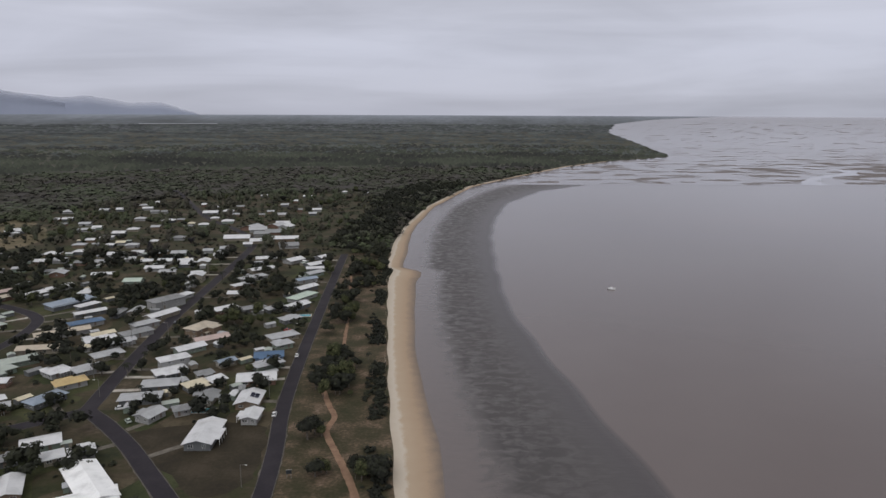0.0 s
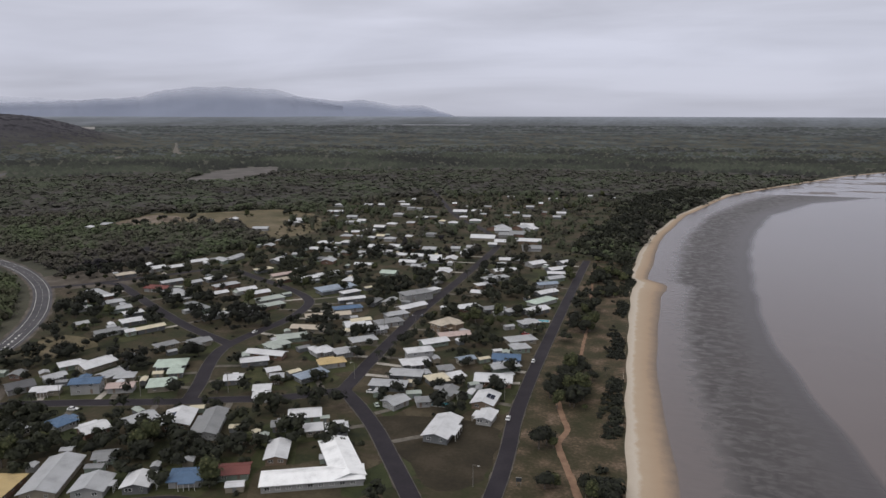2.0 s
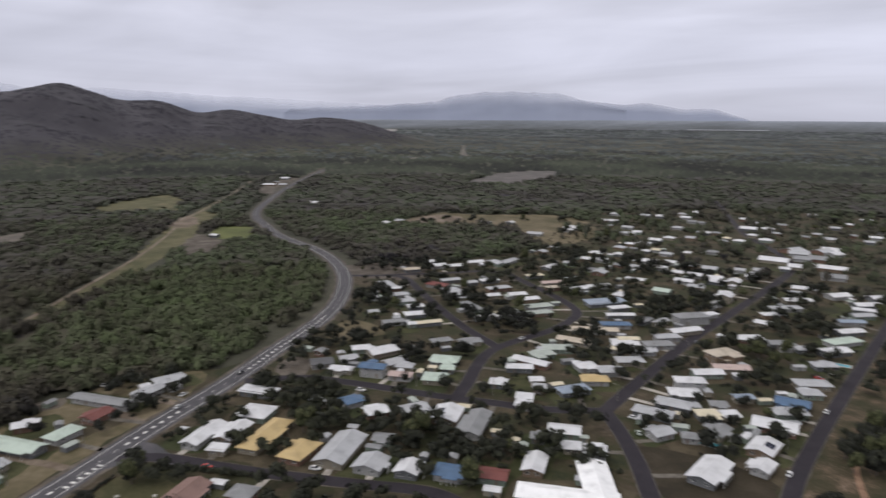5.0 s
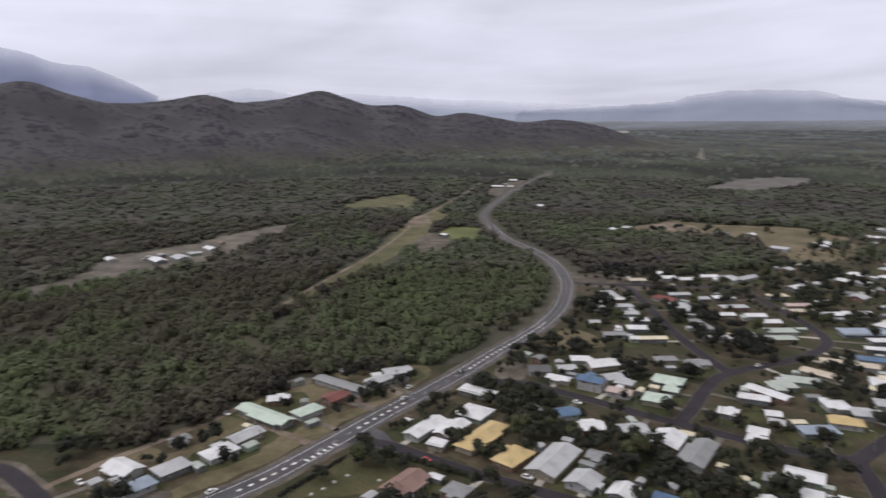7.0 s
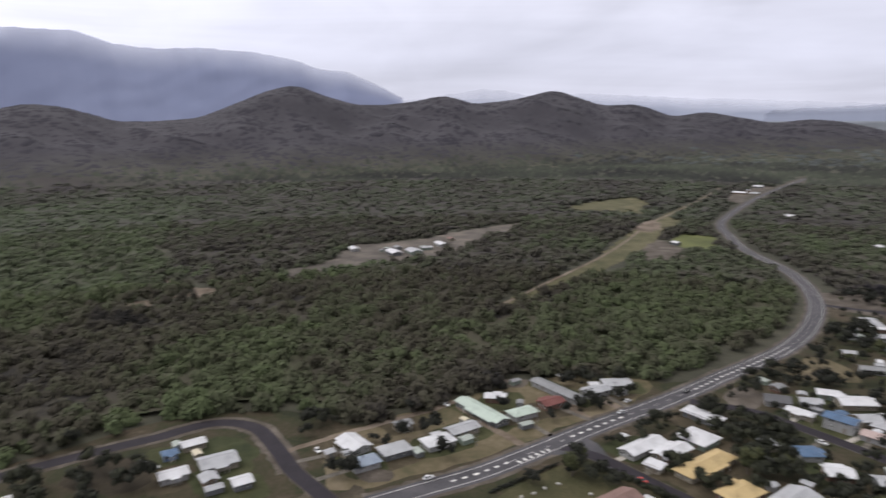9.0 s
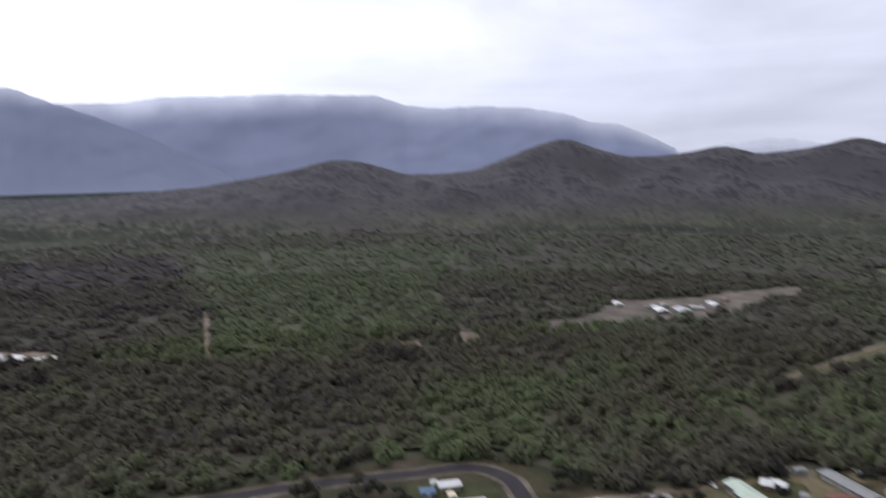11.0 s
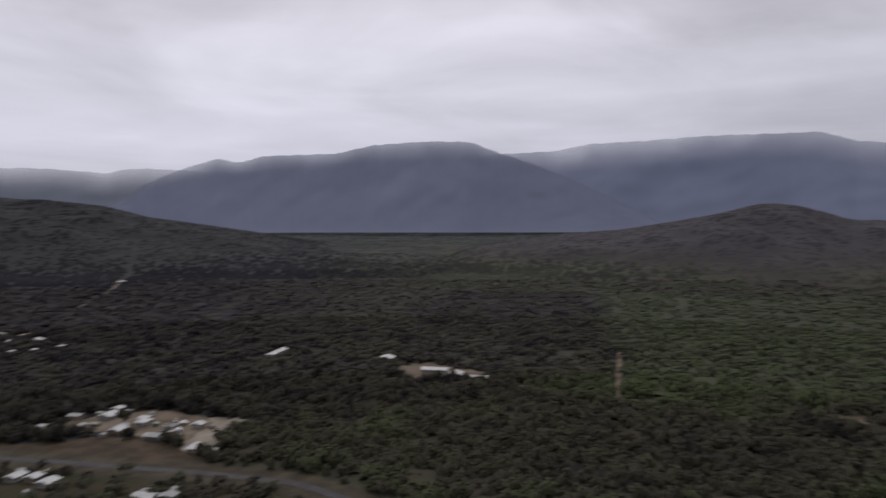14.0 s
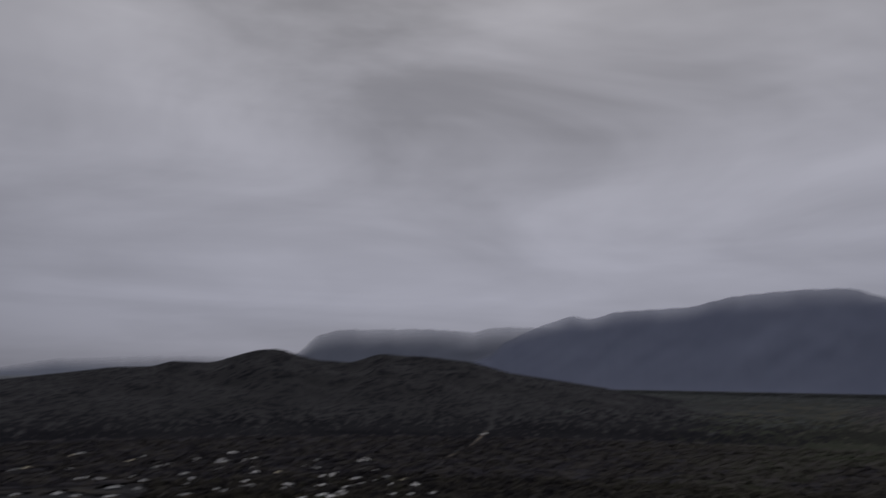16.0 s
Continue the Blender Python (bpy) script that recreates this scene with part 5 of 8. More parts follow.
house(-294.9, 224.3, -71, 6.1, 6, "grey", "gable")
house(-259.7, 282.5, 64, 11.8, 7, "grey", "hip")
house(-246.9, 291.7, 65, 13.0, 8, "grey", "gable")
house(-289.4, 303.2, 62, 15.9, 6, "cream", "gable")
house(-306.7, 289.0, 61, 13.7, 7, "grey", "gable")
house(-351.3, 378.5, 10, 17.4, 10, "red", "gable")
house(-328.1, 371.2, -23, 22.0, 11, "lightgrey", "hip")
house(-379.3, 352.2, -23, 21.4, 9, "lightgrey", "hip")
house(-368.5, 344.4, 63, 16.2, 5, "white", "gable")
house(-351.9, 337.7, 62, 14.0, 8, "lightgrey", "hip")
house(-336.1, 328.6, 62, 11.8, 8, "lightgrey", "gable")
house(-321.4, 323.9, 60, 11.3, 8, "white", "hip")
house(-308.8, 310.8, 58, 13.7, 9, "white", "hip")
house(-359.7, 319.2, 59, 8.2, 5, "lightgrey", "gable")
house(-332.2, 295.5, 62, 6.7, 6, "lightgrey", "gable")
house(-294.8, 293.9, 60, 6.0, 6, "white", "gable")
house(-332.6, 416.5, 63, 14.7, 8, "white", "hip")
house(-355.3, 395.8, 64, 15.5, 7, "lightgrey", "gable")
house(-338.8, 400.0, 64, 11.2, 7, "lightgrey", "gable")
house(-312.0, 401.9, 64, 18.0, 8, "lightgrey", "hip")
house(-301.7, 381.8, 61, 9.8, 7, "white", "gable")
house(-290.9, 395.8, 59, 13.2, 8, "white", "gable")
house(-277.5, 390.8, 61, 15.0, 8, "white", "gable")
house(-261.4, 381.0, 61, 18.1, 9, "greygreen", "hip")
house(-251.9, 368.3, 62, 16.0, 8, "greygreen", "hip")
house(-261.6, 356.2, -26, 20.5, 7, "lightgrey", "hip")
house(-294.2, 349.7, -21, 22.1, 7, "grey", "hip")
house(-270.9, 337.4, 62, 17.0, 6, "white", "gable")
house(-398.2, 428.1, 64, 13.2, 9, "white", "gable")
house(-386.4, 438.1, 62, 18.3, 8, "white", "gable")
house(-384.6, 460.7, 64, 15.1, 8, "white", "gable")
house(-404.0, 402.8, 62, 14.3, 8, "beige", "hip")
house(-365.5, 483.9, -85, 20.9, 8, "lightgrey", "gable")
house(-326.1, 489.7, -89, 14.7, 8, "white", "gable")
house(-316.5, 454.1, 63, 14.1, 7, "cream", "hip")
house(-292.0, 444.4, 59, 20.4, 7, "pink", "gable")
house(-281.9, 433.4, 62, 16.4, 7, "beige", "hip")
house(-267.8, 440.6, 64, 14.6, 8, "white", "gable")
house(-261.4, 457.8, 59, 18.4, 7, "white", "gable")
house(-289.4, 464.2, 67, 11.5, 6, "white", "gable")
house(-199.4, 160.5, -63, 25.1, 12, "lightgrey", "gable", wings=False)
house(-182.3, 160.8, -65, 11.1, 11, "lightgrey", "gable", wings=False)
house(-169.5, 167.7, -64, 9.8, 9, "white", "gable")
house(-156.8, 176.2, 27, 11.5, 9, "blue", "hip")
house(-144.7, 184.6, 28, 11.7, 8, "red", "gable")
house(-193.8, 177.6, 32, 7.8, 7, "grey", "gable")
house(-138.0, 201.8, -64, 14.2, 8, "white", "gable")
house(-145.3, 232.7, 30, 13.0, 9, "white", "gable", wings=False)
house(-135.4, 222.7, -57, 7.0, 6.90208, "white", "hip", wings=False)
house(-127.0, 225.8, 31, 8.6, 8, "white", "hip", solar=True, wings=False)
house(-149.7, 220.7, 31, 6.0, 6, "grey", "gable")
house(-231.8, 192.9, -12, 9.0, 8.57254, "blue", "hip")
house(-215.5, 192.7, 68, 10.1, 9, "white", "gable")
house(-204.4, 205.8, 70, 11.0, 10, "lightgrey", "gable", wings=False)
house(-190.6, 211.3, -63, 15.3, 12, "white", "gable", solar=True, wings=False)
house(-175.9, 212.9, -64, 23.6, 9, "grey", "gable", wings=False)
house(-241.4, 181.8, -7, 7.0, 6, "lightgrey", "gable")
house(-230.8, 147.8, -65, 28.1, 9, "yellow", "hip")
house(-209.5, 148.8, -70, 15.8, 10, "yellow", "hip")
house(-249.4, 131.2, -64, 21.1, 8, "white", "gable", wings=False)
house(-242.7, 140.4, -65, 17.0, 8, "white", "gable", wings=False)
house(-233.6, 128.3, 33, 7.2, 5, "white", "flat")
house(-252.1, 157.1, 28, 13.7, 13, "white", "hip", wings=False)
house(-271.1, 170.6, 26, 18.0, 7, "white", "flat")
house(-212.5, 103.8, -65, 17.0, 10, "rust", "gable", wings=False)
house(-296.1, 75.2, 25, 30.7, 8, "palegreen", "gable")
house(-290.7, 92.9, -71, 13.0, 8, "palegreen", "hip")
house(-310.4, 85.4, 71, 10.1, 7, "white", "gable")
house(-312.9, 117.3, 25, 31.5, 7, "grey", "gable", wings=False)
house(-299.0, 109.2, -70, 11.8, 8, "red", "gable")
house(-308.2, 135.5, -72, 14.8, 7, "lightgrey", "gable")
house(-316.2, 149.6, 84, 14.6, 8, "lightgrey", "hip")
house(-279.3, 62.5, -66, 14.5, 8, "lightgrey", "gable")
house(-270.1, 50.4, -70, 13.1, 9, "white", "hip")
house(-266.0, 32.0, -70, 12.4, 9, "lightgrey", "hip")
house(-288.7, 38.0, -71, 7.8, 6, "grey", "gable")
house(-274.7, 16.1, 28, 14.3, 9, "white", "gable", wings=False)
house(-257.8, 19.3, -70, 11.5, 8, "bluegrey", "hip")
house(-287.1, -49.3, -65, 9.6, 6, "white", "gable")
house(-269.5, -37.2, -69, 14.3, 11, "lightgrey", "gable", wings=False)
house(-262.0, -52.4, -68, 10.7, 7, "white", "gable")
house(-256.3, -38.6, 25, 7.0, 6.09615, "lightgrey", "gable")
house(-251.7, -26.4, -68, 7.4, 7, "white", "gable")
house(-279.6, -56.9, -69, 6.0, 5, "blue", "hip")
house(-176.7, 485.4, 95, 11, 10, "white", "gable", storeys=2)
house(-175.6, 470.0, 95, 7, 7, "white", "gable")
house(-411.3, 436.5, -28, 7, 7, "white", "gable")
house(-367.7, 471.9, -28, 16, 8, "lightgrey", "gable")
house(-249.3, 497.4, 10, 17, 7, "white", "gable")
house(-201.7, 533.5, 10, 13, 9.2, "white", "gable")
house(-191.6, 543.6, 100, 13, 9.2, "white", "gable")
house(-206.1, 506.6, 10, 12, 8, "lightgrey", "gable")
house(-284.3, 499.8, 100, 11, 11, "lightgrey", "gable")
house(-418.4, 665.3, 100, 8, 8, "white", "gable")
house(-369.3, 540.0, 100, 9, 9, "lightgrey", "gable")
house(-372.2, 563.4, 100, 8, 8, "white", "gable")
house(-321.7, 514.3, 10, 10, 7, "lightgrey", "gable")
house(-198.8, 117.6, 27, 9, 8, "grey", "hip")
house(-251.6, -117.4, 115, 11, 7, "white", "gable")
house(-715.0, 39.0, 12, 15, 8, "white", "gable", called="workshop")
house(-687.8, 77.6, 12, 22, 11, "white", "gable", called="workshop")
house(-689.1, 98.0, 12, 19, 13, "lightgrey", "gable", called="workshop")
house(-723.3, 131.9, 12, 18, 9, "white", "gable", called="workshop")
house(-704.0, 113.0, 100, 12, 7, "lightgrey", "gable", wings=False, called="workshop")
house(-712.0, 84.0, 12, 10, 7, "grey", "gable", wings=False, called="workshop")
house(-752.0, 148.0, 12, 9, 6, "rust", "gable", wings=False, called="workshop")
house(-435.2, -431.2, 124, 23, 11, "white", "gable", called="workshop")
house(-435.1, -406.0, 34, 13, 13, "white", "gable", called="workshop")
house(-437.7, -382.9, 124, 17, 12, "white", "gable", called="workshop")
house(-437.3, -500.2, 34, 14, 14, "white", "gable", called="workshop")
house(-379.3, -600.2, 34, 34, 8, "white", "hip")
house(-179.0, -484.6, 34, 13, 9, "white", "gable")
house(-170.9, -446.1, 34, 10, 8, "white", "gable")
house(-189.6, -452.5, 34, 10, 7, "white", "hip")
house(-162.3, -498.2, 124, 9, 7, "lightgrey", "gable")
house(-140.1, -483.0, 124, 11, 7, "white", "gable")
house(-110.2, -393.0, 34, 7, 7, "white", "gable")
house(-113.4, -380.6, 34, 9, 8, "white", "gable")
house(-103.8, -401.0, 34, 9, 7, "white", "gable")
house(-140.8, -327.4, 124, 11, 7, "white", "gable")
house(-149.3, -319.9, 34, 7, 7, "lightgrey", "gable")
house(-183.1, -416.2, 124, 12, 8, "lightgrey", "gable")
house(-200.6, -856.9, 34, 8, 7, "white", "gable")
house(-228.4, -842.9, 34, 10, 9, "white", "gable")
house(-212.1, -421.4, 34, 7, 7, "white", "gable")
house(-10.9, -1232.7, 34, 25, 15, "white", "gable")
house(-42.9, -990.9, 34, 13, 13, "white", "gable")
house(-133.0, -937.5, 34, 22, 15, "white", "gable")
house(-208.8, -1091.1, 34, 20, 15, "white", "gable")
house(-86.5, -764.8, 34, 7, 7, "white", "gable")
house(-119.4, -788.9, 34, 11, 10, "white", "gable")
house(-6.4, -768.2, 34, 10, 10, "white", "gable")
house(-33.9, -878.3, 34, 14, 13, "lightgrey", "gable")
house(-56.5, -703.7, 34, 10, 9, "white", "hip")
house(-109.5, -618.6, 124, 23, 8, "white", "gable")
house(-207.1, -978.1, 34, 11, 11, "white", "hip")
house(-3.7, -1035.2, 34, 13, 13, "lightgrey", "gable")
house(-79.7, -855.6, 34, 11, 11, "lightgrey", "hip")
house(-146.2, -844.4, 34, 11, 10, "white", "gable")
house(-33.9, -1136.2, 124, 13, 12, "grey", "hip")
house(-115.1, -1042.8, 34, 12, 12, "white", "gable")
house(-520.8, 644.4, 10, 12, 10.6, "white", "gable")
house(-501.6, 666.0, 100, 9, 9, "white", "gable")
house(-427.2, 684.0, 20, 18, 14, "white", "gable")
house(-433.2, 620.4, 20, 16, 10.6, "lightgrey", "gable")
house(-606.0, 584.4, 20, 12, 10.6, "lightgrey", "gable")
house(-608.4, 560.4, 110, 10, 9.2, "white", "gable")
house(-823.2, 620.4, 20, 18, 13.2, "white", "gable")
house(-554.4, -1508.4, 34, 22, 12, "white", "gable")
house(-188.7, -958.0, 124, 13, 9, "white", "gable")
house(-67.6, -668.4, 34, 14, 10, "lightgrey", "hip")
house(-135.5, -800.1, 34, 15, 11, "grey", "gable")
house(-53.5, -1153.4, 124, 16, 9, "white", "hip")
house(124.0, -1206.7, 34, 17, 10, "lightgrey", "gable")
house(83.7, -1127.0, 34, 13, 11, "grey", "hip")
house(39.2, -1135.3, 124, 14, 9, "white", "gable")
house(-219.0, 477.7, 5, 12, 10, "palegreen", "gable")
house(-236.5, 446.8, 95, 13, 8, "white", "hip")
house(-220.7, 519.0, 8, 14, 9, "white", "gable")
house(-255.0, 990.0, 10, 12, 9.2, "white", "hip")
house(-228.0, 1048.0, 8, 9, 9, "lightgrey", "gable")
house(-193.0, 985.0, 8, 13, 10.6, "white", "hip")
house(-146.0, 1040.0, 8, 12, 9.2, "white", "hip")
house(-115.0, 1022.0, 8, 10, 9.2, "lightgrey", "gable")
house(-374.0, 908.0, 10, 14, 11.9, "white", "hip")
house(-381.0, 879.0, 8, 11, 9.2, "lightgrey", "hip")
house(-365.0, 852.0, 8, 12, 9.2, "white", "gable")
house(-345.0, 824.0, 8, 10, 9.2, "grey", "gable")
house(-446.0, 821.0, 8, 15, 11.9, "lightgrey", "hip")
house(-393.0, 842.0, 8, 12, 10.6, "white", "gable")
house(-411.0, 835.0, 8, 11, 9.2, "lightgrey", "gable")
house(-305.0, 888.0, 8, 11, 9.2, "white", "gable")
house(-285.0, 864.0, 8, 10, 9.2, "white", "hip")
house(-276.0, 817.0, 10, 17, 13.2, "white", "gable")
house(-259.0, 829.0, 8, 13, 10.6, "white", "hip")
house(-242.0, 803.0, 10, 8, 8, "lightgrey", "hip")
house(-256.0, 870.0, 8, 10, 9.2, "grey", "gable")
house(-429.0, 758.0, 11, 11, 9.2, "white", "gable")
house(-417.0, 763.0, 10, 11, 9.2, "white", "gable")
house(-381.0, 730.0, 10, 12, 9.2, "lightgrey", "gable")
house(-357.0, 707.0, 11, 9, 9, "white", "gable")
house(-371.0, 688.0, 8, 9, 9, "lightgrey", "gable")
house(-338.0, 767.0, 10, 12, 10.6, "lightgrey", "hip")
house(-302.0, 755.0, 8, 13, 10.6, "white", "hip")
house(-290.0, 760.0, 8, 8, 8, "grey", "gable")
house(-257.0, 773.0, 11, 9, 9, "white", "hip")
house(-236.0, 752.0, 11, 13, 10.6, "white", "hip")
house(-254.0, 728.0, 8, 11, 9.2, "white", "hip")
house(-298.0, 711.0, 8, 9, 9, "lightgrey", "gable")
house(-315.0, 696.0, 8, 11, 9.2, "white", "hip")
house(-319.0, 674.0, 8, 12, 10.6, "white", "gable")
house(-320.0, 650.0, 8, 12, 9.2, "white", "hip")
house(-328.0, 635.0, 11, 8, 8, "white", "gable")
house(-251.0, 650.0, 8, 10, 9.2, "grey", "hip")
house(-204.0, 889.0, 8, 10, 9.2, "lightgrey", "gable")
house(-189.0, 803.0, 11, 13, 10.6, "lightgrey", "gable")
house(-211.0, 800.0, 8, 7, 8, "grey", "gable")
house(-207.0, 827.0, 8, 8, 8, "lightgrey", "gable")
house(-200.0, 928.0, 10, 9, 9, "white", "gable")
house(-155.0, 846.0, 8, 11, 9.2, "white", "gable")
house(-154.0, 812.0, 10, 9, 9, "lightgrey", "gable")
house(-176.0, 844.0, 8, 7, 8, "grey", "gable")
house(-160.0, 889.0, 8, 9, 9, "grey", "hip")
house(-326.0, 611.0, 8, 11, 9.2, "lightgrey", "hip")
house(-299.0, 611.0, 12, 7, 8, "white", "hip")
house(-294.0, 623.0, 10, 8, 8, "cream", "gable")
house(-279.0, 612.0, 10, 11, 9.2, "lightgrey", "hip")
house(-267.0, 630.0, 8, 7, 8, "white", "hip")
house(-328.0, 571.0, 10, 13, 10.6, "white", "hip")
house(-320.0, 541.0, 9, 10, 9.2, "white", "gable")
house(-308.0, 546.0, 10, 11, 9.2, "white", "gable")
house(-287.0, 537.0, 8, 8, 8, "grey", "gable")
house(-274.0, 570.0, 10, 13, 10.6, "white", "gable")
house(-259.0, 578.0, 8, 10, 9.2, "white", "gable")
house(-240.0, 577.0, 11, 12, 10.6, "lightgrey", "gable")
house(-224.0, 577.0, 11, 12, 10.6, "lightgrey", "gable")
house(-272.0, 540.0, 8, 10, 9.2, "lightgrey", "gable")
house(-254.0, 552.0, 11, 8, 8, "white", "gable")
house(-238.0, 544.0, 9, 10, 9.2, "white", "hip")
house(-223.0, 545.0, 9, 11, 9.2, "white", "gable")
house(-203.0, 588.0, 12, 8, 8, "lightgrey", "gable")
house(-187.0, 569.0, 10, 9, 9, "white", "gable")
house(-191.0, 598.0, 10, 9, 9, "lightgrey", "gable")
house(-293.0, 506.0, 11, 10, 7, "grey", "hip")
house(-403.0, 727.0, 8, 7, 8, "grey", "hip")
house(-333.0, 823.0, 8, 7, 8, "grey", "gable")
house(-270.0, 735.0, 8, 7, 8, "cream", "hip")
house(-196.0, 651.0, 8, 24, 16, "white", "gable")
house(-197.0, 709.0, 70, 17, 20, "lightgrey", "gable")
house(-179.0, 675.0, 8, 15, 14, "grey", "flat")
house(-176.0, 725.0, 70, 16, 14, "lightgrey", "gable")
house(-164.0, 718.0, 70, 13, 13, "white", "gable")
house(-150.0, 648.0, 8, 25, 13, "white", "gable")
house(-177.0, 619.0, 8, 8, 8, "white", "gable")
house(-143.0, -954.0, 34, 24, 12, "white", "gable")
house(-218.0, -1122.0, 34, 13, 7, "white", "gable")
house(-167.0, -912.0, 34, 15, 8, "lightgrey", "gable")
house(-230.0, -854.0, 34, 7, 7, "white", "gable")
house(-113.0, -802.0, 34, 13, 7, "white", "hip")
house(-136.0, -818.0, 34, 8, 7, "white", "hip")
house(-89.0, -786.0, 34, 9, 7, "lightgrey", "gable")
house(-63.0, -633.0, 34, 12, 7, "lightgrey", "hip")
house(-83.0, -616.0, 34, 7, 7, "cream", "hip")
house(-122.0, -580.0, 34, 19, 10, "lightgrey", "hip")
house(-111.0, -498.0, 34, 7, 7, "grey", "hip")
house(-156.0, -470.0, 34, 7, 7, "white", "gable")
house(-193.0, -461.0, 34, 7, 7, "white", "hip")
house(-189.0, -497.0, 34, 7, 7, "white", "gable")
house(-78.0, -454.0, 34, 8, 7, "lightgrey", "gable")
house(-189.0, -378.0, 34, 7, 7, "white", "hip")
house(43.0, -1003.0, 34, 16, 8, "lightgrey", "hip")
house(32.0, -1038.0, 34, 8, 7, "lightgrey", "gable")
house(-2.0, -1121.0, 34, 24, 12, "lightgrey", "gable")
house(-43.0, -1042.0, 34, 17, 9, "lightgrey", "gable")
house(-35.0, -920.0, 34, 15, 8, "white", "gable")
house(-10.0, -852.0, 34, 10, 7, "lightgrey", "gable")
house(1.0, -868.0, 34, 8, 7, "lightgrey", "hip")
house(-120.0, -867.0, 34, 19, 9, "white", "hip")
house(-167.0, -868.0, 34, 12, 7, "white", "hip")
house(-196.0, -1001.0, 34, 12, 7, "white", "hip")
house(-186.0, -887.0, 34, 10, 7, "lightgrey", "gable")
house(-188.0, -786.0, 34, 8, 7, "white", "gable")
house(-209.0, -784.0, 34, 7, 7, "white", "hip")
house(-234.0, -785.0, 34, 9, 7, "lightgrey", "gable")
house(-123.0, -753.0, 34, 10, 7, "white", "hip")
house(-106.0, -745.0, 34, 9, 7, "white", "gable")
house(32.0, -836.0, 34, 14, 7, "grey", "hip")
house(214.0, -1044.0, 34, 13, 8, "grey", "gable")
house(128.0, -1157.0, 34, 20, 12, "cream", "hip")
house(143.0, -854.0, 124, 10, 7, "lightgrey", "hip")
house(268.0, -1080.0, 34, 19, 12, "lightgrey", "gable")
house(84.0, -887.0, 124, 13, 8, "grey", "gable")
house(252.0, -1103.0, 124, 14, 8, "cream", "gable")
house(177.0, -1035.0, 34, 12, 7, "lightgrey", "hip")
house(60.0, -978.0, 34, 13, 8, "lightgrey", "hip")
house(31.0, -912.0, 34, 14, 8, "white", "gable")
house(29.0, -955.0, 124, 15, 9, "lightgrey", "gable")
house(206.0, -875.0, 124, 9, 7, "lightgrey", "hip")
house(-210.0, -920.0, 124, 12, 7, "lightgrey", "gable")
house(223.0, -1248.0, 124, 14, 8, "cream", "gable")
house(141.0, -978.0, 124, 16, 10, "lightgrey", "hip")
house(194.0, -1083.0, 124, 11, 7, "lightgrey", "gable")
house(163.0, -872.0, 124, 13, 8, "white", "gable")
house(113.0, -905.0, 34, 15, 9, "lightgrey", "hip")
house(-132.0, -1018.0, 124, 16, 10, "lightgrey", "gable")
house(107.0, -842.0, 34, 13, 8, "lightgrey", "hip")
house(-33.0, -1240.0, 124, 18, 11, "lightgrey", "gable")
house(-80.0, -984.0, 124, 16, 10, "cream", "gable")
house(84.0, -947.0, 124, 15, 9, "lightgrey", "gable")
house(-1.0, -1150.0, 124, 19, 11, "lightgrey", "gable")
house(-83.0, -882.0, 124, 14, 8, "white", "gable")
house(111.0, -987.0, 34, 17, 10, "lightgrey", "hip")
house(162.0, -985.0, 34, 15, 9, "white", "gable")
house(-142.0, -1112.0, 34, 18, 11, "lightgrey", "hip")
house(218.0, -1274.0, 34, 18, 11, "lightgrey", "hip")
house(-37.0, -1102.0, 124, 19, 11, "white", "gable")
house(70.0, -1103.0, 124, 15, 9, "white", "gable")
house(38.0, -1163.0, 34, 15, 9, "lightgrey", "hip")
house(-228.0, -891.0, 34, 12, 7, "cream", "hip")
house(81.0, -1081.0, 34, 19, 11, "grey", "gable")
house(-243.0, -935.0, 124, 13, 8, "cream", "gable")
house(-1102, 728, 40, 22, 12, "white", "gable")
house(-1085, 745, 40, 14, 11.9, "lightgrey", "gable")
house(-1192, 825, 40, 16, 13.2, "white", "gable")
house(-939, 590, 40, 12, 10.6, "white", "gable")
house(-674, 376, 20, 9, 7, "white", "gable")
house(-1130, 760, 130, 14, 10.6, "grey", "gable")
# outlying houses at the north end and the long roofs of the school
house(-173.0, 635.0, 13, 12.9, 12.2, "white", "gable", wings=False)
house(-189.0, 699.0, 15, 17.7, 14.0, "lightgrey", "gable", wings=False, called="school_building")
house(-169.0, 684.0, 11, 17.2, 16.0, "grey", "gable", wings=False)
house(-172.0, 738.0, 10, 14.8, 14.0, "white", "gable", wings=False, called="school_building")
house(-139.0, 614.0, 15, 17.4, 14.0, "grey", "gable", wings=False, called="school_building")
house(-266.0, 715.0, 20, 8.7, 8.3, "grey", "hip", wings=False)
house(-359.0, 693.0, 14, 12.7, 9.0, "lightgrey", "gable", wings=False)
house(-310.0, 581.0, 8, 9.7, 9.2, "white", "hip", wings=False)
house(-207.0, 545.0, 20, 11.4, 10.0, "white", "gable", wings=False)
house(-183.0, 503.0, 20, 8.7, 8.3, "white", "hip", wings=False)
house(-145.0, 537.0, 20, 11.8, 9.0, "lightgrey", "hip", wings=False)

# the large white building with two wings at right angles
wing = new("building")
wing.matrix_world = pose(-118.4, 195.4, 0.03, 0, 0, 29)
tagged(wing, "large white motel building with two wings round a lawn", "building")


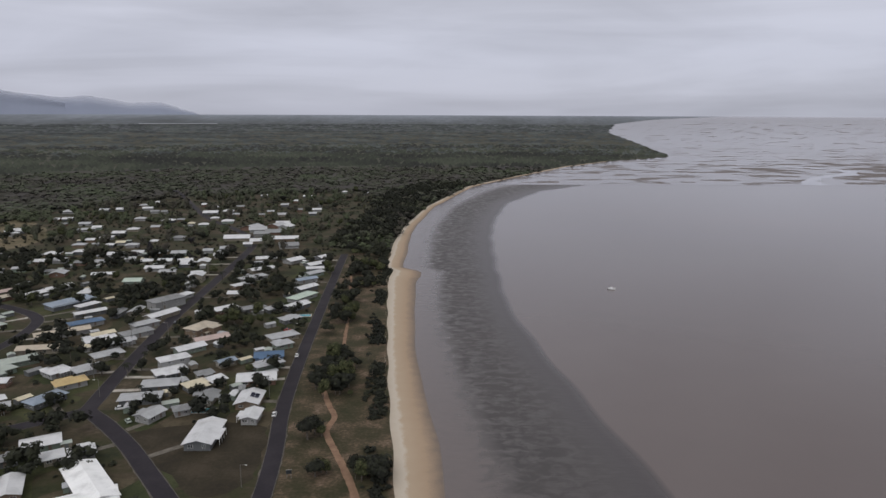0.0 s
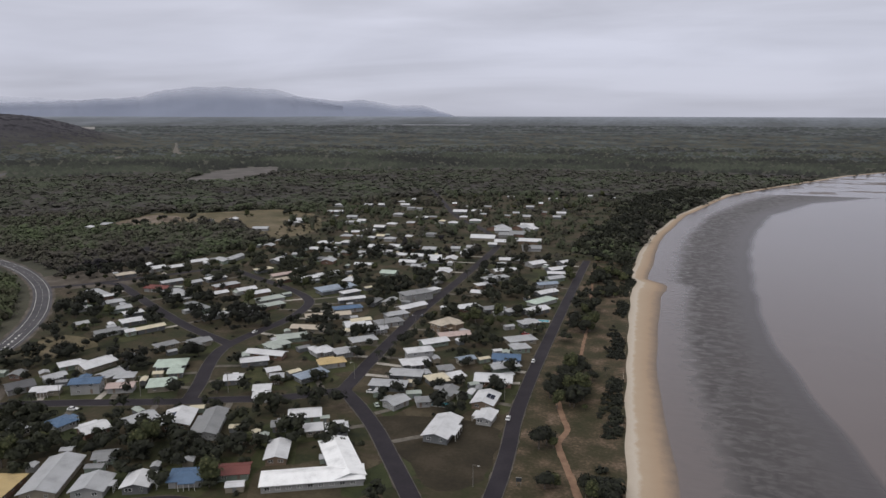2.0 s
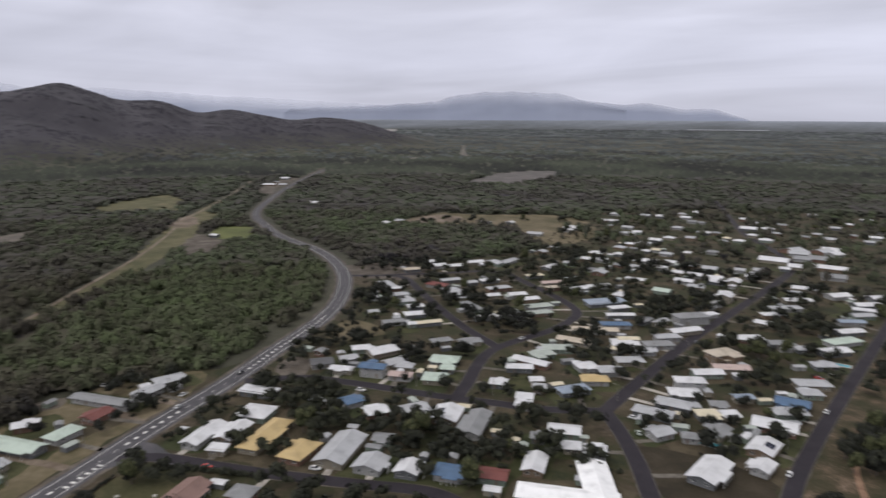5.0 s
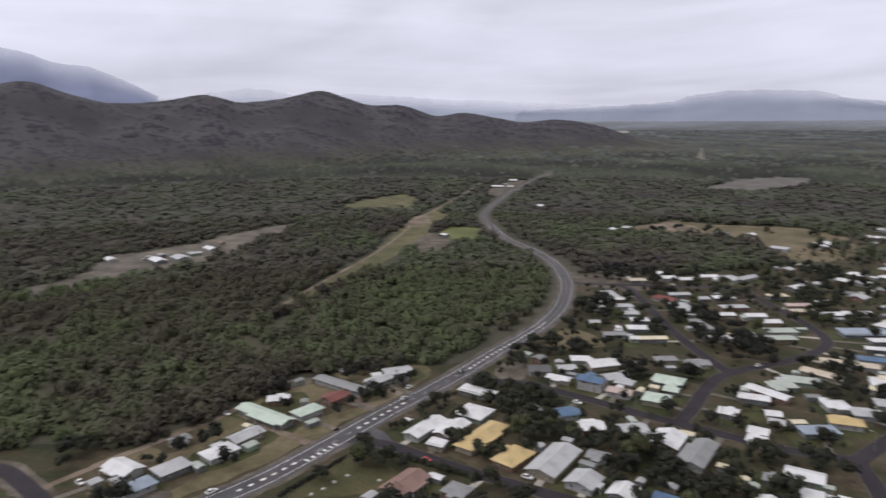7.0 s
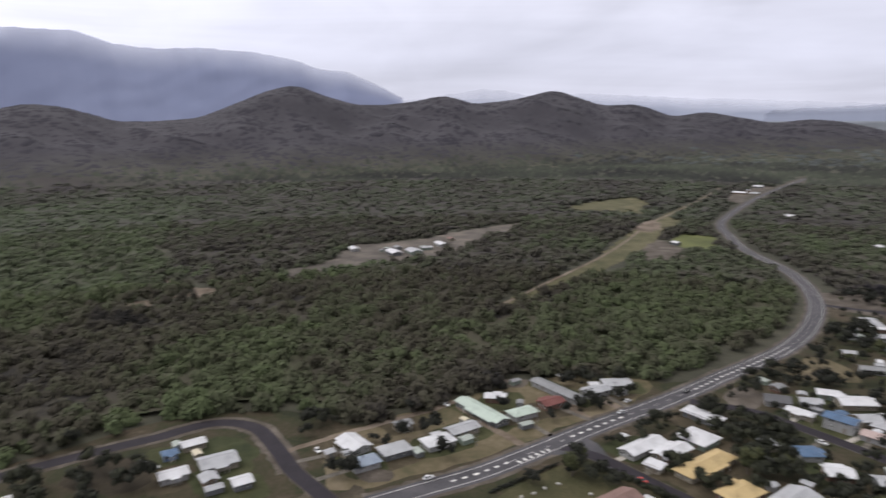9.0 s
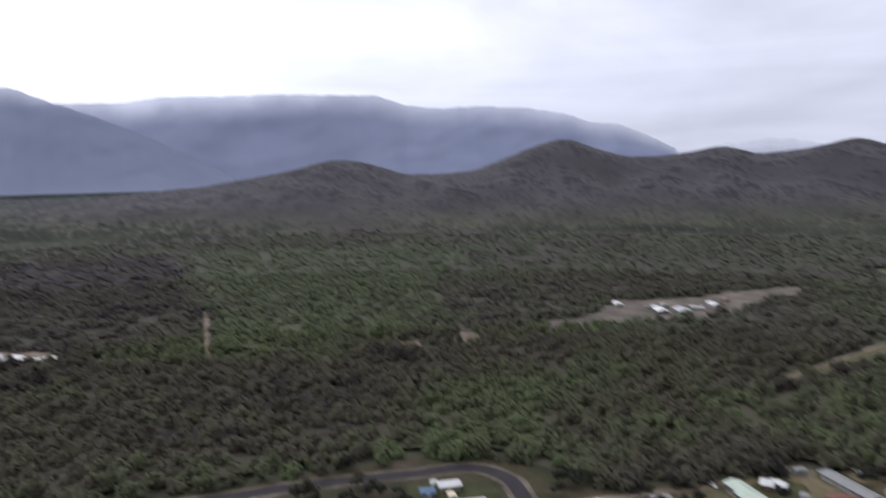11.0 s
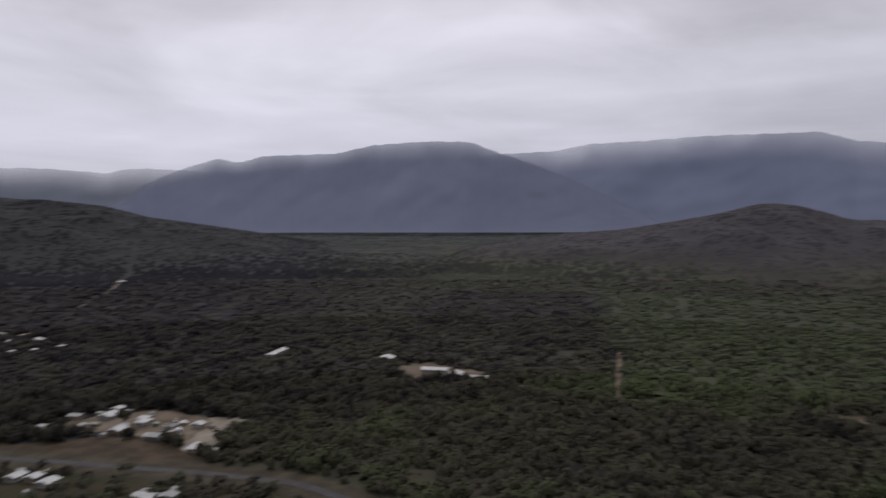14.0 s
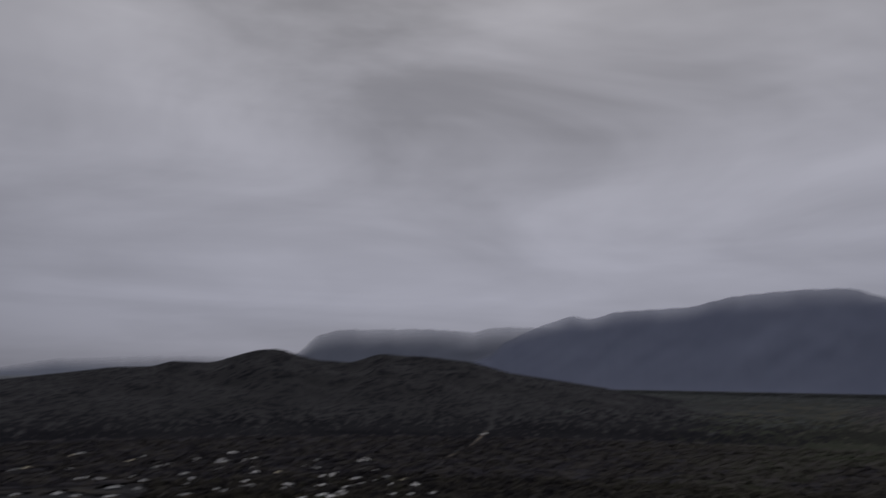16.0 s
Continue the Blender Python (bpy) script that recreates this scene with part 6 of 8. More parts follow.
def wing_part(cx, cy, L, W, ang, kind):
    m = pose(cx, cy, 0, 0, 0, ang)
    v, f = boxes((-L / 2, L / 2, -W / 2, W / 2, 0, 3.0 if kind == "hip" else 3.1))
    part("wall", mesh_from("wall", v, f, WALLS[0]), wing, "", m)
    v, f, _ = roof_mesh(kind, L, W, 3.0 if kind == "hip" else 3.1, 0.7)
    part("roof", mesh_from("roof", v, f, ROOFS["bright"]), wing, "white metal roof", m)
    for i in range(int(L / 3.5)):
        for s in (-1, 1):
            win = part("window", FRAME, wing, "", m @ pose(-L / 2 + 2 + i * 3.5, s * W / 2, 1.6, 0, 0, 0 if s > 0 else 180) @ Matrix.Diagonal((1.8, 1, 1.3, 1)))
            part("pane", PANE, win)


wing_part(-1.0, -5.2, 33.5, 9.2, 0, "hip")
wing_part(8.6, 5.6, 28.5, 10.0, 101, "gable")
HOUSES.append((-117.6, 187.2, 19, 12, radians(29)))


# ---- garden plots: each lot has its own grass ----
STRAW = mat("straw_grass", [(0.3, 0.036, 0.0294, 0.0168), (0.5, 0.054, 0.0434, 0.0252), (0.7, 0.0792, 0.063, 0.0406)], scale=0.1, fine=0.5, rough=0.95, bump=0.05, bump_scale=1.5)
PALE_GREEN = mat("mown_grass", [(0.3, 0.026, 0.03, 0.0105), (0.5, 0.04, 0.044, 0.0165), (0.7, 0.061, 0.06, 0.027)], scale=0.1, fine=0.5, rough=0.95, bump=0.05, bump_scale=1.5)
prand = random.Random(61)
LEVELS = []
PLOTS = {"green": (PALE_GREEN, [], []), "straw": (STRAW, [], []), "dark": (GREEN_LAWN, [], [])}
for k, (hx, hy, hl, hw, ha) in enumerate(HOUSES):
    if math.hypot(hx, hy) > 900 or not inside(TOWN, np.array(hx), np.array(hy)):
        continue
    _, pv, pf = PLOTS[prand.choice(["green", "green", "straw", "straw", "dark"])]
    u, w = hl + prand.uniform(3, 7), hw + prand.uniform(3, 8)
    ox, oy = prand.uniform(-3, 3), prand.uniform(-4, 4)
    # neighbouring plots lie at different levels
    taken = {lv for px, py, lv in LEVELS if math.hypot(px - hx, py - hy) < 50}
    level = next((i for i in range(7) if i not in taken), None)
    if level is None:
        continue
    LEVELS.append((hx, hy, level))
    b, z = len(pv), 0.038 + 0.0035 * level
    n = 20
    for i in range(n):
        a = 2 * math.pi * i / n
        # rounded rectangle with uneven edges
        q = 1.0 / max(abs(math.cos(a)), abs(math.sin(a)), 0.76) * prand.uniform(0.9, 1.06)
        px, py = ox + u * q * math.cos(a), oy + w * q * math.sin(a)
        pv.append((hx + px * math.cos(ha) - py * math.sin(ha), hy + px * math.sin(ha) + py * math.cos(ha), z))
    pf.append(tuple(range(b, b + n)))
for nm, (pm, pv, pf) in PLOTS.items():
    tagged(new("ground_gardens_" + nm, mesh_from("gardens", pv, pf, pm)), "patchy " + {"green": "mown green", "straw": "dry straw-coloured", "dark": "watered dark green"}[nm] + " grass of house gardens", "lawn", kind="structure")


# ---- garden sheds ----
SHED_DOOR = mesh_from("door", *boxes((-0.6, 0.6, -0.03, 0.04, 0, 1.9)), paint("shed_door", (0.16, 0.17, 0.17)))
srand = random.Random(23)
STREET_PTS = np.vstack([spline(p, 5.0) for p in ROADS])


def shed(x, y, ang, L, W, colour, words=" metal garden shed behind a house", group="garden sheds"):
    root = new("shed")
    root.matrix_world = pose(x, y, 0.03, 0, 0, ang)
    tagged(root, "small " + ROOF_WORDS[colour] + words, "shed", group)
    part("wall", mesh_from("wall", *boxes((-L / 2, L / 2, -W / 2, W / 2, 0, 2.2)), WALLS[srand.choice([0, 1, 2, 5])]), root)
    v, f, _ = roof_mesh("gable", L, W, 2.2, 0.25)
    part("roof", mesh_from("roof", v, f, ROOFS[colour]), root)
    part("door", SHED_DOOR, root, "", pose(0, -W / 2, 0, 0, 0, 180))
    HOUSES.append((x, y, L / 2, W / 2, radians(ang)))


for hx, hy, hl, hw, ha in list(HOUSES):
    if math.hypot(hx, hy) > 720 or srand.random() > 0.62:
        continue
    for _ in range(6):
        a = ha + srand.choice([0, 1.571, 3.142, 4.712]) + srand.uniform(-0.5, 0.5)
        d = srand.uniform(4.5, 8.5) + (hl if abs(math.cos(a - ha)) > 0.7 else hw)
        x, y = hx + d * math.cos(a), hy + d * math.sin(a)
        L, W = srand.uniform(3.0, 6.5), srand.uniform(2.6, 4.0)
        free = all(math.hypot(x - q[0], y - q[1]) > max(q[3] + 2.6, 0.5 * (q[2] + q[3]) + 1.8) for q in HOUSES)
        if free and ((STREET_PTS - (x, y)) ** 2).sum(1).min() > 110 and x < shore(y) - 40:
            shed(x, y, math.degrees(ha) + srand.choice([0, 90]), L, W, srand.choice(["white", "lightgrey", "lightgrey", "grey", "greygreen", "cream"]))
            break

for x, y, a, L, W, colour in ((-213, -425, 40, 7, 4, "white"), (-207, -433, 60, 6, 3.5, "white"), (-199, -431, 35, 8, 5, "grey"), (-197, -419, 50, 7, 4, "white"), (-174, -453, 30, 11, 7, "lightgrey"), (-181, -484, 30, 10, 7, "white"), (-192, -460, 45, 9, 5, "white"), (-180, -423, 60, 6, 4, "white"), (-192, -384, 35, 8, 4, "white")):
    shed(x, y, a, L, W, colour, " metal shed in a works yard", "sheds of the yard")

# ---- driveways from the streets to the houses ----
DRIVES = []
for hx, hy, hl, hw, ha in list(HOUSES):
    if hl < 3.4 or math.hypot(hx, hy) > 640 or srand.random() > 0.42:
        continue
    k = ((STREET_PTS - (hx, hy)) ** 2).sum(1).argmin()
    tx, ty = STREET_PTS[k]
    d = math.hypot(tx - hx, ty - hy)
    if not 10 < d < 30:
        continue
    ux, uy = (tx - hx) / d, (ty - hy) / d
    s0, s1, w = hw * 0.9, d - 3.6, 1.4
    o = srand.uniform(-3, 3)
    bx, by = hx - uy * o, hy + ux * o
    v = [(bx + ux * a - uy * b, by + uy * a + ux * b, z) for z in (0.02, 0.07 + 0.004 * (len(DRIVES) % 6)) for a, b in ((s0, -w), (s1, -w), (s1, w), (s0, w))]
    DRIVES.append((bx, by))
    f = [(4, 5, 6, 7), (0, 1, 5, 4), (1, 2, 6, 5), (2, 3, 7, 6), (3, 0, 4, 7)]
    tagged(new("pavement_driveway", mesh_from("driveway", v, f, CONCRETE if srand.random() < 0.3 else DRIVE)), "pale concrete driveway leading to a house", "driveway", kind="structure")

# ---- parked cars ----
TYRE = paint("tyre_rubber", (0.02, 0.02, 0.02), rough=0.9)
RIM = paint("wheel_rim", (0.35, 0.35, 0.36), rough=0.35, metal=0.8)


def ring(r0, r1, w, k=14):
    v, f = [], []
    for i in range(k):
        a = 2 * math.pi * i / k
        for r, yy in ((r1, -w), (r1, w), (r0, w), (r0, -w)):
            v.append((r * math.cos(a), yy, r * math.sin(a)))
    for i in range(k):
        j = (i + 1) % k
        for q in range(4):
            p = (q + 1) % 4
            f.append((4 * i + q, 4 * j + q, 4 * j + p, 4 * i + p))
    return v, f


TYRE_ME = mesh_from("tyre", *ring(0.2, 0.33, 0.11), TYRE)
RIM_ME = mesh_from("rim", *ring(0.02, 0.205, 0.08), RIM)
LAMP_ME = mesh_from("headlight", *boxes((-0.02, 0.02, -0.16, 0.16, -0.07, 0.07)), paint("lamp_glass", (0.7, 0.7, 0.68), rough=0.1))


def car(x, y, ang, paint_name, rgb):
    root = new("car")
    root.matrix_world = pose(x, y, 0.1, 0, 0, ang)
    tagged(root, paint_name + " car parked beside the road or houses", "car", "parked cars")
    body, glass = [], []
    # outline from tail to nose: position, sill, waist, half width
    secs = [(-2.15, 0.42, 0.72, 0.72), (-2.05, 0.3, 0.92, 0.82), (-1.2, 0.25, 0.97, 0.87), (0.0, 0.24, 0.95, 0.88), (0.9, 0.25, 0.92, 0.87), (1.8, 0.28, 0.78, 0.82), (2.15, 0.36, 0.62, 0.66)]
    for px, z0, z1, w in secs:
        body += [(px, -w, z0), (px, -w * 1.02, (z0 + z1) / 2), (px, -w * 0.94, z1), (px, w * 0.94, z1), (px, w * 1.02, (z0 + z1) / 2), (px, w, z0)]
    f = [(6 * i + q, 6 * i + 6 + q, 6 * i + 6 + (q + 1) % 6, 6 * i + (q + 1) % 6) for i in range(len(secs) - 1) for q in range(6)] + [(0, 1, 2, 3, 4, 5), tuple(reversed(range(36, 42)))]
    pm = paint("car_" + paint_name.replace(" ", "_"), rgb, rough=0.25, dirt=0.92, spec=0.6)
    part("body", mesh_from("body", body, f, pm, smooth=False), root)
    for px, z0, z1, w in ((-1.75, 0.93, 0.95, 0.76), (-1.25, 0.93, 1.4, 0.64), (0.25, 0.93, 1.42, 0.64), (1.05, 0.9, 0.92, 0.74)):
        glass += [(px, -w - (0.1 if z1 > 1.2 else 0), z0), (px, -w, z1), (px, w, z1), (px, w + (0.1 if z1 > 1.2 else 0), z0)]
    f = [(4 * i + q, 4 * i + 4 + q, 4 * i + 4 + (q + 1) % 4, 4 * i + (q + 1) % 4) for i in range(3) for q in range(4)]
    part("window", mesh_from("window", glass, f, GLASS), root, "dark car windows")
    part("roof", mesh_from("roof", *boxes((-1.2, 0.22, -0.63, 0.63, 1.405, 1.445)), pm), root)
    for px in (-1.35, 1.35):
        for py in (-0.78, 0.78):
            tyre = part("wheel", TYRE_ME, root, "", pose(px, py, 0.33))
            part("rim", RIM_ME, tyre)
    for py in (-0.5, 0.5):
        part("headlight", LAMP_ME, root, "", pose(2.13, py, 0.56))
    return root


for x, y, ang, nm, rgb in ((-67.6, 261, 95, "white", (0.7, 0.7, 0.7)), (-72.8, 329.8, 95, "white", (0.7, 0.7, 0.7)), (-285.4, 138.5, 115, "silver", (0.45, 0.46, 0.47)),
                           (-244, 42.4, 110, "white", (0.7, 0.7, 0.7)), (-274.3, 1.3, 20, "white", (0.7, 0.7, 0.7)), (-296.9, 146.8, 115, "white", (0.7, 0.7, 0.7)),
                           (-241.2, 206.4, 27, "white", (0.7, 0.7, 0.7)), (-265.2, 198, 27, "silver", (0.45, 0.46, 0.47)), (-123.6, 254.4, 130, "pale green", (0.4, 0.45, 0.4)),
                           (-276, -64.8, 60, "white", (0.7, 0.7, 0.7)), (-272.4, -61.2, 70, "silver", (0.45, 0.46, 0.47)), (-256.8, 163.2, 30, "dark blue", (0.03, 0.05, 0.12)),
                           (-196.8, 146.4, 33, "white", (0.7, 0.7, 0.7)), (-302.4, 180, 115, "dark grey", (0.05, 0.05, 0.055)), (-334.8, 126, 25, "white", (0.7, 0.7, 0.7)),
                           (-330, 110.4, 25, "silver", (0.45, 0.46, 0.47)), (-324, 112.8, 25, "white", (0.7, 0.7, 0.7)), (-318, 116.4, 25, "dark blue", (0.03, 0.05, 0.12)),
                           (-309.6, 61.2, 25, "white", (0.7, 0.7, 0.7)), (-86.4, 370.8, 5, "red", (0.35, 0.03, 0.02)), (-226.8, 120, 31, "red", (0.2, 0.03, 0.02)),
                           (-231.6, 321.6, 92, "white", (0.7, 0.7, 0.7)), (-180, 414, 95, "silver", (0.45, 0.46, 0.47)), (-175.2, 422.4, 95, "white", (0.7, 0.7, 0.7)),
                           (-154.2, 384, 94, "dark grey", (0.05, 0.05, 0.055)), (-81.6, 279.6, 5, "silver", (0.45, 0.46, 0.47)), (-132, 266.4, 20, "white", (0.7, 0.7, 0.7)),
                           (-182.4, -427.2, 40, "white", (0.7, 0.7, 0.7)), (-193.2, -430.8, 40, "silver", (0.45, 0.46, 0.47)), (-205.2, -435.6, 70, "dark blue", (0.03, 0.05, 0.12)), (-199.2, -420, 20, "white", (0.7, 0.7, 0.7)), (-188.4, -412.8, 60, "white", (0.7, 0.7, 0.7)), (-214.8, -427.2, 50, "white", (0.7, 0.7, 0.7)), (-186, -421.2, 120, "silver", (0.45, 0.46, 0.47)), (-196.8, -424.8, 130, "dark grey", (0.05, 0.05, 0.055)), (-201.6, -429.6, 125, "white", (0.7, 0.7, 0.7)), (-192, -417.6, 30, "red", (0.2, 0.03, 0.02)), (-195.6, -412.8, 40, "white", (0.7, 0.7, 0.7)), (-207.6, -445.2, 60, "white", (0.7, 0.7, 0.7)), (-199.2, -439.2, 10, "silver", (0.45, 0.46, 0.47)), (-211.2, -436.8, 80, "white", (0.7, 0.7, 0.7))):
    car(x, y, ang, nm, rgb)

# ---- swimming pools ----
POOL = paint("pool_water", (0.06, 0.30, 0.36), rough=0.08, spec=0.5)
for x, y, ang, L, W in ((-97.7, 265.2, 5, 9.0, 4.2), (-82.8, 400.8, 5, 7.0, 4.0), (-284, -58, 30, 5.0, 4.2)):
    root = new("swimming_pool")
    root.matrix_world = pose(x, y, 0.03, 0, 0, ang)
    tagged(root, "turquoise garden swimming pool with a pale rim", "pool", "garden pools")
    part("rim", mesh_from("rim", *boxes((-L / 2 - 0.6, L / 2 + 0.6, -W / 2 - 0.6, -W / 2, 0, 0.14), (-L / 2 - 0.6, L / 2 + 0.6, W / 2, W / 2 + 0.6, 0, 0.14), (-L / 2 - 0.6, -L / 2, -W / 2, W / 2, 0, 0.14), (L / 2, L / 2 + 0.6, -W / 2, W / 2, 0, 0.14)), CONCRETE), root, "pale concrete pool rim")
    part("water", mesh_from("pool_water", *boxes((-L / 2, L / 2, -W / 2, W / 2, 0.0, 0.08)), POOL), root)
    HOUSES.append((x, y, L / 2 + 1, W / 2 + 1, radians(ang)))

# ---- street lamps and power poles ----
POLE_M = mat("weathered_pole", [(0.3, 0.13, 0.12, 0.11), (0.7, 0.24, 0.23, 0.21)], scale=1.0, rough=0.8)


def tube(r0, r1, h, k=10):
    v = [(r * math.cos(2 * math.pi * i / k), r * math.sin(2 * math.pi * i / k), z) for r, z in ((r0, 0), (r1, h)) for i in range(k)]
    return v, [(i, (i + 1) % k, k + (i + 1) % k, k + i) for i in range(k)] + [tuple(range(k, 2 * k))]


lamp = new("street_lamp")
tagged(lamp, "tall grey street lamp with a short arm", "street lamp", "street lamps")
part("pole", mesh_from("pole", *tube(0.11, 0.06, 8.0), POLE_M), lamp)
part("arm", mesh_from("arm", *boxes((0, 1.8, -0.04, 0.04, 7.9, 7.98)), POLE_M), lamp)
part("lamp_head", mesh_from("lamp_head", *boxes((1.5, 2.2, -0.13, 0.13, 7.82, 7.95)), WHITE_TRIM), lamp)
lamp.matrix_world = pose(-65.3, 206.4, 0.03)
for x, y, a in ((-73.8, 278.4, 0), (-80.4, 360, 0), (-87.6, 456, 0), (-146.4, 278.4, 180), (-148.8, 360, 180)):
    copy_thing(lamp, pose(x, y, 0.03, 0, 0, a))
pole = new("power_pole")
tagged(pole, "wooden power pole with a cross arm", "power pole", "power poles")
part("pole", mesh_from("pole", *tube(0.16, 0.11, 9.5), POLE_M), pole)
part("cross_arm", mesh_from("cross_arm", *boxes((-1.1, 1.1, -0.06, 0.06, 8.9, 9.05)), POLE_M), pole)
for q in (-0.95, -0.35, 0.35, 0.95):
    part("insulator", mesh_from("insulator", *tube(0.05, 0.04, 0.2, 6), WHITE_TRIM), pole, "", pose(q, 0, 9.05))
pole.matrix_world = pose(-159.6, 300, 0.03, 0, 0, 4)
for x, y, a in ((-163.2, 348, 4), (-166.8, 398.4, 4), (-171.6, 451.2, 4), (-175.2, 504, 4), (-192, 244.8, 30), (-225.6, 228, 25), (-256.8, 213.6, 27), (-278.4, 96, 22), (-266.4, 66, 22), (-300, 141.6, 27)):
    copy_thing(pole, pose(x, y, 0.03, 0, 0, a))


# ---- notice board in the park ----
board = new("notice_board")
tagged(board, "dark notice board on two posts in the park", "notice board")
board.matrix_world = pose(-51.1, 212.3, 0.05, 0, 0, 10)
for q in (-0.7, 0.7):
    part("post", mesh_from("post", *boxes((q - 0.06, q + 0.06, -0.06, 0.06, 0, 3.0)), POLE_M), board)
part("panel", mesh_from("panel", *boxes((-0.9, 0.9, -0.1, -0.06, 1.5, 2.9)), paint("board_paint", (0.03, 0.035, 0.04))), board)
part("cap", mesh_from("cap", *boxes((-1.0, 1.0, -0.25, 0.15, 3.0, 3.06)), POLE_M), board)

# ---- trees ----
def leaf_cloud(rng, n, size, rx, rz, zc, lumps, up=0.45, wild=0.3):
    """Leaf clumps as tilted triangles, spread over a crown of several lumps, with the rounded shading of the lump."""
    cen = rng.randn(lumps, 3).clip(-1.5, 1.5) * (0.38 * rx, 0.38 * rx, 0.26 * rz) * (1.0 if lumps > 1 else 0.2)
    cen[:, 2] += zc
    rad = rng.uniform(0.45, 0.78, lumps) if lumps > 1 else np.array([0.92])
    pick = rng.randint(0, lumps, n)
    d = rng.randn(n, 3)
    d /= np.linalg.norm(d, axis=1)[:, None]
    d[:, 2] = np.where(d[:, 2] < -0.35, -d[:, 2], d[:, 2])
    p = cen[pick] + d * np.array((rx, rx, rz)) * (rad[pick] * rng.uniform(0.78, 1.08, n))[:, None]
    nv = d + (0, 0, up) + wild * rng.randn(n, 3)
    nv /= np.linalg.norm(nv, axis=1)[:, None]
    a = np.cross(nv, rng.randn(n, 3))
    a /= np.linalg.norm(a, axis=1)[:, None]
    b = np.cross(nv, a)
    s = size * rng.uniform(0.6, 1.35, n)[:, None]
    v = np.stack([p + a * s, p - a * s * 0.5 + b * s * 0.87, p - a * s * 0.5 - b * s * 0.87], 1).reshape(-1, 3)
    return v, np.repeat(d + (0, 0, up) + 0.35 * wild * rng.randn(n, 3), 3, axis=0), cen, rad


ICO_V, ICO_F = None, None
bm = bmesh.new()
bmesh.ops.create_icosphere(bm, subdivisions=1, radius=1.0)
ICO_V = np.array([q.co[:] for q in bm.verts])
ICO_F = np.array([[w.index for w in q.verts] for q in bm.faces])
bm.free()


OCT_V = np.array([(1, 0, 0), (0, 1, 0), (-1, 0, 0), (0, -1, 0), (0, 0, 1), (0, 0, -1)], float)
OCT_F = np.array([(0, 1, 4), (1, 2, 4), (2, 3, 4), (3, 0, 4), (1, 0, 5), (2, 1, 5), (3, 2, 5), (0, 3, 5)])


def cores(rng, cen, rad, rx, rz, coarse=False, up=0.45):
    """Inner bodies of the crown's lumps, so that no light shines straight through."""
    vs, fs, ns = [], [], []
    bv, bf = (OCT_V, OCT_F) if coarse else (ICO_V, ICO_F)
    for c, r in zip(cen, rad):
        vs.append(c + bv * np.array((rx, rx, rz)) * r * 0.84 * rng.uniform(0.8, 1.1, (len(bv), 1)))
        fs.append(bf + len(bv) * len(fs))
        ns.append(bv + (0, 0, up))
    return np.vstack(vs), np.vstack(fs), np.vstack(ns)


def unit(n):
    return n / np.maximum(np.linalg.norm(n, axis=1), 1e-6)[:, None]


def crown_arrays(seed, n, size, rx, rz, zc, lumps, up=0.45, wild=0.3, coarse=False):
    """Vertices, triangles, tint and shading normals of one crown."""
    rng = np.random.RandomState(seed)
    v, nv, cen, rad = leaf_cloud(rng, n, size, rx, rz, zc, lumps, up, wild)
    cv, cf, cn = cores(rng, cen, rad, rx, rz, coarse, up)
    # cores get a low fixed tint, which paints the crown's inner shade
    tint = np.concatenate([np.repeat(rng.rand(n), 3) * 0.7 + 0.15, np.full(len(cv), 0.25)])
    return np.vstack([v, cv]), np.vstack([np.arange(3 * n).reshape(-1, 3), cf + 3 * n]), tint, unit(np.vstack([nv, cn]))


def crown_mesh(name, seed, n, size, rx, rz, zc, lumps, material):
    v, f, t, nv = crown_arrays(seed, n, size, rx, rz, zc, lumps, 0.35, 0.4)
    return big_mesh(name, v, f, material, tint=t, normals=nv)


def trunk_mesh(seed, h, r):
    rng = random.Random(seed)
    v, f = [], []

    def limb(p, q, r0, r1):
        b, k = len(v), 7
        dd = (Vector(q) - Vector(p)).normalized()
        u = dd.orthogonal().normalized()
        w = dd.cross(u)
        for c0, rr in ((p, r0), (((p[0] + q[0]) / 2 + rng.uniform(-0.1, 0.1), (p[1] + q[1]) / 2 + rng.uniform(-0.1, 0.1), (p[2] + q[2]) / 2), (r0 + r1) / 2), (q, r1)):
            for i in range(k):
                a = 2 * math.pi * i / k
                v.append(tuple(Vector(c0) + u * rr * math.cos(a) + w * rr * math.sin(a)))
        for s in range(2):
            for i in range(k):
                j = (i + 1) % k
                f.append((b + s * k + i, b + s * k + j, b + (s + 1) * k + j, b + (s + 1) * k + i))

    limb((0, 0, -0.1), (0.1, 0.1, h * 0.5), r, r * 0.65)
    for i in range(4):
        a = i * 1.57 + rng.uniform(-0.4, 0.4)
        limb((0.1, 0.1, h * 0.45), (math.cos(a) * h * 0.28, math.sin(a) * h * 0.28, h * rng.uniform(0.7, 0.85)), r * 0.5, r * 0.15)
    return mesh_from("trunk", v, f, BARK, smooth=True)


TREES = []
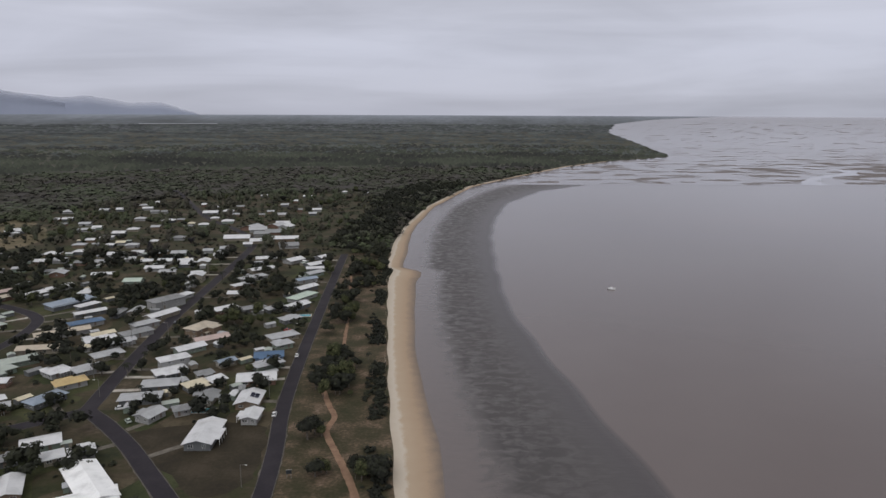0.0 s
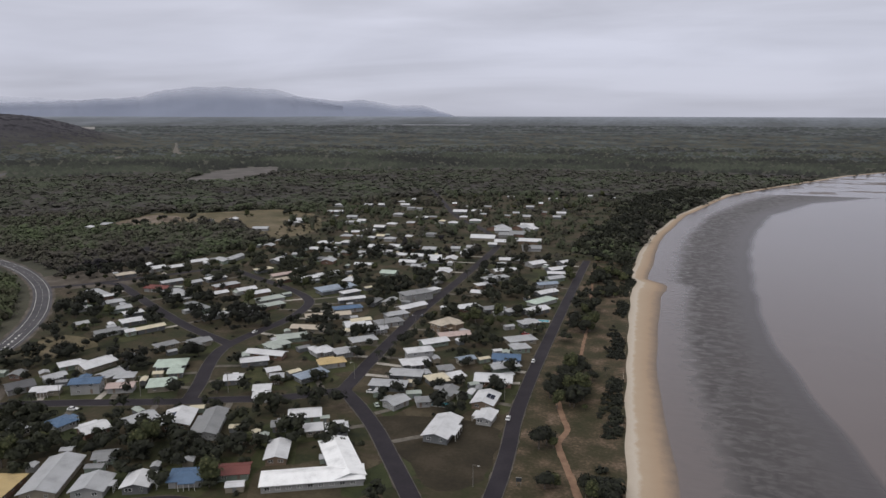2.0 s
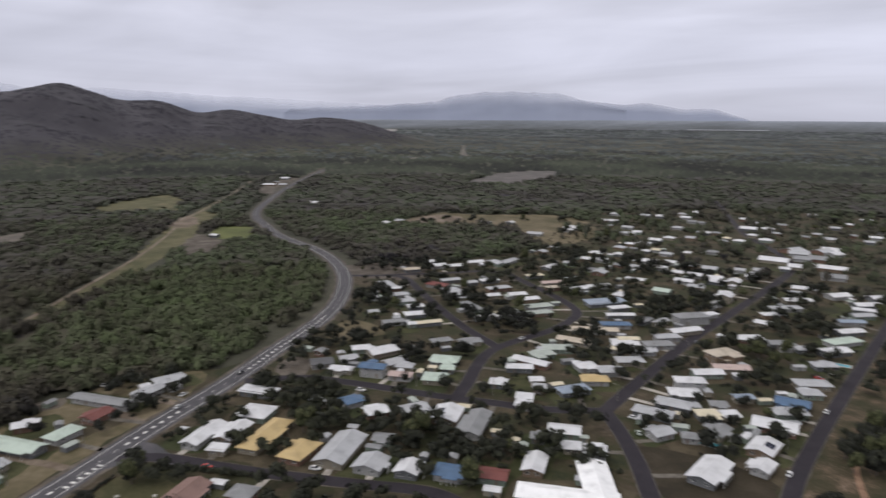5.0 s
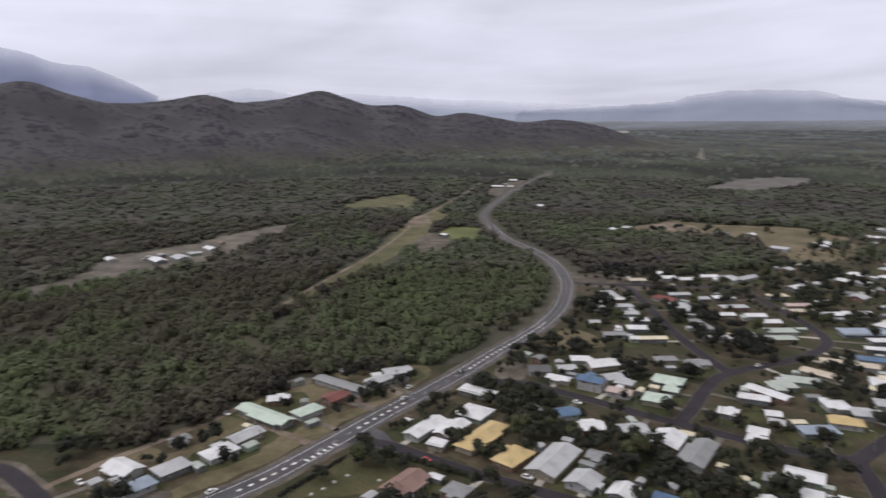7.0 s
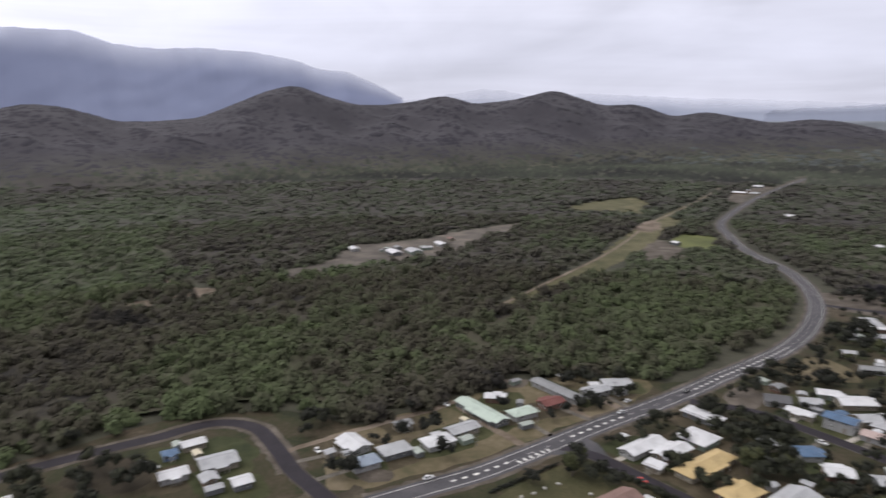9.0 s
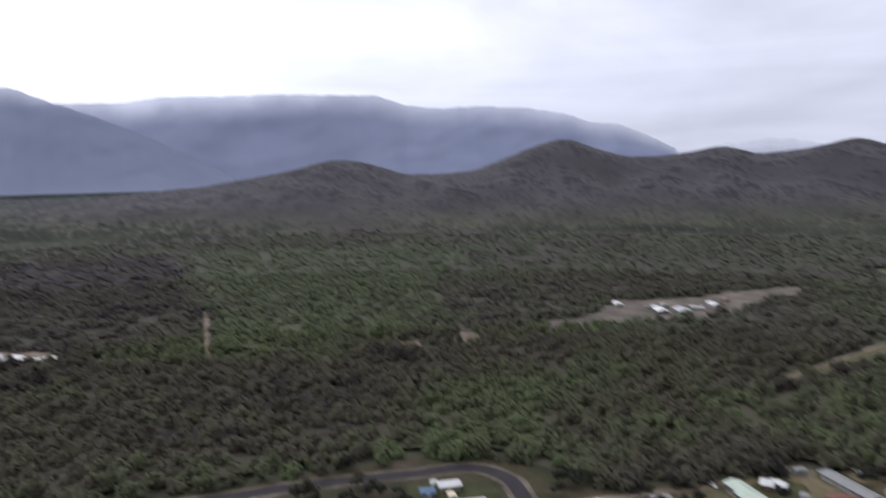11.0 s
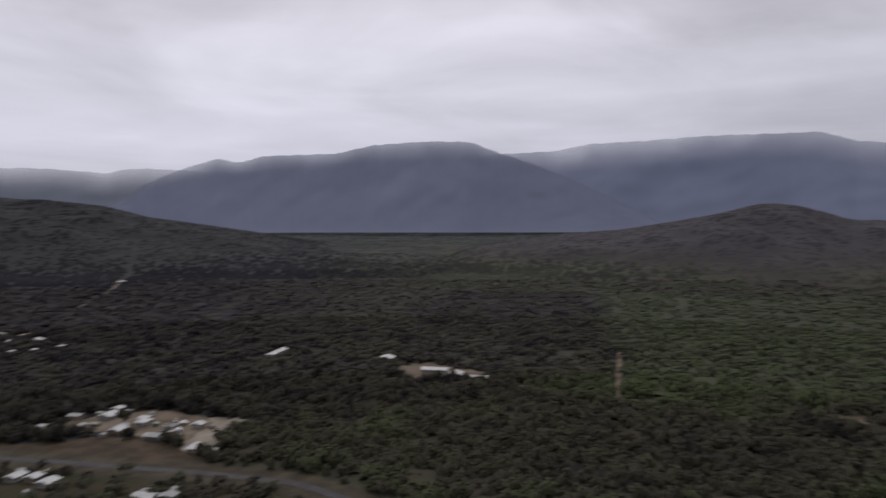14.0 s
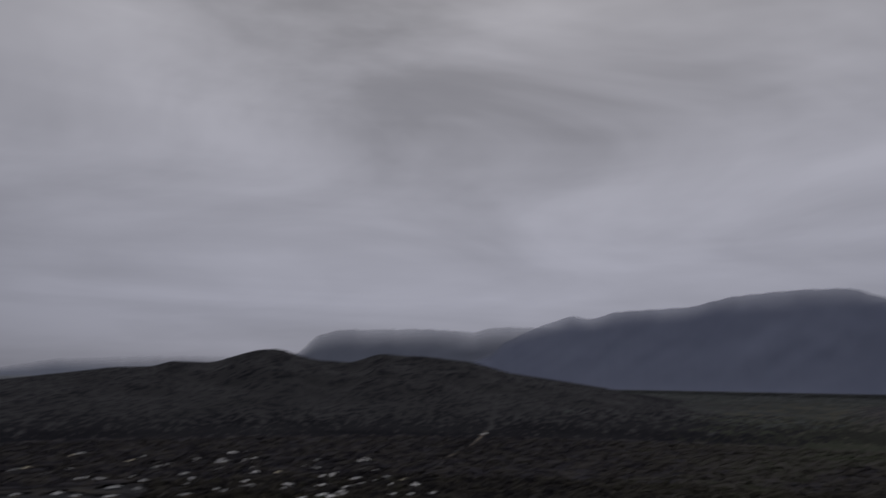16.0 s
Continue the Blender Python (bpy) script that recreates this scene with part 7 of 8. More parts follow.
for i, (rx, rz, zc, n, material, label) in enumerate((
        (4.2, 3.6, 5.6, 220, LEAF_DARK, "dense dark green garden tree"), (3.2, 3.0, 4.6, 180, LEAF_DARK, "small dark green garden tree"),
        (5.2, 4.0, 6.6, 280, LEAF_DARK, "broad dark green mango tree"), (3.6, 4.4, 6.4, 190, LEAF, "olive green tree with an open crown"),
        (2.6, 2.4, 3.6, 200, LEAF, "small olive green garden tree"), (4.6, 3.4, 5.4, 230, LEAF, "spreading grey-green tree beside houses"))):
    t = new("tree")
    tagged(t, label, "tree", "trees of the town")
    part("trunk", trunk_mesh(i, zc + rz * 0.4, 0.16 + rx * 0.05), t)
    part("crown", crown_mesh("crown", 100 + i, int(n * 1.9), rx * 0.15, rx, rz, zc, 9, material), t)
    TREES.append(t)


def palm():
    t = new("palm_tree")
    tagged(t, "palm with a slim bare trunk and drooping fronds", "palm")
    v, f = [], []
    k, h = 7, 6.0
    for s in range(7):
        z = h * s / 6
        r = 0.17 - 0.05 * s / 6
        for i in range(k):
            a = 2 * math.pi * i / k
            v.append((r * math.cos(a) + 0.05 * s * s / 6, r * math.sin(a), z))
    for s in range(6):
        for i in range(k):
            j = (i + 1) % k
            f.append((s * k + i, s * k + j, (s + 1) * k + j, (s + 1) * k + i))
    part("trunk", mesh_from("trunk", v, f, BARK, smooth=True), t)
    rng = random.Random(4)
    for q in range(13):
        a = 2 * math.pi * q / 13 + rng.uniform(-0.2, 0.2)
        up = rng.uniform(0.2, 1.0)
        v, f = [], []
        for s in range(7):
            u = s / 6
            rr = 0.1 + 2.5 * u
            z = h + up * 1.6 * u - 2.4 * u * u
            wdt = 0.34 * math.sin(math.pi * min(u * 0.9 + 0.08, 1)) + 0.02
            ca, sa = math.cos(a), math.sin(a)
            v += [(0.3 + rr * ca - sa * wdt, rr * sa + ca * wdt, z - wdt * 0.5), (0.3 + rr * ca, rr * sa, z), (0.3 + rr * ca + sa * wdt, rr * sa - ca * wdt, z - wdt * 0.5)]
        for s in range(6):
            b = s * 3
            f += [(b, b + 1, b + 4, b + 3), (b + 1, b + 2, b + 5, b + 4)]
        part("frond", mesh_from("frond", v, f, LEAF_DARK, tint=[0.6] * len(v)), t)
    return t


def clear_of_houses(x, y, gap):
    ok = np.ones(np.shape(x), bool)
    for hx, hy, hl, hw, a in HOUSES:
        dx, dy = x - hx, y - hy
        u, w = np.abs(dx * math.cos(a) + dy * math.sin(a)), np.abs(-dx * math.sin(a) + dy * math.cos(a))
        ok &= (np.maximum(u - hl, 0) ** 2 + np.maximum(w - hw, 0) ** 2) > gap * gap
    return ok


ROAD_PTS = np.vstack([spline(p, 6.0) for p in ROADS])


def road_gap(x, y):
    best = np.full(np.shape(x), 1e9)
    for p in ROAD_PTS:
        best = np.minimum(best, (x - p[0]) ** 2 + (y - p[1]) ** 2)
    return np.sqrt(best)


LOT = [(-129.6,244.8), (-105.6,253.2), (-84,255.6), (-62.4,254.4), (-57.6,192), (-72,186), (-108,218.4)]
COURT = [(-144,180), (-127.2,206.4), (-98.4,226.8), (-79.2,206.4), (-100.8,170.4)]
MAIN_PTS = np.vstack([spline(HIGHWAY, 5.0), spline(HIGHWAY_SOUTH, 5.0)])


def town_free(x, y):
    """Gardens where trees may stand: off the open lot, the court and the main road."""
    return ~inside(LOT, x, y) & ~inside(COURT, x, y) & (near_line(MAIN_PTS, x, y) > 12.5)


rng = np.random.RandomState(11)
tx, ty = rng.uniform(-480, -72, 9000), rng.uniform(72, 1056, 9000)
dens = 0.5 + 0.5 * fbm(tx, ty, 130.0, 3, 17)
keep = inside(TOWN, tx, ty) & (rng.rand(9000) < np.clip(dens, 0.05, 1)) & town_free(tx, ty) & clear_of_houses(tx, ty, 1.6) & (road_gap(tx, ty) > 7.5)
tx, ty = tx[keep], ty[keep]
chosen = []
for x, y in zip(tx, ty):
    if all((x - a) ** 2 + (y - b) ** 2 > 30 for a, b in chosen):
        chosen.append((x, y))
    if len(chosen) >= 165:
        break
# named clumps: the park grove, the big trees behind the houses, hedges along the side street
for cx, cy, n, s in ((-49.2,300) + (16, 6), (-50.4,319.2) + (14, 6), (-45.6,288) + (6, 4), (-120,378) + (10, 12), (-110.4,465.6) + (9, 9), (-60,528) + (14, 9), (-54,474) + (8, 6), (-153.6,192) + (10, 8), (-40.3,214.8) + (4, 2), (-48.7,242.4) + (3, 2), (-234.6,96) + (3, 2), (-572.4,602.4) + (4, 5), (-543.6,650.4) + (3, 4), (-502.8,694.8) + (3, 4), (-468,728.4) + (5, 5), (-580.8,642) + (3, 4), (-162,-444) + (5, 6), (-144,-474) + (4, 5), (-180,-462) + (4, 5), (-24,211.2) + (5, 3), (-74.5,588.7) + (6, 5), (-66.8,514) + (6, 5), (-57.5,472) + (6, 5), (-59,423.8) + (6, 5), (-55.1,387) + (6, 5), (-50.8,524.8) + (6, 5), (-89.3,517.2) + (6, 5), (-192,186) + (9, 9)):
    for _ in range(n):
        px, py = cx + rng.randn() * s * 0.7, cy + rng.randn() * s
        if clear_of_houses(np.array(px), np.array(py), 3.0) and not inside(COURT, px, py):
            chosen.append((px, py))
for i, (x, y) in enumerate(chosen):
    t = TREES[[0, 1, 2, 3, 4, 5, 0, 1][rng.randint(8)]]
    s = rng.uniform(0.62, 1.05)
    m = Matrix.Translation((x, y, 0)) @ Matrix.Rotation(rng.rand() * 6.283, 4, "Z") @ Matrix.Diagonal((s, s, s * rng.uniform(0.85, 1.1), 1))
    if i < len(TREES):
        TREES[i].matrix_world = m
    else:
        copy_thing(t, m)
ALL_TREES = np.array(chosen)
first_palm = palm()
first_palm.matrix_world = pose(-32.4, 302.4, 0)
for x, y, s in ((-25.2,217.2) + (0.9,), (-21.6,213.6) + (1.0,), (-19.2,219.6) + (0.8,), (-28.8,211.2) + (0.7,), (-36,321.6) + (0.8,)):
    copy_thing(first_palm, pose(x, y, 0, 0, 0, x * 37 % 360) @ Matrix.Diagonal((s, s, s, 1)))

prng = np.random.RandomState(91)
qx, qy = prng.uniform(-276, -74.4, 400), prng.uniform(144, 552, 400)
ok = inside(TOWN, qx, qy) & town_free(qx, qy) & clear_of_houses(qx, qy, 2.0) & (road_gap(qx, qy) > 6.0) & (near_line(ALL_TREES, qx, qy) > 5.0)
for x, y in list(zip(qx[ok], qy[ok]))[:22]:
    s = prng.uniform(0.8, 1.25)
    copy_thing(first_palm, pose(x, y, 0, 0, 0, prng.rand() * 360) @ Matrix.Diagonal((s, s, s, 1)))


# stands of the woodland, from grey-brown and dry (0) to fresh green (1)
STANDS = [([(-449, 129), (-602, 268), (-640, 400), (-500, 391), (-405, 323), (-328, 192), (-333, 154), (-345, 100), (-421, 63)], 0.72),
          ([(-574, -19), (-640, 60), (-796, 242), (-604, 263), (-464, 129), (-460, 27), (-440, -115), (-549, -129)], 0.36),
          ([(-1101, -677), (-1276, -183), (-798, -173), (-576, -88), (-538, -142), (-508, -285), (-800, -470)], 0.86),
          ([(-901, -867), (-1060, -673), (-608, -372), (-490, -420), (-470, -520), (-640, -700)], 0.06),
          ([(-798, -173), (-905, -18), (-967, 334), (-848, 248), (-716, 16), (-617, -29), (-576, -88)], 0.34),
          ([(-1276, -183), (-1323, 514), (-994, 343), (-905, -18), (-819, -177)], 0.56),
          ([(-425, -300), (-330, -330), (-240, -400), (-300, -520), (-400, -520)], 0.1),
          ([(-320, -60), (-470, -130), (-440, -300), (-330, -330), (-260, -200)], 0.3)]


def stand(x, y):
    """How green the woodland is at a place: broad drifts, and stands with uneven borders."""
    t = np.clip(0.46 + 0.42 * fbm(x, y, 260.0, 4, 23), 0.05, 0.9)
    t = t + (0.56 - t) * 0.6 * np.clip((np.hypot(x, y) - 620) / 300, 0, 1)
    wx, wy = x + 16 * fbm(x, y, 90.0, 3, 41), y + 16 * fbm(x, y, 90.0, 3, 43)
    for poly, v in STANDS:
        t = np.where(inside(poly, wx, wy), 0.3 * t + 0.7 * v, t)
    # shade is painted into the leaf tint towards the south
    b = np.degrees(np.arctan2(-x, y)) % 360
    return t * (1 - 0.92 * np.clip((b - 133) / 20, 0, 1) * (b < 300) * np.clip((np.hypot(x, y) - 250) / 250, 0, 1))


def scatter(name, x, y, z, protos, scales, material, label, category, kind="stuff"):
    """Many plants joined into one mesh, from a few patterns of arrays (vertices, triangles, tint)."""
    rng = np.random.RandomState(len(name))
    which = rng.randint(0, len(protos), len(x))
    rot = rng.rand(len(x)) * 6.283
    V, F, T, N = [], [], [], []
    off = 0
    for k, (pv, pf, pt, pn) in enumerate(protos):
        i = np.where(which == k)[0]
        if not len(i):
            continue
        c, s = np.cos(rot[i])[:, None], np.sin(rot[i])[:, None]
        sc = scales[i][:, None]
        vx = (pv[None, :, 0] * c - pv[None, :, 1] * s) * sc + x[i][:, None]
        vy = (pv[None, :, 0] * s + pv[None, :, 1] * c) * sc + y[i][:, None]
        vz = pv[None, :, 2] * sc * rng.uniform(0.8, 1.2, (len(i), 1)) + z[i][:, None]
        V.append(np.stack([vx, vy, vz], -1).reshape(-1, 3))
        N.append(np.stack([pn[None, :, 0] * c - pn[None, :, 1] * s, pn[None, :, 0] * s + pn[None, :, 1] * c, np.broadcast_to(pn[None, :, 2], vx.shape)], -1).reshape(-1, 3))
        F.append((pf[None] + (np.arange(len(i)) * len(pv))[:, None, None]).reshape(-1, 3) + off)
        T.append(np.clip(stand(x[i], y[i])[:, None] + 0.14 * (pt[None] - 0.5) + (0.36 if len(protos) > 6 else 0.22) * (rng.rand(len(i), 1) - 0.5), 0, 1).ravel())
        off += len(i) * len(pv)
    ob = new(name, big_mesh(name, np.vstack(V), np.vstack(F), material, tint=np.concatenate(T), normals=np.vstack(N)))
    return tagged(ob, label, category, kind=kind)


def proto(seed, n, size, rx, rz, zc, lumps, up=0.45, wild=0.3):
    return crown_arrays(seed, n, size, rx, rz, zc, lumps, up, wild, True)


NEAR_P = [proto(200 + i, 62, 1.0, 3.5 + 0.5 * (i % 4), 4.3 + 0.5 * (i % 3), 4.6, 4, 0.8, 0.3) for i in range(10)]
MIDDLE_P = [proto(250 + i, 26, 1.6, 4.6, 4.0, 4.0, 2, 1.1, 0.25) for i in range(7)]
MID_P = [proto(300 + i, 11, 2.5, 5.6, 3.0, 3.2, 1, 1.6, 0.2) for i in range(6)]
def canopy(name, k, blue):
    """Leaf colours from dry grey-brown to fresh green; blue paints in distance haze."""
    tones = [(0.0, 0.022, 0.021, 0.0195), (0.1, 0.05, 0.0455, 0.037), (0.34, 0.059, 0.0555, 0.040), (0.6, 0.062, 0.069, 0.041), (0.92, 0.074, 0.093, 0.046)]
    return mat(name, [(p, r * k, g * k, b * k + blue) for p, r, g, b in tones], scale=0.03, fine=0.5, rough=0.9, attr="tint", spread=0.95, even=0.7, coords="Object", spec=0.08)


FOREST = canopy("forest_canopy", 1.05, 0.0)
# farther tiers get more blue: haze mixed into the leaf colour
MIDDLE_FOREST = canopy("hazed_middle_canopy", 1.12, 0.005)
FAR_FOREST = canopy("hazed_far_canopy", 1.04, 0.009)
# dome canopies are greyed and blued: distance haze in their base colour
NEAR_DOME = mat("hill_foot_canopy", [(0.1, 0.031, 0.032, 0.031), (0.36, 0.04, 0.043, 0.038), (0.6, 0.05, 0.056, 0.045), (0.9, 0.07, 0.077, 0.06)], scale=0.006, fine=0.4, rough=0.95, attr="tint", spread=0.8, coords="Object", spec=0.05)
# near-black copy of the canopy: the dim southern view put into colour
SHADED_SOUTH = mat("shaded_southern_canopy", [(0.1, 0.018, 0.0185, 0.024), (0.4, 0.023, 0.0235, 0.029), (0.65, 0.028, 0.0285, 0.034), (0.9, 0.035, 0.036, 0.041)], scale=0.004, fine=0.35, rough=0.95, attr="tint", spread=0.6, coords="Object", spec=0.03)
DOME_FOREST = mat("hazed_distant_canopy", [(0.1, 0.044, 0.047, 0.049), (0.36, 0.056, 0.061, 0.062), (0.6, 0.07, 0.078, 0.077), (0.9, 0.098, 0.108, 0.1)], scale=0.006, fine=0.4, rough=0.95, attr="tint", spread=0.8, coords="Object", spec=0.05)
# dry brown hill leaves with a blue haze tint mixed in
HILL_WOOD = mat("hill_canopy", [(0.1, 0.041, 0.0395, 0.0475), (0.4, 0.046, 0.0445, 0.0525), (0.65, 0.052, 0.0505, 0.058), (0.9, 0.062, 0.061, 0.066)], scale=0.004, fine=0.25, rough=0.95, attr="tint", spread=0.6, coords="Object", spec=0.05)
HW_PTS = spline(HIGHWAY, 8.0)
BREAKS = [(spline(FIRE_LINE, 6.0), 4.5), (spline([(-798, -173), (-700, -135), (-572, -85)], 6.0), 4.0), (spline(FAR_LANES[0][0], 12.0), 14.0), (spline(FAR_LANES[1][0], 12.0), 14.0), (spline(TRACK, 10.0), 9.0), (spline(RAIL[2:], 10.0), 10.0), (spline(EASEMENT[2:6], 10.0), 20.0), (spline(EASEMENT[:3], 6.0), 10.0), (spline(RAIL[:3], 8.0), 5.0), (HW_PTS, 16.0), (spline(HIGHWAY_SOUTH, 8.0), 15.0), (spline(SECOND, 8.0), 7.0), (spline(LOOP, 6.0), 8.0),
          (spline([(-469.2,-268.8), (-540,-310.8), (-632.4,-364.8)], 6.0), 5.6), (spline([(-528,-180), (-559.2,-85.2), (-588,-108), (-624,-132)], 6.0), 4.0)]
OPEN = [YARD_TRACK, SPOT_A, SPOT_B, BROWN, JUNCTION, BARE, TOWN, FIELD, YARD, SOUTH_TOWN, SHEDS, DIRT, GREEN, PADDOCK, CAMP, STRIP]


def wooded(x, y):
    ok = x < shore(y) - 3
    for p in OPEN:
        ok &= ~inside(p, x, y)
    for pts, gap in BREAKS:
        ok &= near_line(pts, x, y) > gap
    return ok


def forest_points(r0, r1, b0, b1, gap, seed):
    rng = np.random.RandomState(seed)
    n = int(0.5 * (r1 * r1 - r0 * r0) * radians(b1 - b0) / (gap * gap))
    r = np.sqrt(rng.uniform(r0 * r0, r1 * r1, n))
    b = np.radians(rng.uniform(b0, b1, n))
    x, y = -np.sin(b) * r, np.cos(b) * r
    k = wooded(x, y) & (rng.rand(n) < 0.95 + 0.12 * fbm(x, y, 60.0, 2, 3))
    return x[k], y[k], rng


def canopy_domes(name, x, y, size, high, material, label):
    """Far tree crowns as low rounded domes that follow the slope of the land."""
    rg = np.random.RandomState(len(x) % 9973)
    n = len(x)
    gx, gy = (height(x + 6, y) - height(x - 6, y)) / 12, (height(x, y + 6) - height(x, y - 6)) / 12
    keep = np.hypot(gx, gy) < 0.7
    x, y, size, gx, gy = x[keep], y[keep], size[keep], gx[keep], gy[keep]
    high = high[keep] if np.ndim(high) else high
    n = len(x)
    c = squeeze(x, y, height(x, y))
    ang = rg.rand(n)[:, None] * 6.283 + np.arange(6)[None] * 1.0472
    wob = size[:, None] * rg.uniform(0.8, 1.2, (n, 6))
    dx, dy = np.cos(ang) * wob, np.sin(ang) * wob
    rim = np.stack([c[:, :1] + dx, c[:, 1:2] + dy, c[:, 2:3] + gx[:, None] * dx + gy[:, None] * dy - 0.3 * high * rg.uniform(0.8, 1.2, (n, 6))], -1)
    top = (c + np.array((0, 0, 1.0)) * high * rg.uniform(0.8, 1.3, (n, 1)))[:, None]
    v = np.concatenate([rim, top], 1).reshape(-1, 3)
    lie = np.stack([-gx, -gy, np.ones(n)], -1)[:, None]
    nv = np.concatenate([lie + 0.5 * np.stack([np.cos(ang), np.sin(ang), 0 * ang], -1), lie], 1).reshape(-1, 3)
    f = np.array([(i, (i + 1) % 6, 6) for i in range(6)])
    f = (f[None] + (np.arange(n) * 7)[:, None, None]).reshape(-1, 3)
    tint = np.clip(0.3 * rg.rand(n) + 0.7 * np.clip(0.5 + 0.75 * fbm(x, y, 520.0, 4, 23), 0, 1), 0, 1)
    return tagged(new(name, big_mesh(name, v, f, material, tint=np.repeat(tint, 7), normals=unit(nv))), label, "woodland", kind="stuff")


for nm, r0, r1, b0, b1, gap, protos, s0, s1 in (
        ("forest_near", 180, 600, 40, 175, 5.55, NEAR_P, 0.68, 1.33), ("forest_middle", 600, 950, -8, 185, 7.0, MIDDLE_P, 0.84, 1.4),
        ("forest_farther", 950, 1500, -14, 195, 10.3, MID_P, 1.0, 1.58), ("forest_far", 1500, 2700, -22, 200, 17.0, None, 8.0, 12.0), ("forest_plain", 2100, 7000, -22, 200, 50.0, None, 18.0, 27.0)):
    x, y, rg = forest_points(r0, r1, b0, b1, gap, int(r0))
    h = height(x, y)
    if r0 > 1400:
        far = np.hypot(x, y)
        thin = rg.rand(len(x)) < np.interp(far, [1800, r1], [1.0, 0.25])
        x, y, h = x[thin], y[thin], h[thin]
    low = h < 5 + 30 * rg.rand(len(x)) ** 1.5
    ok = (clear_of_houses(x, y, 4.0) if r0 < 900 else np.ones(len(x), bool)) & low
    size = rg.uniform(s0, s1, len(x))
    if protos is None:
        high = np.interp(np.hypot(x, y), [1500, 2200, 3000], [8.5, 5.0, 3.0])[:, None]
        # crowns towards the south take the canopy with painted shade
        south = np.degrees(np.arctan2(-x, y)) % 360
        south = (south > 133 + 14 * rg.rand(len(x))) & (south < 300) & (r0 < 2000)
        k, q = ok & ~south, ok & south
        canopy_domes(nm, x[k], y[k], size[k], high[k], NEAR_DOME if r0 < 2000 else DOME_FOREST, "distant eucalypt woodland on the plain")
        if q.any():
            canopy_domes(nm + "_south", x[q], y[q], size[q], high[q], SHADED_SOUTH, "woodland below the southern hills with shade painted in")
        continue
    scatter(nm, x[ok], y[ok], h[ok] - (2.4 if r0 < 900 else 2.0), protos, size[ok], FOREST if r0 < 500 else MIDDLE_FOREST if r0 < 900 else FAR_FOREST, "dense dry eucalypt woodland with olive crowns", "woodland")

# undergrowth between the crowns, away from the edges of the clearings
ub, ur = np.radians(np.arange(-14, 195, 0.55)), np.geomspace(190, 1560, 170)
bb, rr = np.meshgrid(ub, ur, indexing="ij")
ux, uy = -np.sin(bb) * rr, np.cos(bb) * rr
deep = wooded(ux, uy)
for q in range(12):
    deep &= wooded(ux + 9 * math.cos(q * 0.5236), uy + 9 * math.sin(q * 0.5236))
deep &= clear_of_houses(ux, uy, 9.0) & (ux < shore(uy) - 14)
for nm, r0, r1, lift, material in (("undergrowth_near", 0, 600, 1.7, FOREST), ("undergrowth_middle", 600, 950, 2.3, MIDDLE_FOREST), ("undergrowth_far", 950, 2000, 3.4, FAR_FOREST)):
    uz = height(ux, uy) + lift + 0.6 * fbm(ux, uy, 26.0, 3, 51)
    k, m = len(ur), deep & (rr >= r0 * 0.985) & (rr <= r1 * 1.015)
    i = (np.arange(len(ub) - 1)[:, None] * k + np.arange(k - 1)[None]).ravel()
    quads = np.stack([i, i + 1, i + k + 1, i + k], 1)
    quads = quads[m.ravel()[quads].all(1)]
    used, back = np.unique(quads, return_inverse=True)
    v = np.stack([ux, uy, uz], -1).reshape(-1, 3)[used]
    tint = np.clip(stand(v[:, 0], v[:, 1]) - 0.25, 0, 1)
    tagged(new(nm, big_mesh(nm, v, back.reshape(-1, 4), material, tint=tint, smooth=True)), "dull olive undergrowth beneath the eucalypts", "undergrowth", kind="stuff")

x, y, rg = forest_points(1150, 3700, 46, 206, 18.0, 77)
ok = height(x, y) > 5 + 30 * rg.rand(len(x)) ** 1.5
size, side = rg.uniform(6.0, 11.0, len(x)), np.degrees(np.arctan2(-x, y)) % 360 > 141
canopy_domes("hill_woods", x[ok & ~side], y[ok & ~side], size[ok & ~side], 1.1, HILL_WOOD, "dry brownish woodland on the hillsides")
canopy_domes("south_woods", x[ok & side], y[ok & side], size[ok & side], 1.4, SHADED_SOUTH, "woodland on the southern hills with shade painted in")

# the rest of the town's trees, too many to count
rng = np.random.RandomState(57)
ux, uy = rng.uniform(-480, -60, 20000), rng.uniform(-228, 1056, 20000)
thick = inside([(-282,198), (-240,198), (-192,223.2), (-180,198), (-129.6,206.4), (-134.4,162), (-180,141.6), (-222,126), (-246,141.6), (-270,168)], ux, uy)
k = inside(TOWN, ux, uy) & (rng.rand(20000) < np.where(uy < 72, 0.06, np.where((uy < 340) & (ux < -190), 0.36, 0.24)) + 0.3 * fbm(ux, uy, 110.0, 3, 17) + 0.9 * thick) & town_free(ux, uy) & clear_of_houses(ux, uy, 1.6) & (road_gap(ux, uy) > 7.0)
TOWN_P = [proto(500 + i, 84, 0.75, 3.2 + 0.4 * (i % 3), 2.8, 4.2, 4, 0.3, 0.4) for i in range(6)]
north = uy > 564
gs = rng.uniform(0.6, 1.35, len(ux)) * np.where(thick, 0.85, 1.0)
i, j = k & ~north, k & north & (rng.rand(len(ux)) < 0.3)
scatter("garden_trees", ux[i], uy[i], 0 * ux[i], TOWN_P, gs[i], LEAF_DARK, "dark green trees filling the back gardens", "trees")
scatter("bush_trees", ux[j], uy[j], 0 * ux[j] - 1.0, NEAR_P, gs[j], MIDDLE_FOREST, "olive bush trees among the outlying houses", "trees")

rng = np.random.RandomState(83)
vx, vy = rng.uniform(-206.4, 120, 5200), rng.uniform(-840, -270, 5200)
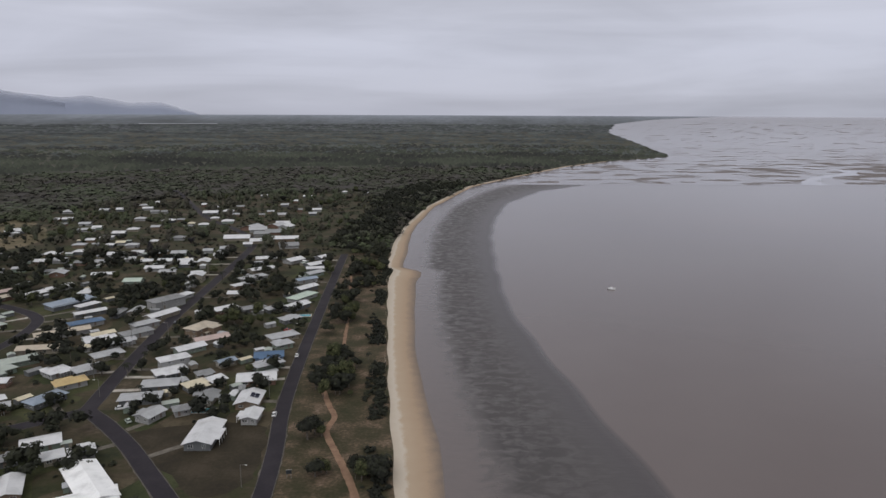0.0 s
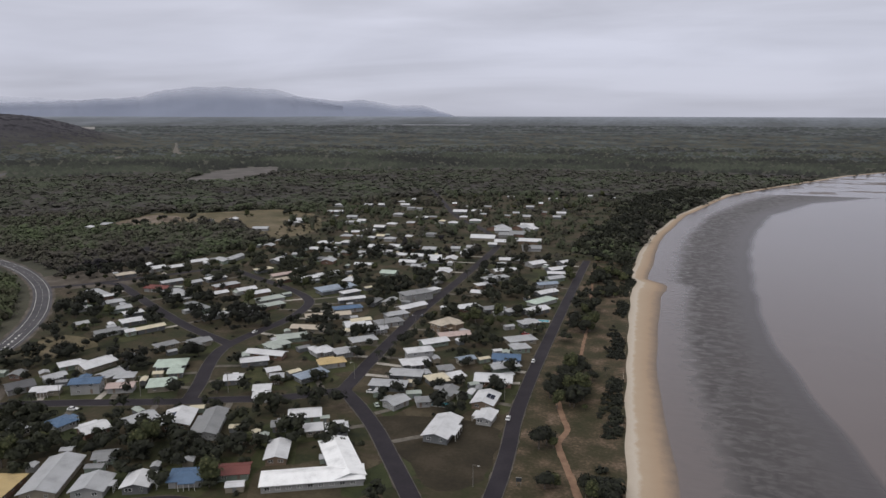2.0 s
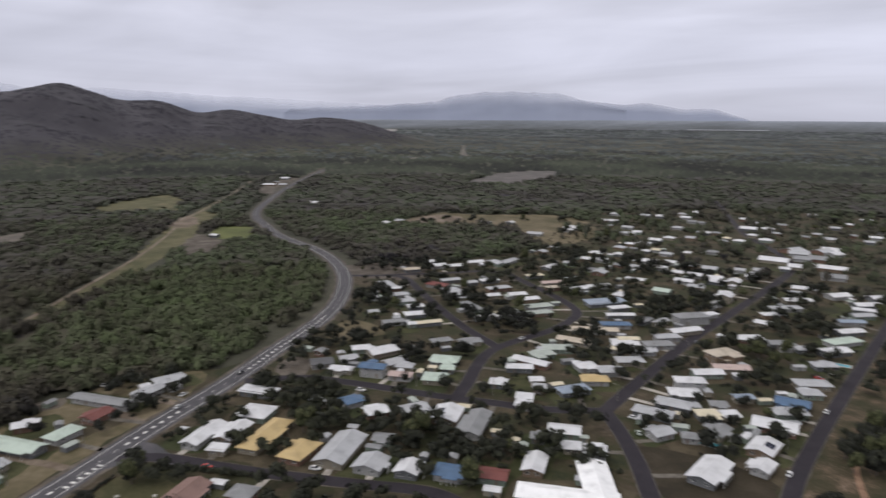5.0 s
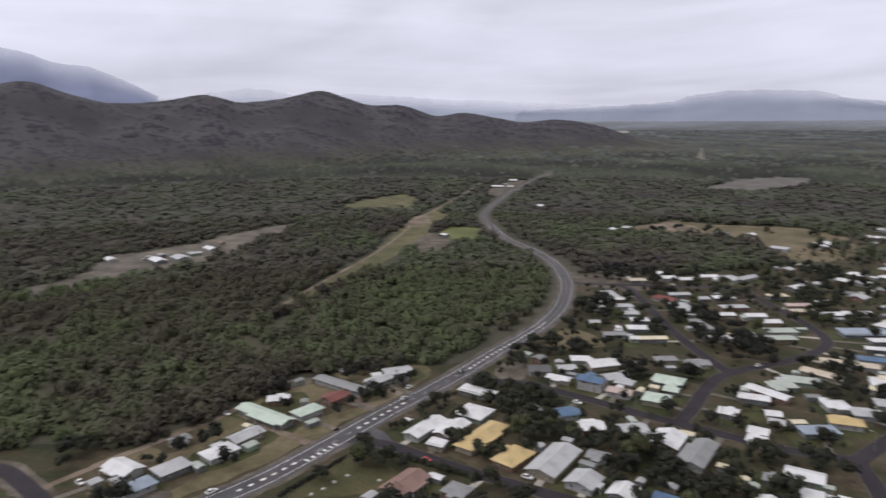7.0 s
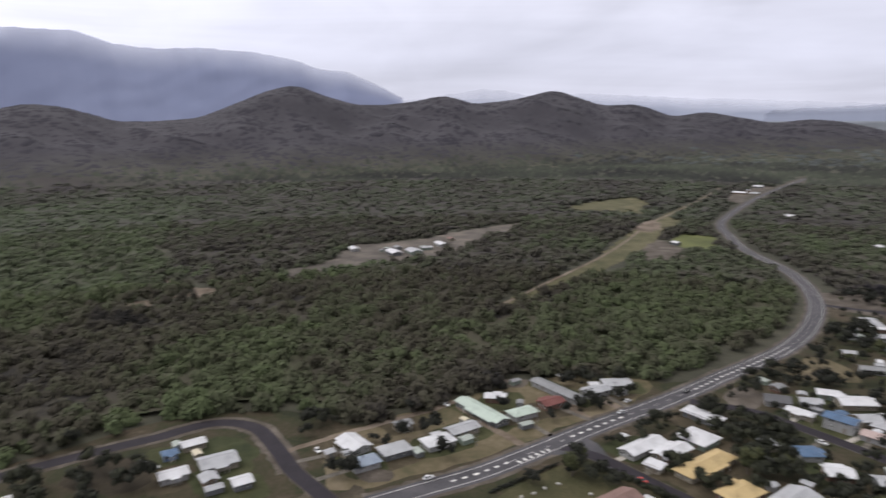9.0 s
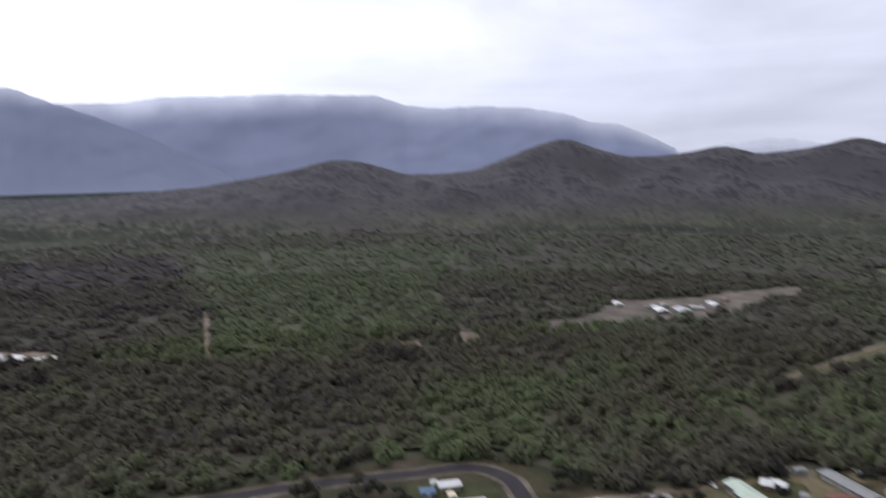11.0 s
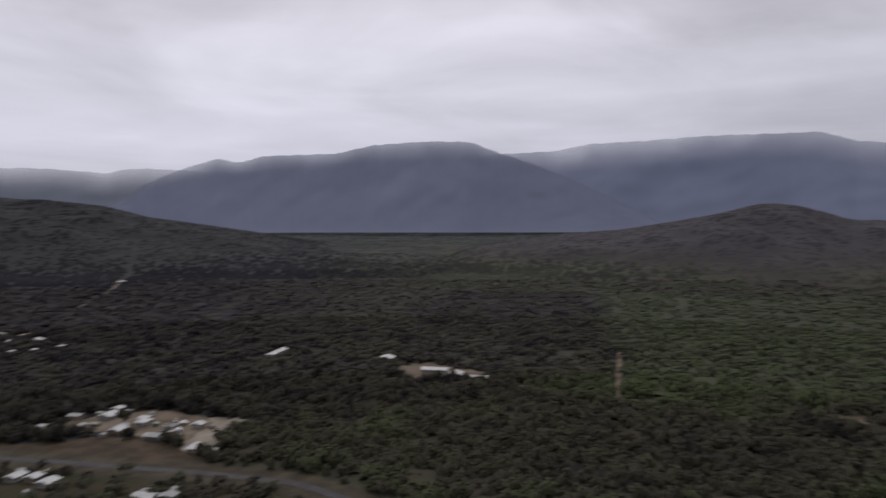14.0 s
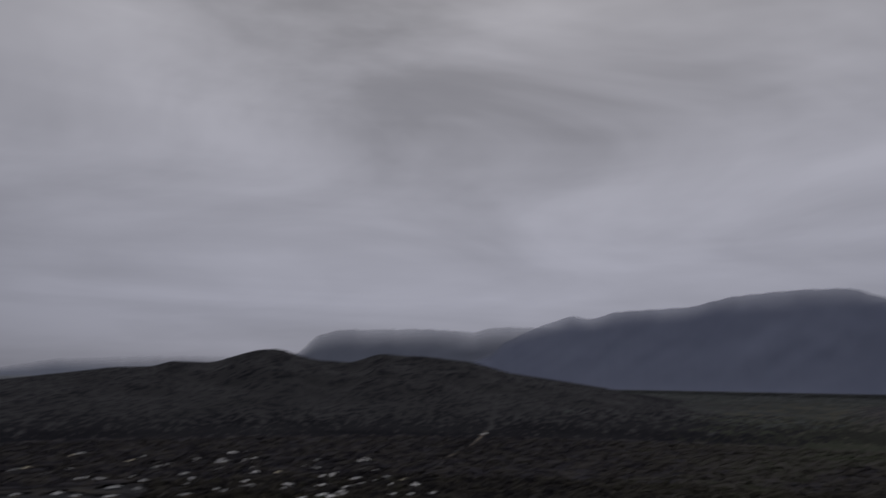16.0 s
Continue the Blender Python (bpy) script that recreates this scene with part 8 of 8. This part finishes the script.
k = inside(SOUTH_TOWN, vx, vy) & clear_of_houses(vx, vy, 2.5) & (road_gap(vx, vy) > 9.0) & (rng.rand(5200) < 0.5 + 0.35 * fbm(vx, vy, 120.0, 3, 5))
scatter("scrub_trees", vx[k], vy[k], 0 * vx[k] - 1.2, MIDDLE_P, rng.uniform(0.6, 1.05, k.sum()), FOREST, "dark scrub trees between scattered houses", "trees")

rng = np.random.RandomState(71)
bx, by = rng.uniform(-130, 40, 1700), rng.uniform(560, 1150, 1700)
k = (bx < shore(by) - 6) & (bx > shore(by) - 85) & ~inside(TOWN, bx, by) & clear_of_houses(bx, by, 3.0)
scatter("beach_woods", bx[k], by[k], 0 * bx[k] - 0.8, TOWN_P, rng.uniform(0.9, 1.7, k.sum()), LEAF_DARK, "tall dark coastal trees behind the beach", "trees")

# shrubs along the top of the beach and in the gardens
rng = np.random.RandomState(31)
sy = rng.uniform(198, 600, 900)
sx = shore(sy) - 2.5 - np.abs(rng.randn(900)) * 3.0
k = (0.5 + 0.5 * fbm(sx, sy, 70.0, 2, 8) > 0.42) | (sy > 474)
SHRUB = [proto(400 + i, 26, 0.5, 1.6, 1.1, 0.9, 2) for i in range(4)]
scatter("beach_shrubs", sx[k], sy[k], 0 * sx[k], SHRUB, rng.uniform(0.6, 1.3, k.sum()), LEAF_DARK, "dark green shrubs along the top of the beach", "shrubs")
gx, gy = rng.uniform(-432, -72, 5200), rng.uniform(108, 960, 5200)
k = inside(TOWN, gx, gy) & town_free(gx, gy) & clear_of_houses(gx, gy, 0.3) & (road_gap(gx, gy) > 6.5) & (rng.rand(5200) < 0.55)
scatter("garden_shrubs", gx[k], gy[k], 0 * gx[k], SHRUB, rng.uniform(0.45, 1.2, k.sum()), LEAF_DARK, "green garden shrubs and hedges between the houses", "shrubs")

hedge_low = spline([(-230, 63), (-235, 73), (-240, 83), (-245, 93)], 0.9)
hedge_tall = spline([(-242, 106), (-234, 113), (-224, 119.5), (-210, 127.5)], 0.9)
for pts, sc in ((hedge_low, 0.62), (hedge_tall, 0.95)):
    hx, hy = pts[:, 0] + rng.randn(len(pts)) * 0.3, pts[:, 1] + rng.randn(len(pts)) * 0.3
    scatter("hedge", hx, hy, 0 * hx, SHRUB, rng.uniform(0.8, 1.2, len(hx)) * sc, LEAF_DARK, "dark clipped hedge beside the road", "hedge")

# ---- pale boulders on the corner grass ----
STONE = mat("pale_stone", [(0.3, 0.3, 0.29, 0.26), (0.7, 0.46, 0.45, 0.41)], scale=0.8, fine=0.5, rough=0.9, bump=0.04, bump_scale=3.0)
for q, (x, y) in enumerate(((-229, 83), (-231, 89), (-226.5, 78), (-225, 73), (-222, 98))):
    v = ICO_V * (1 + 0.16 * np.sin(ICO_V[:, [1, 2, 0]] * 5 + q)) * (1.15, 0.85, 0.5)
    stone = new("boulder", mesh_from("boulder", [tuple(p) for p in v], [tuple(int(w) for w in t) for t in ICO_F], STONE, smooth=True))
    stone.matrix_world = pose(x, y, 0.28, 0, 0, q * 47)
    tagged(stone, "pale rounded boulder set in mown grass", "boulder", group="boulders on the corner grass")

# ---- small boat at anchor ----
boat = new("boat")
tagged(boat, "small white open boat lying in the bay", "boat")
boat.matrix_world = pose(117.6, 469.2, -0.6, 0, 0, -20)
v, f = [], []
for s in range(9):
    u = s / 8
    w = 1.0 * math.sin(math.pi * min(0.18 + 0.62 * (1 - u), 0.5)) * (1 - u ** 3)
    xx = -2.4 + 5.2 * u
    v += [(xx, -w, 0.75 + 0.2 * u), (xx, -w * 0.75, 0.05), (xx, 0, -0.15), (xx, w * 0.75, 0.05), (xx, w, 0.75 + 0.2 * u)]
for s in range(8):
    for i in range(4):
        a = s * 5 + i
        f.append((a, a + 1, a + 6, a + 5))
f.append((0, 4, 3, 2, 1))
BOAT_WHITE = paint("boat_white", (0.8, 0.8, 0.8), rough=0.4)
f += [(5 * s, 5 * s + 5, 5 * s + 9, 5 * s + 4) for s in range(8)]
part("hull", mesh_from("hull", v, f, BOAT_WHITE), boat)
part("cabin", mesh_from("cabin", *boxes((-0.5, 0.9, -0.55, 0.55, 0.5, 1.35), (-0.7, 1.0, -0.7, 0.7, 1.35, 1.43)), BOAT_WHITE), boat)
part("outboard", mesh_from("outboard", *boxes((-2.75, -2.4, -0.15, 0.15, 0.2, 1.0), (-2.65, -2.5, -0.06, 0.06, -0.4, 0.2)), GLASS), boat)
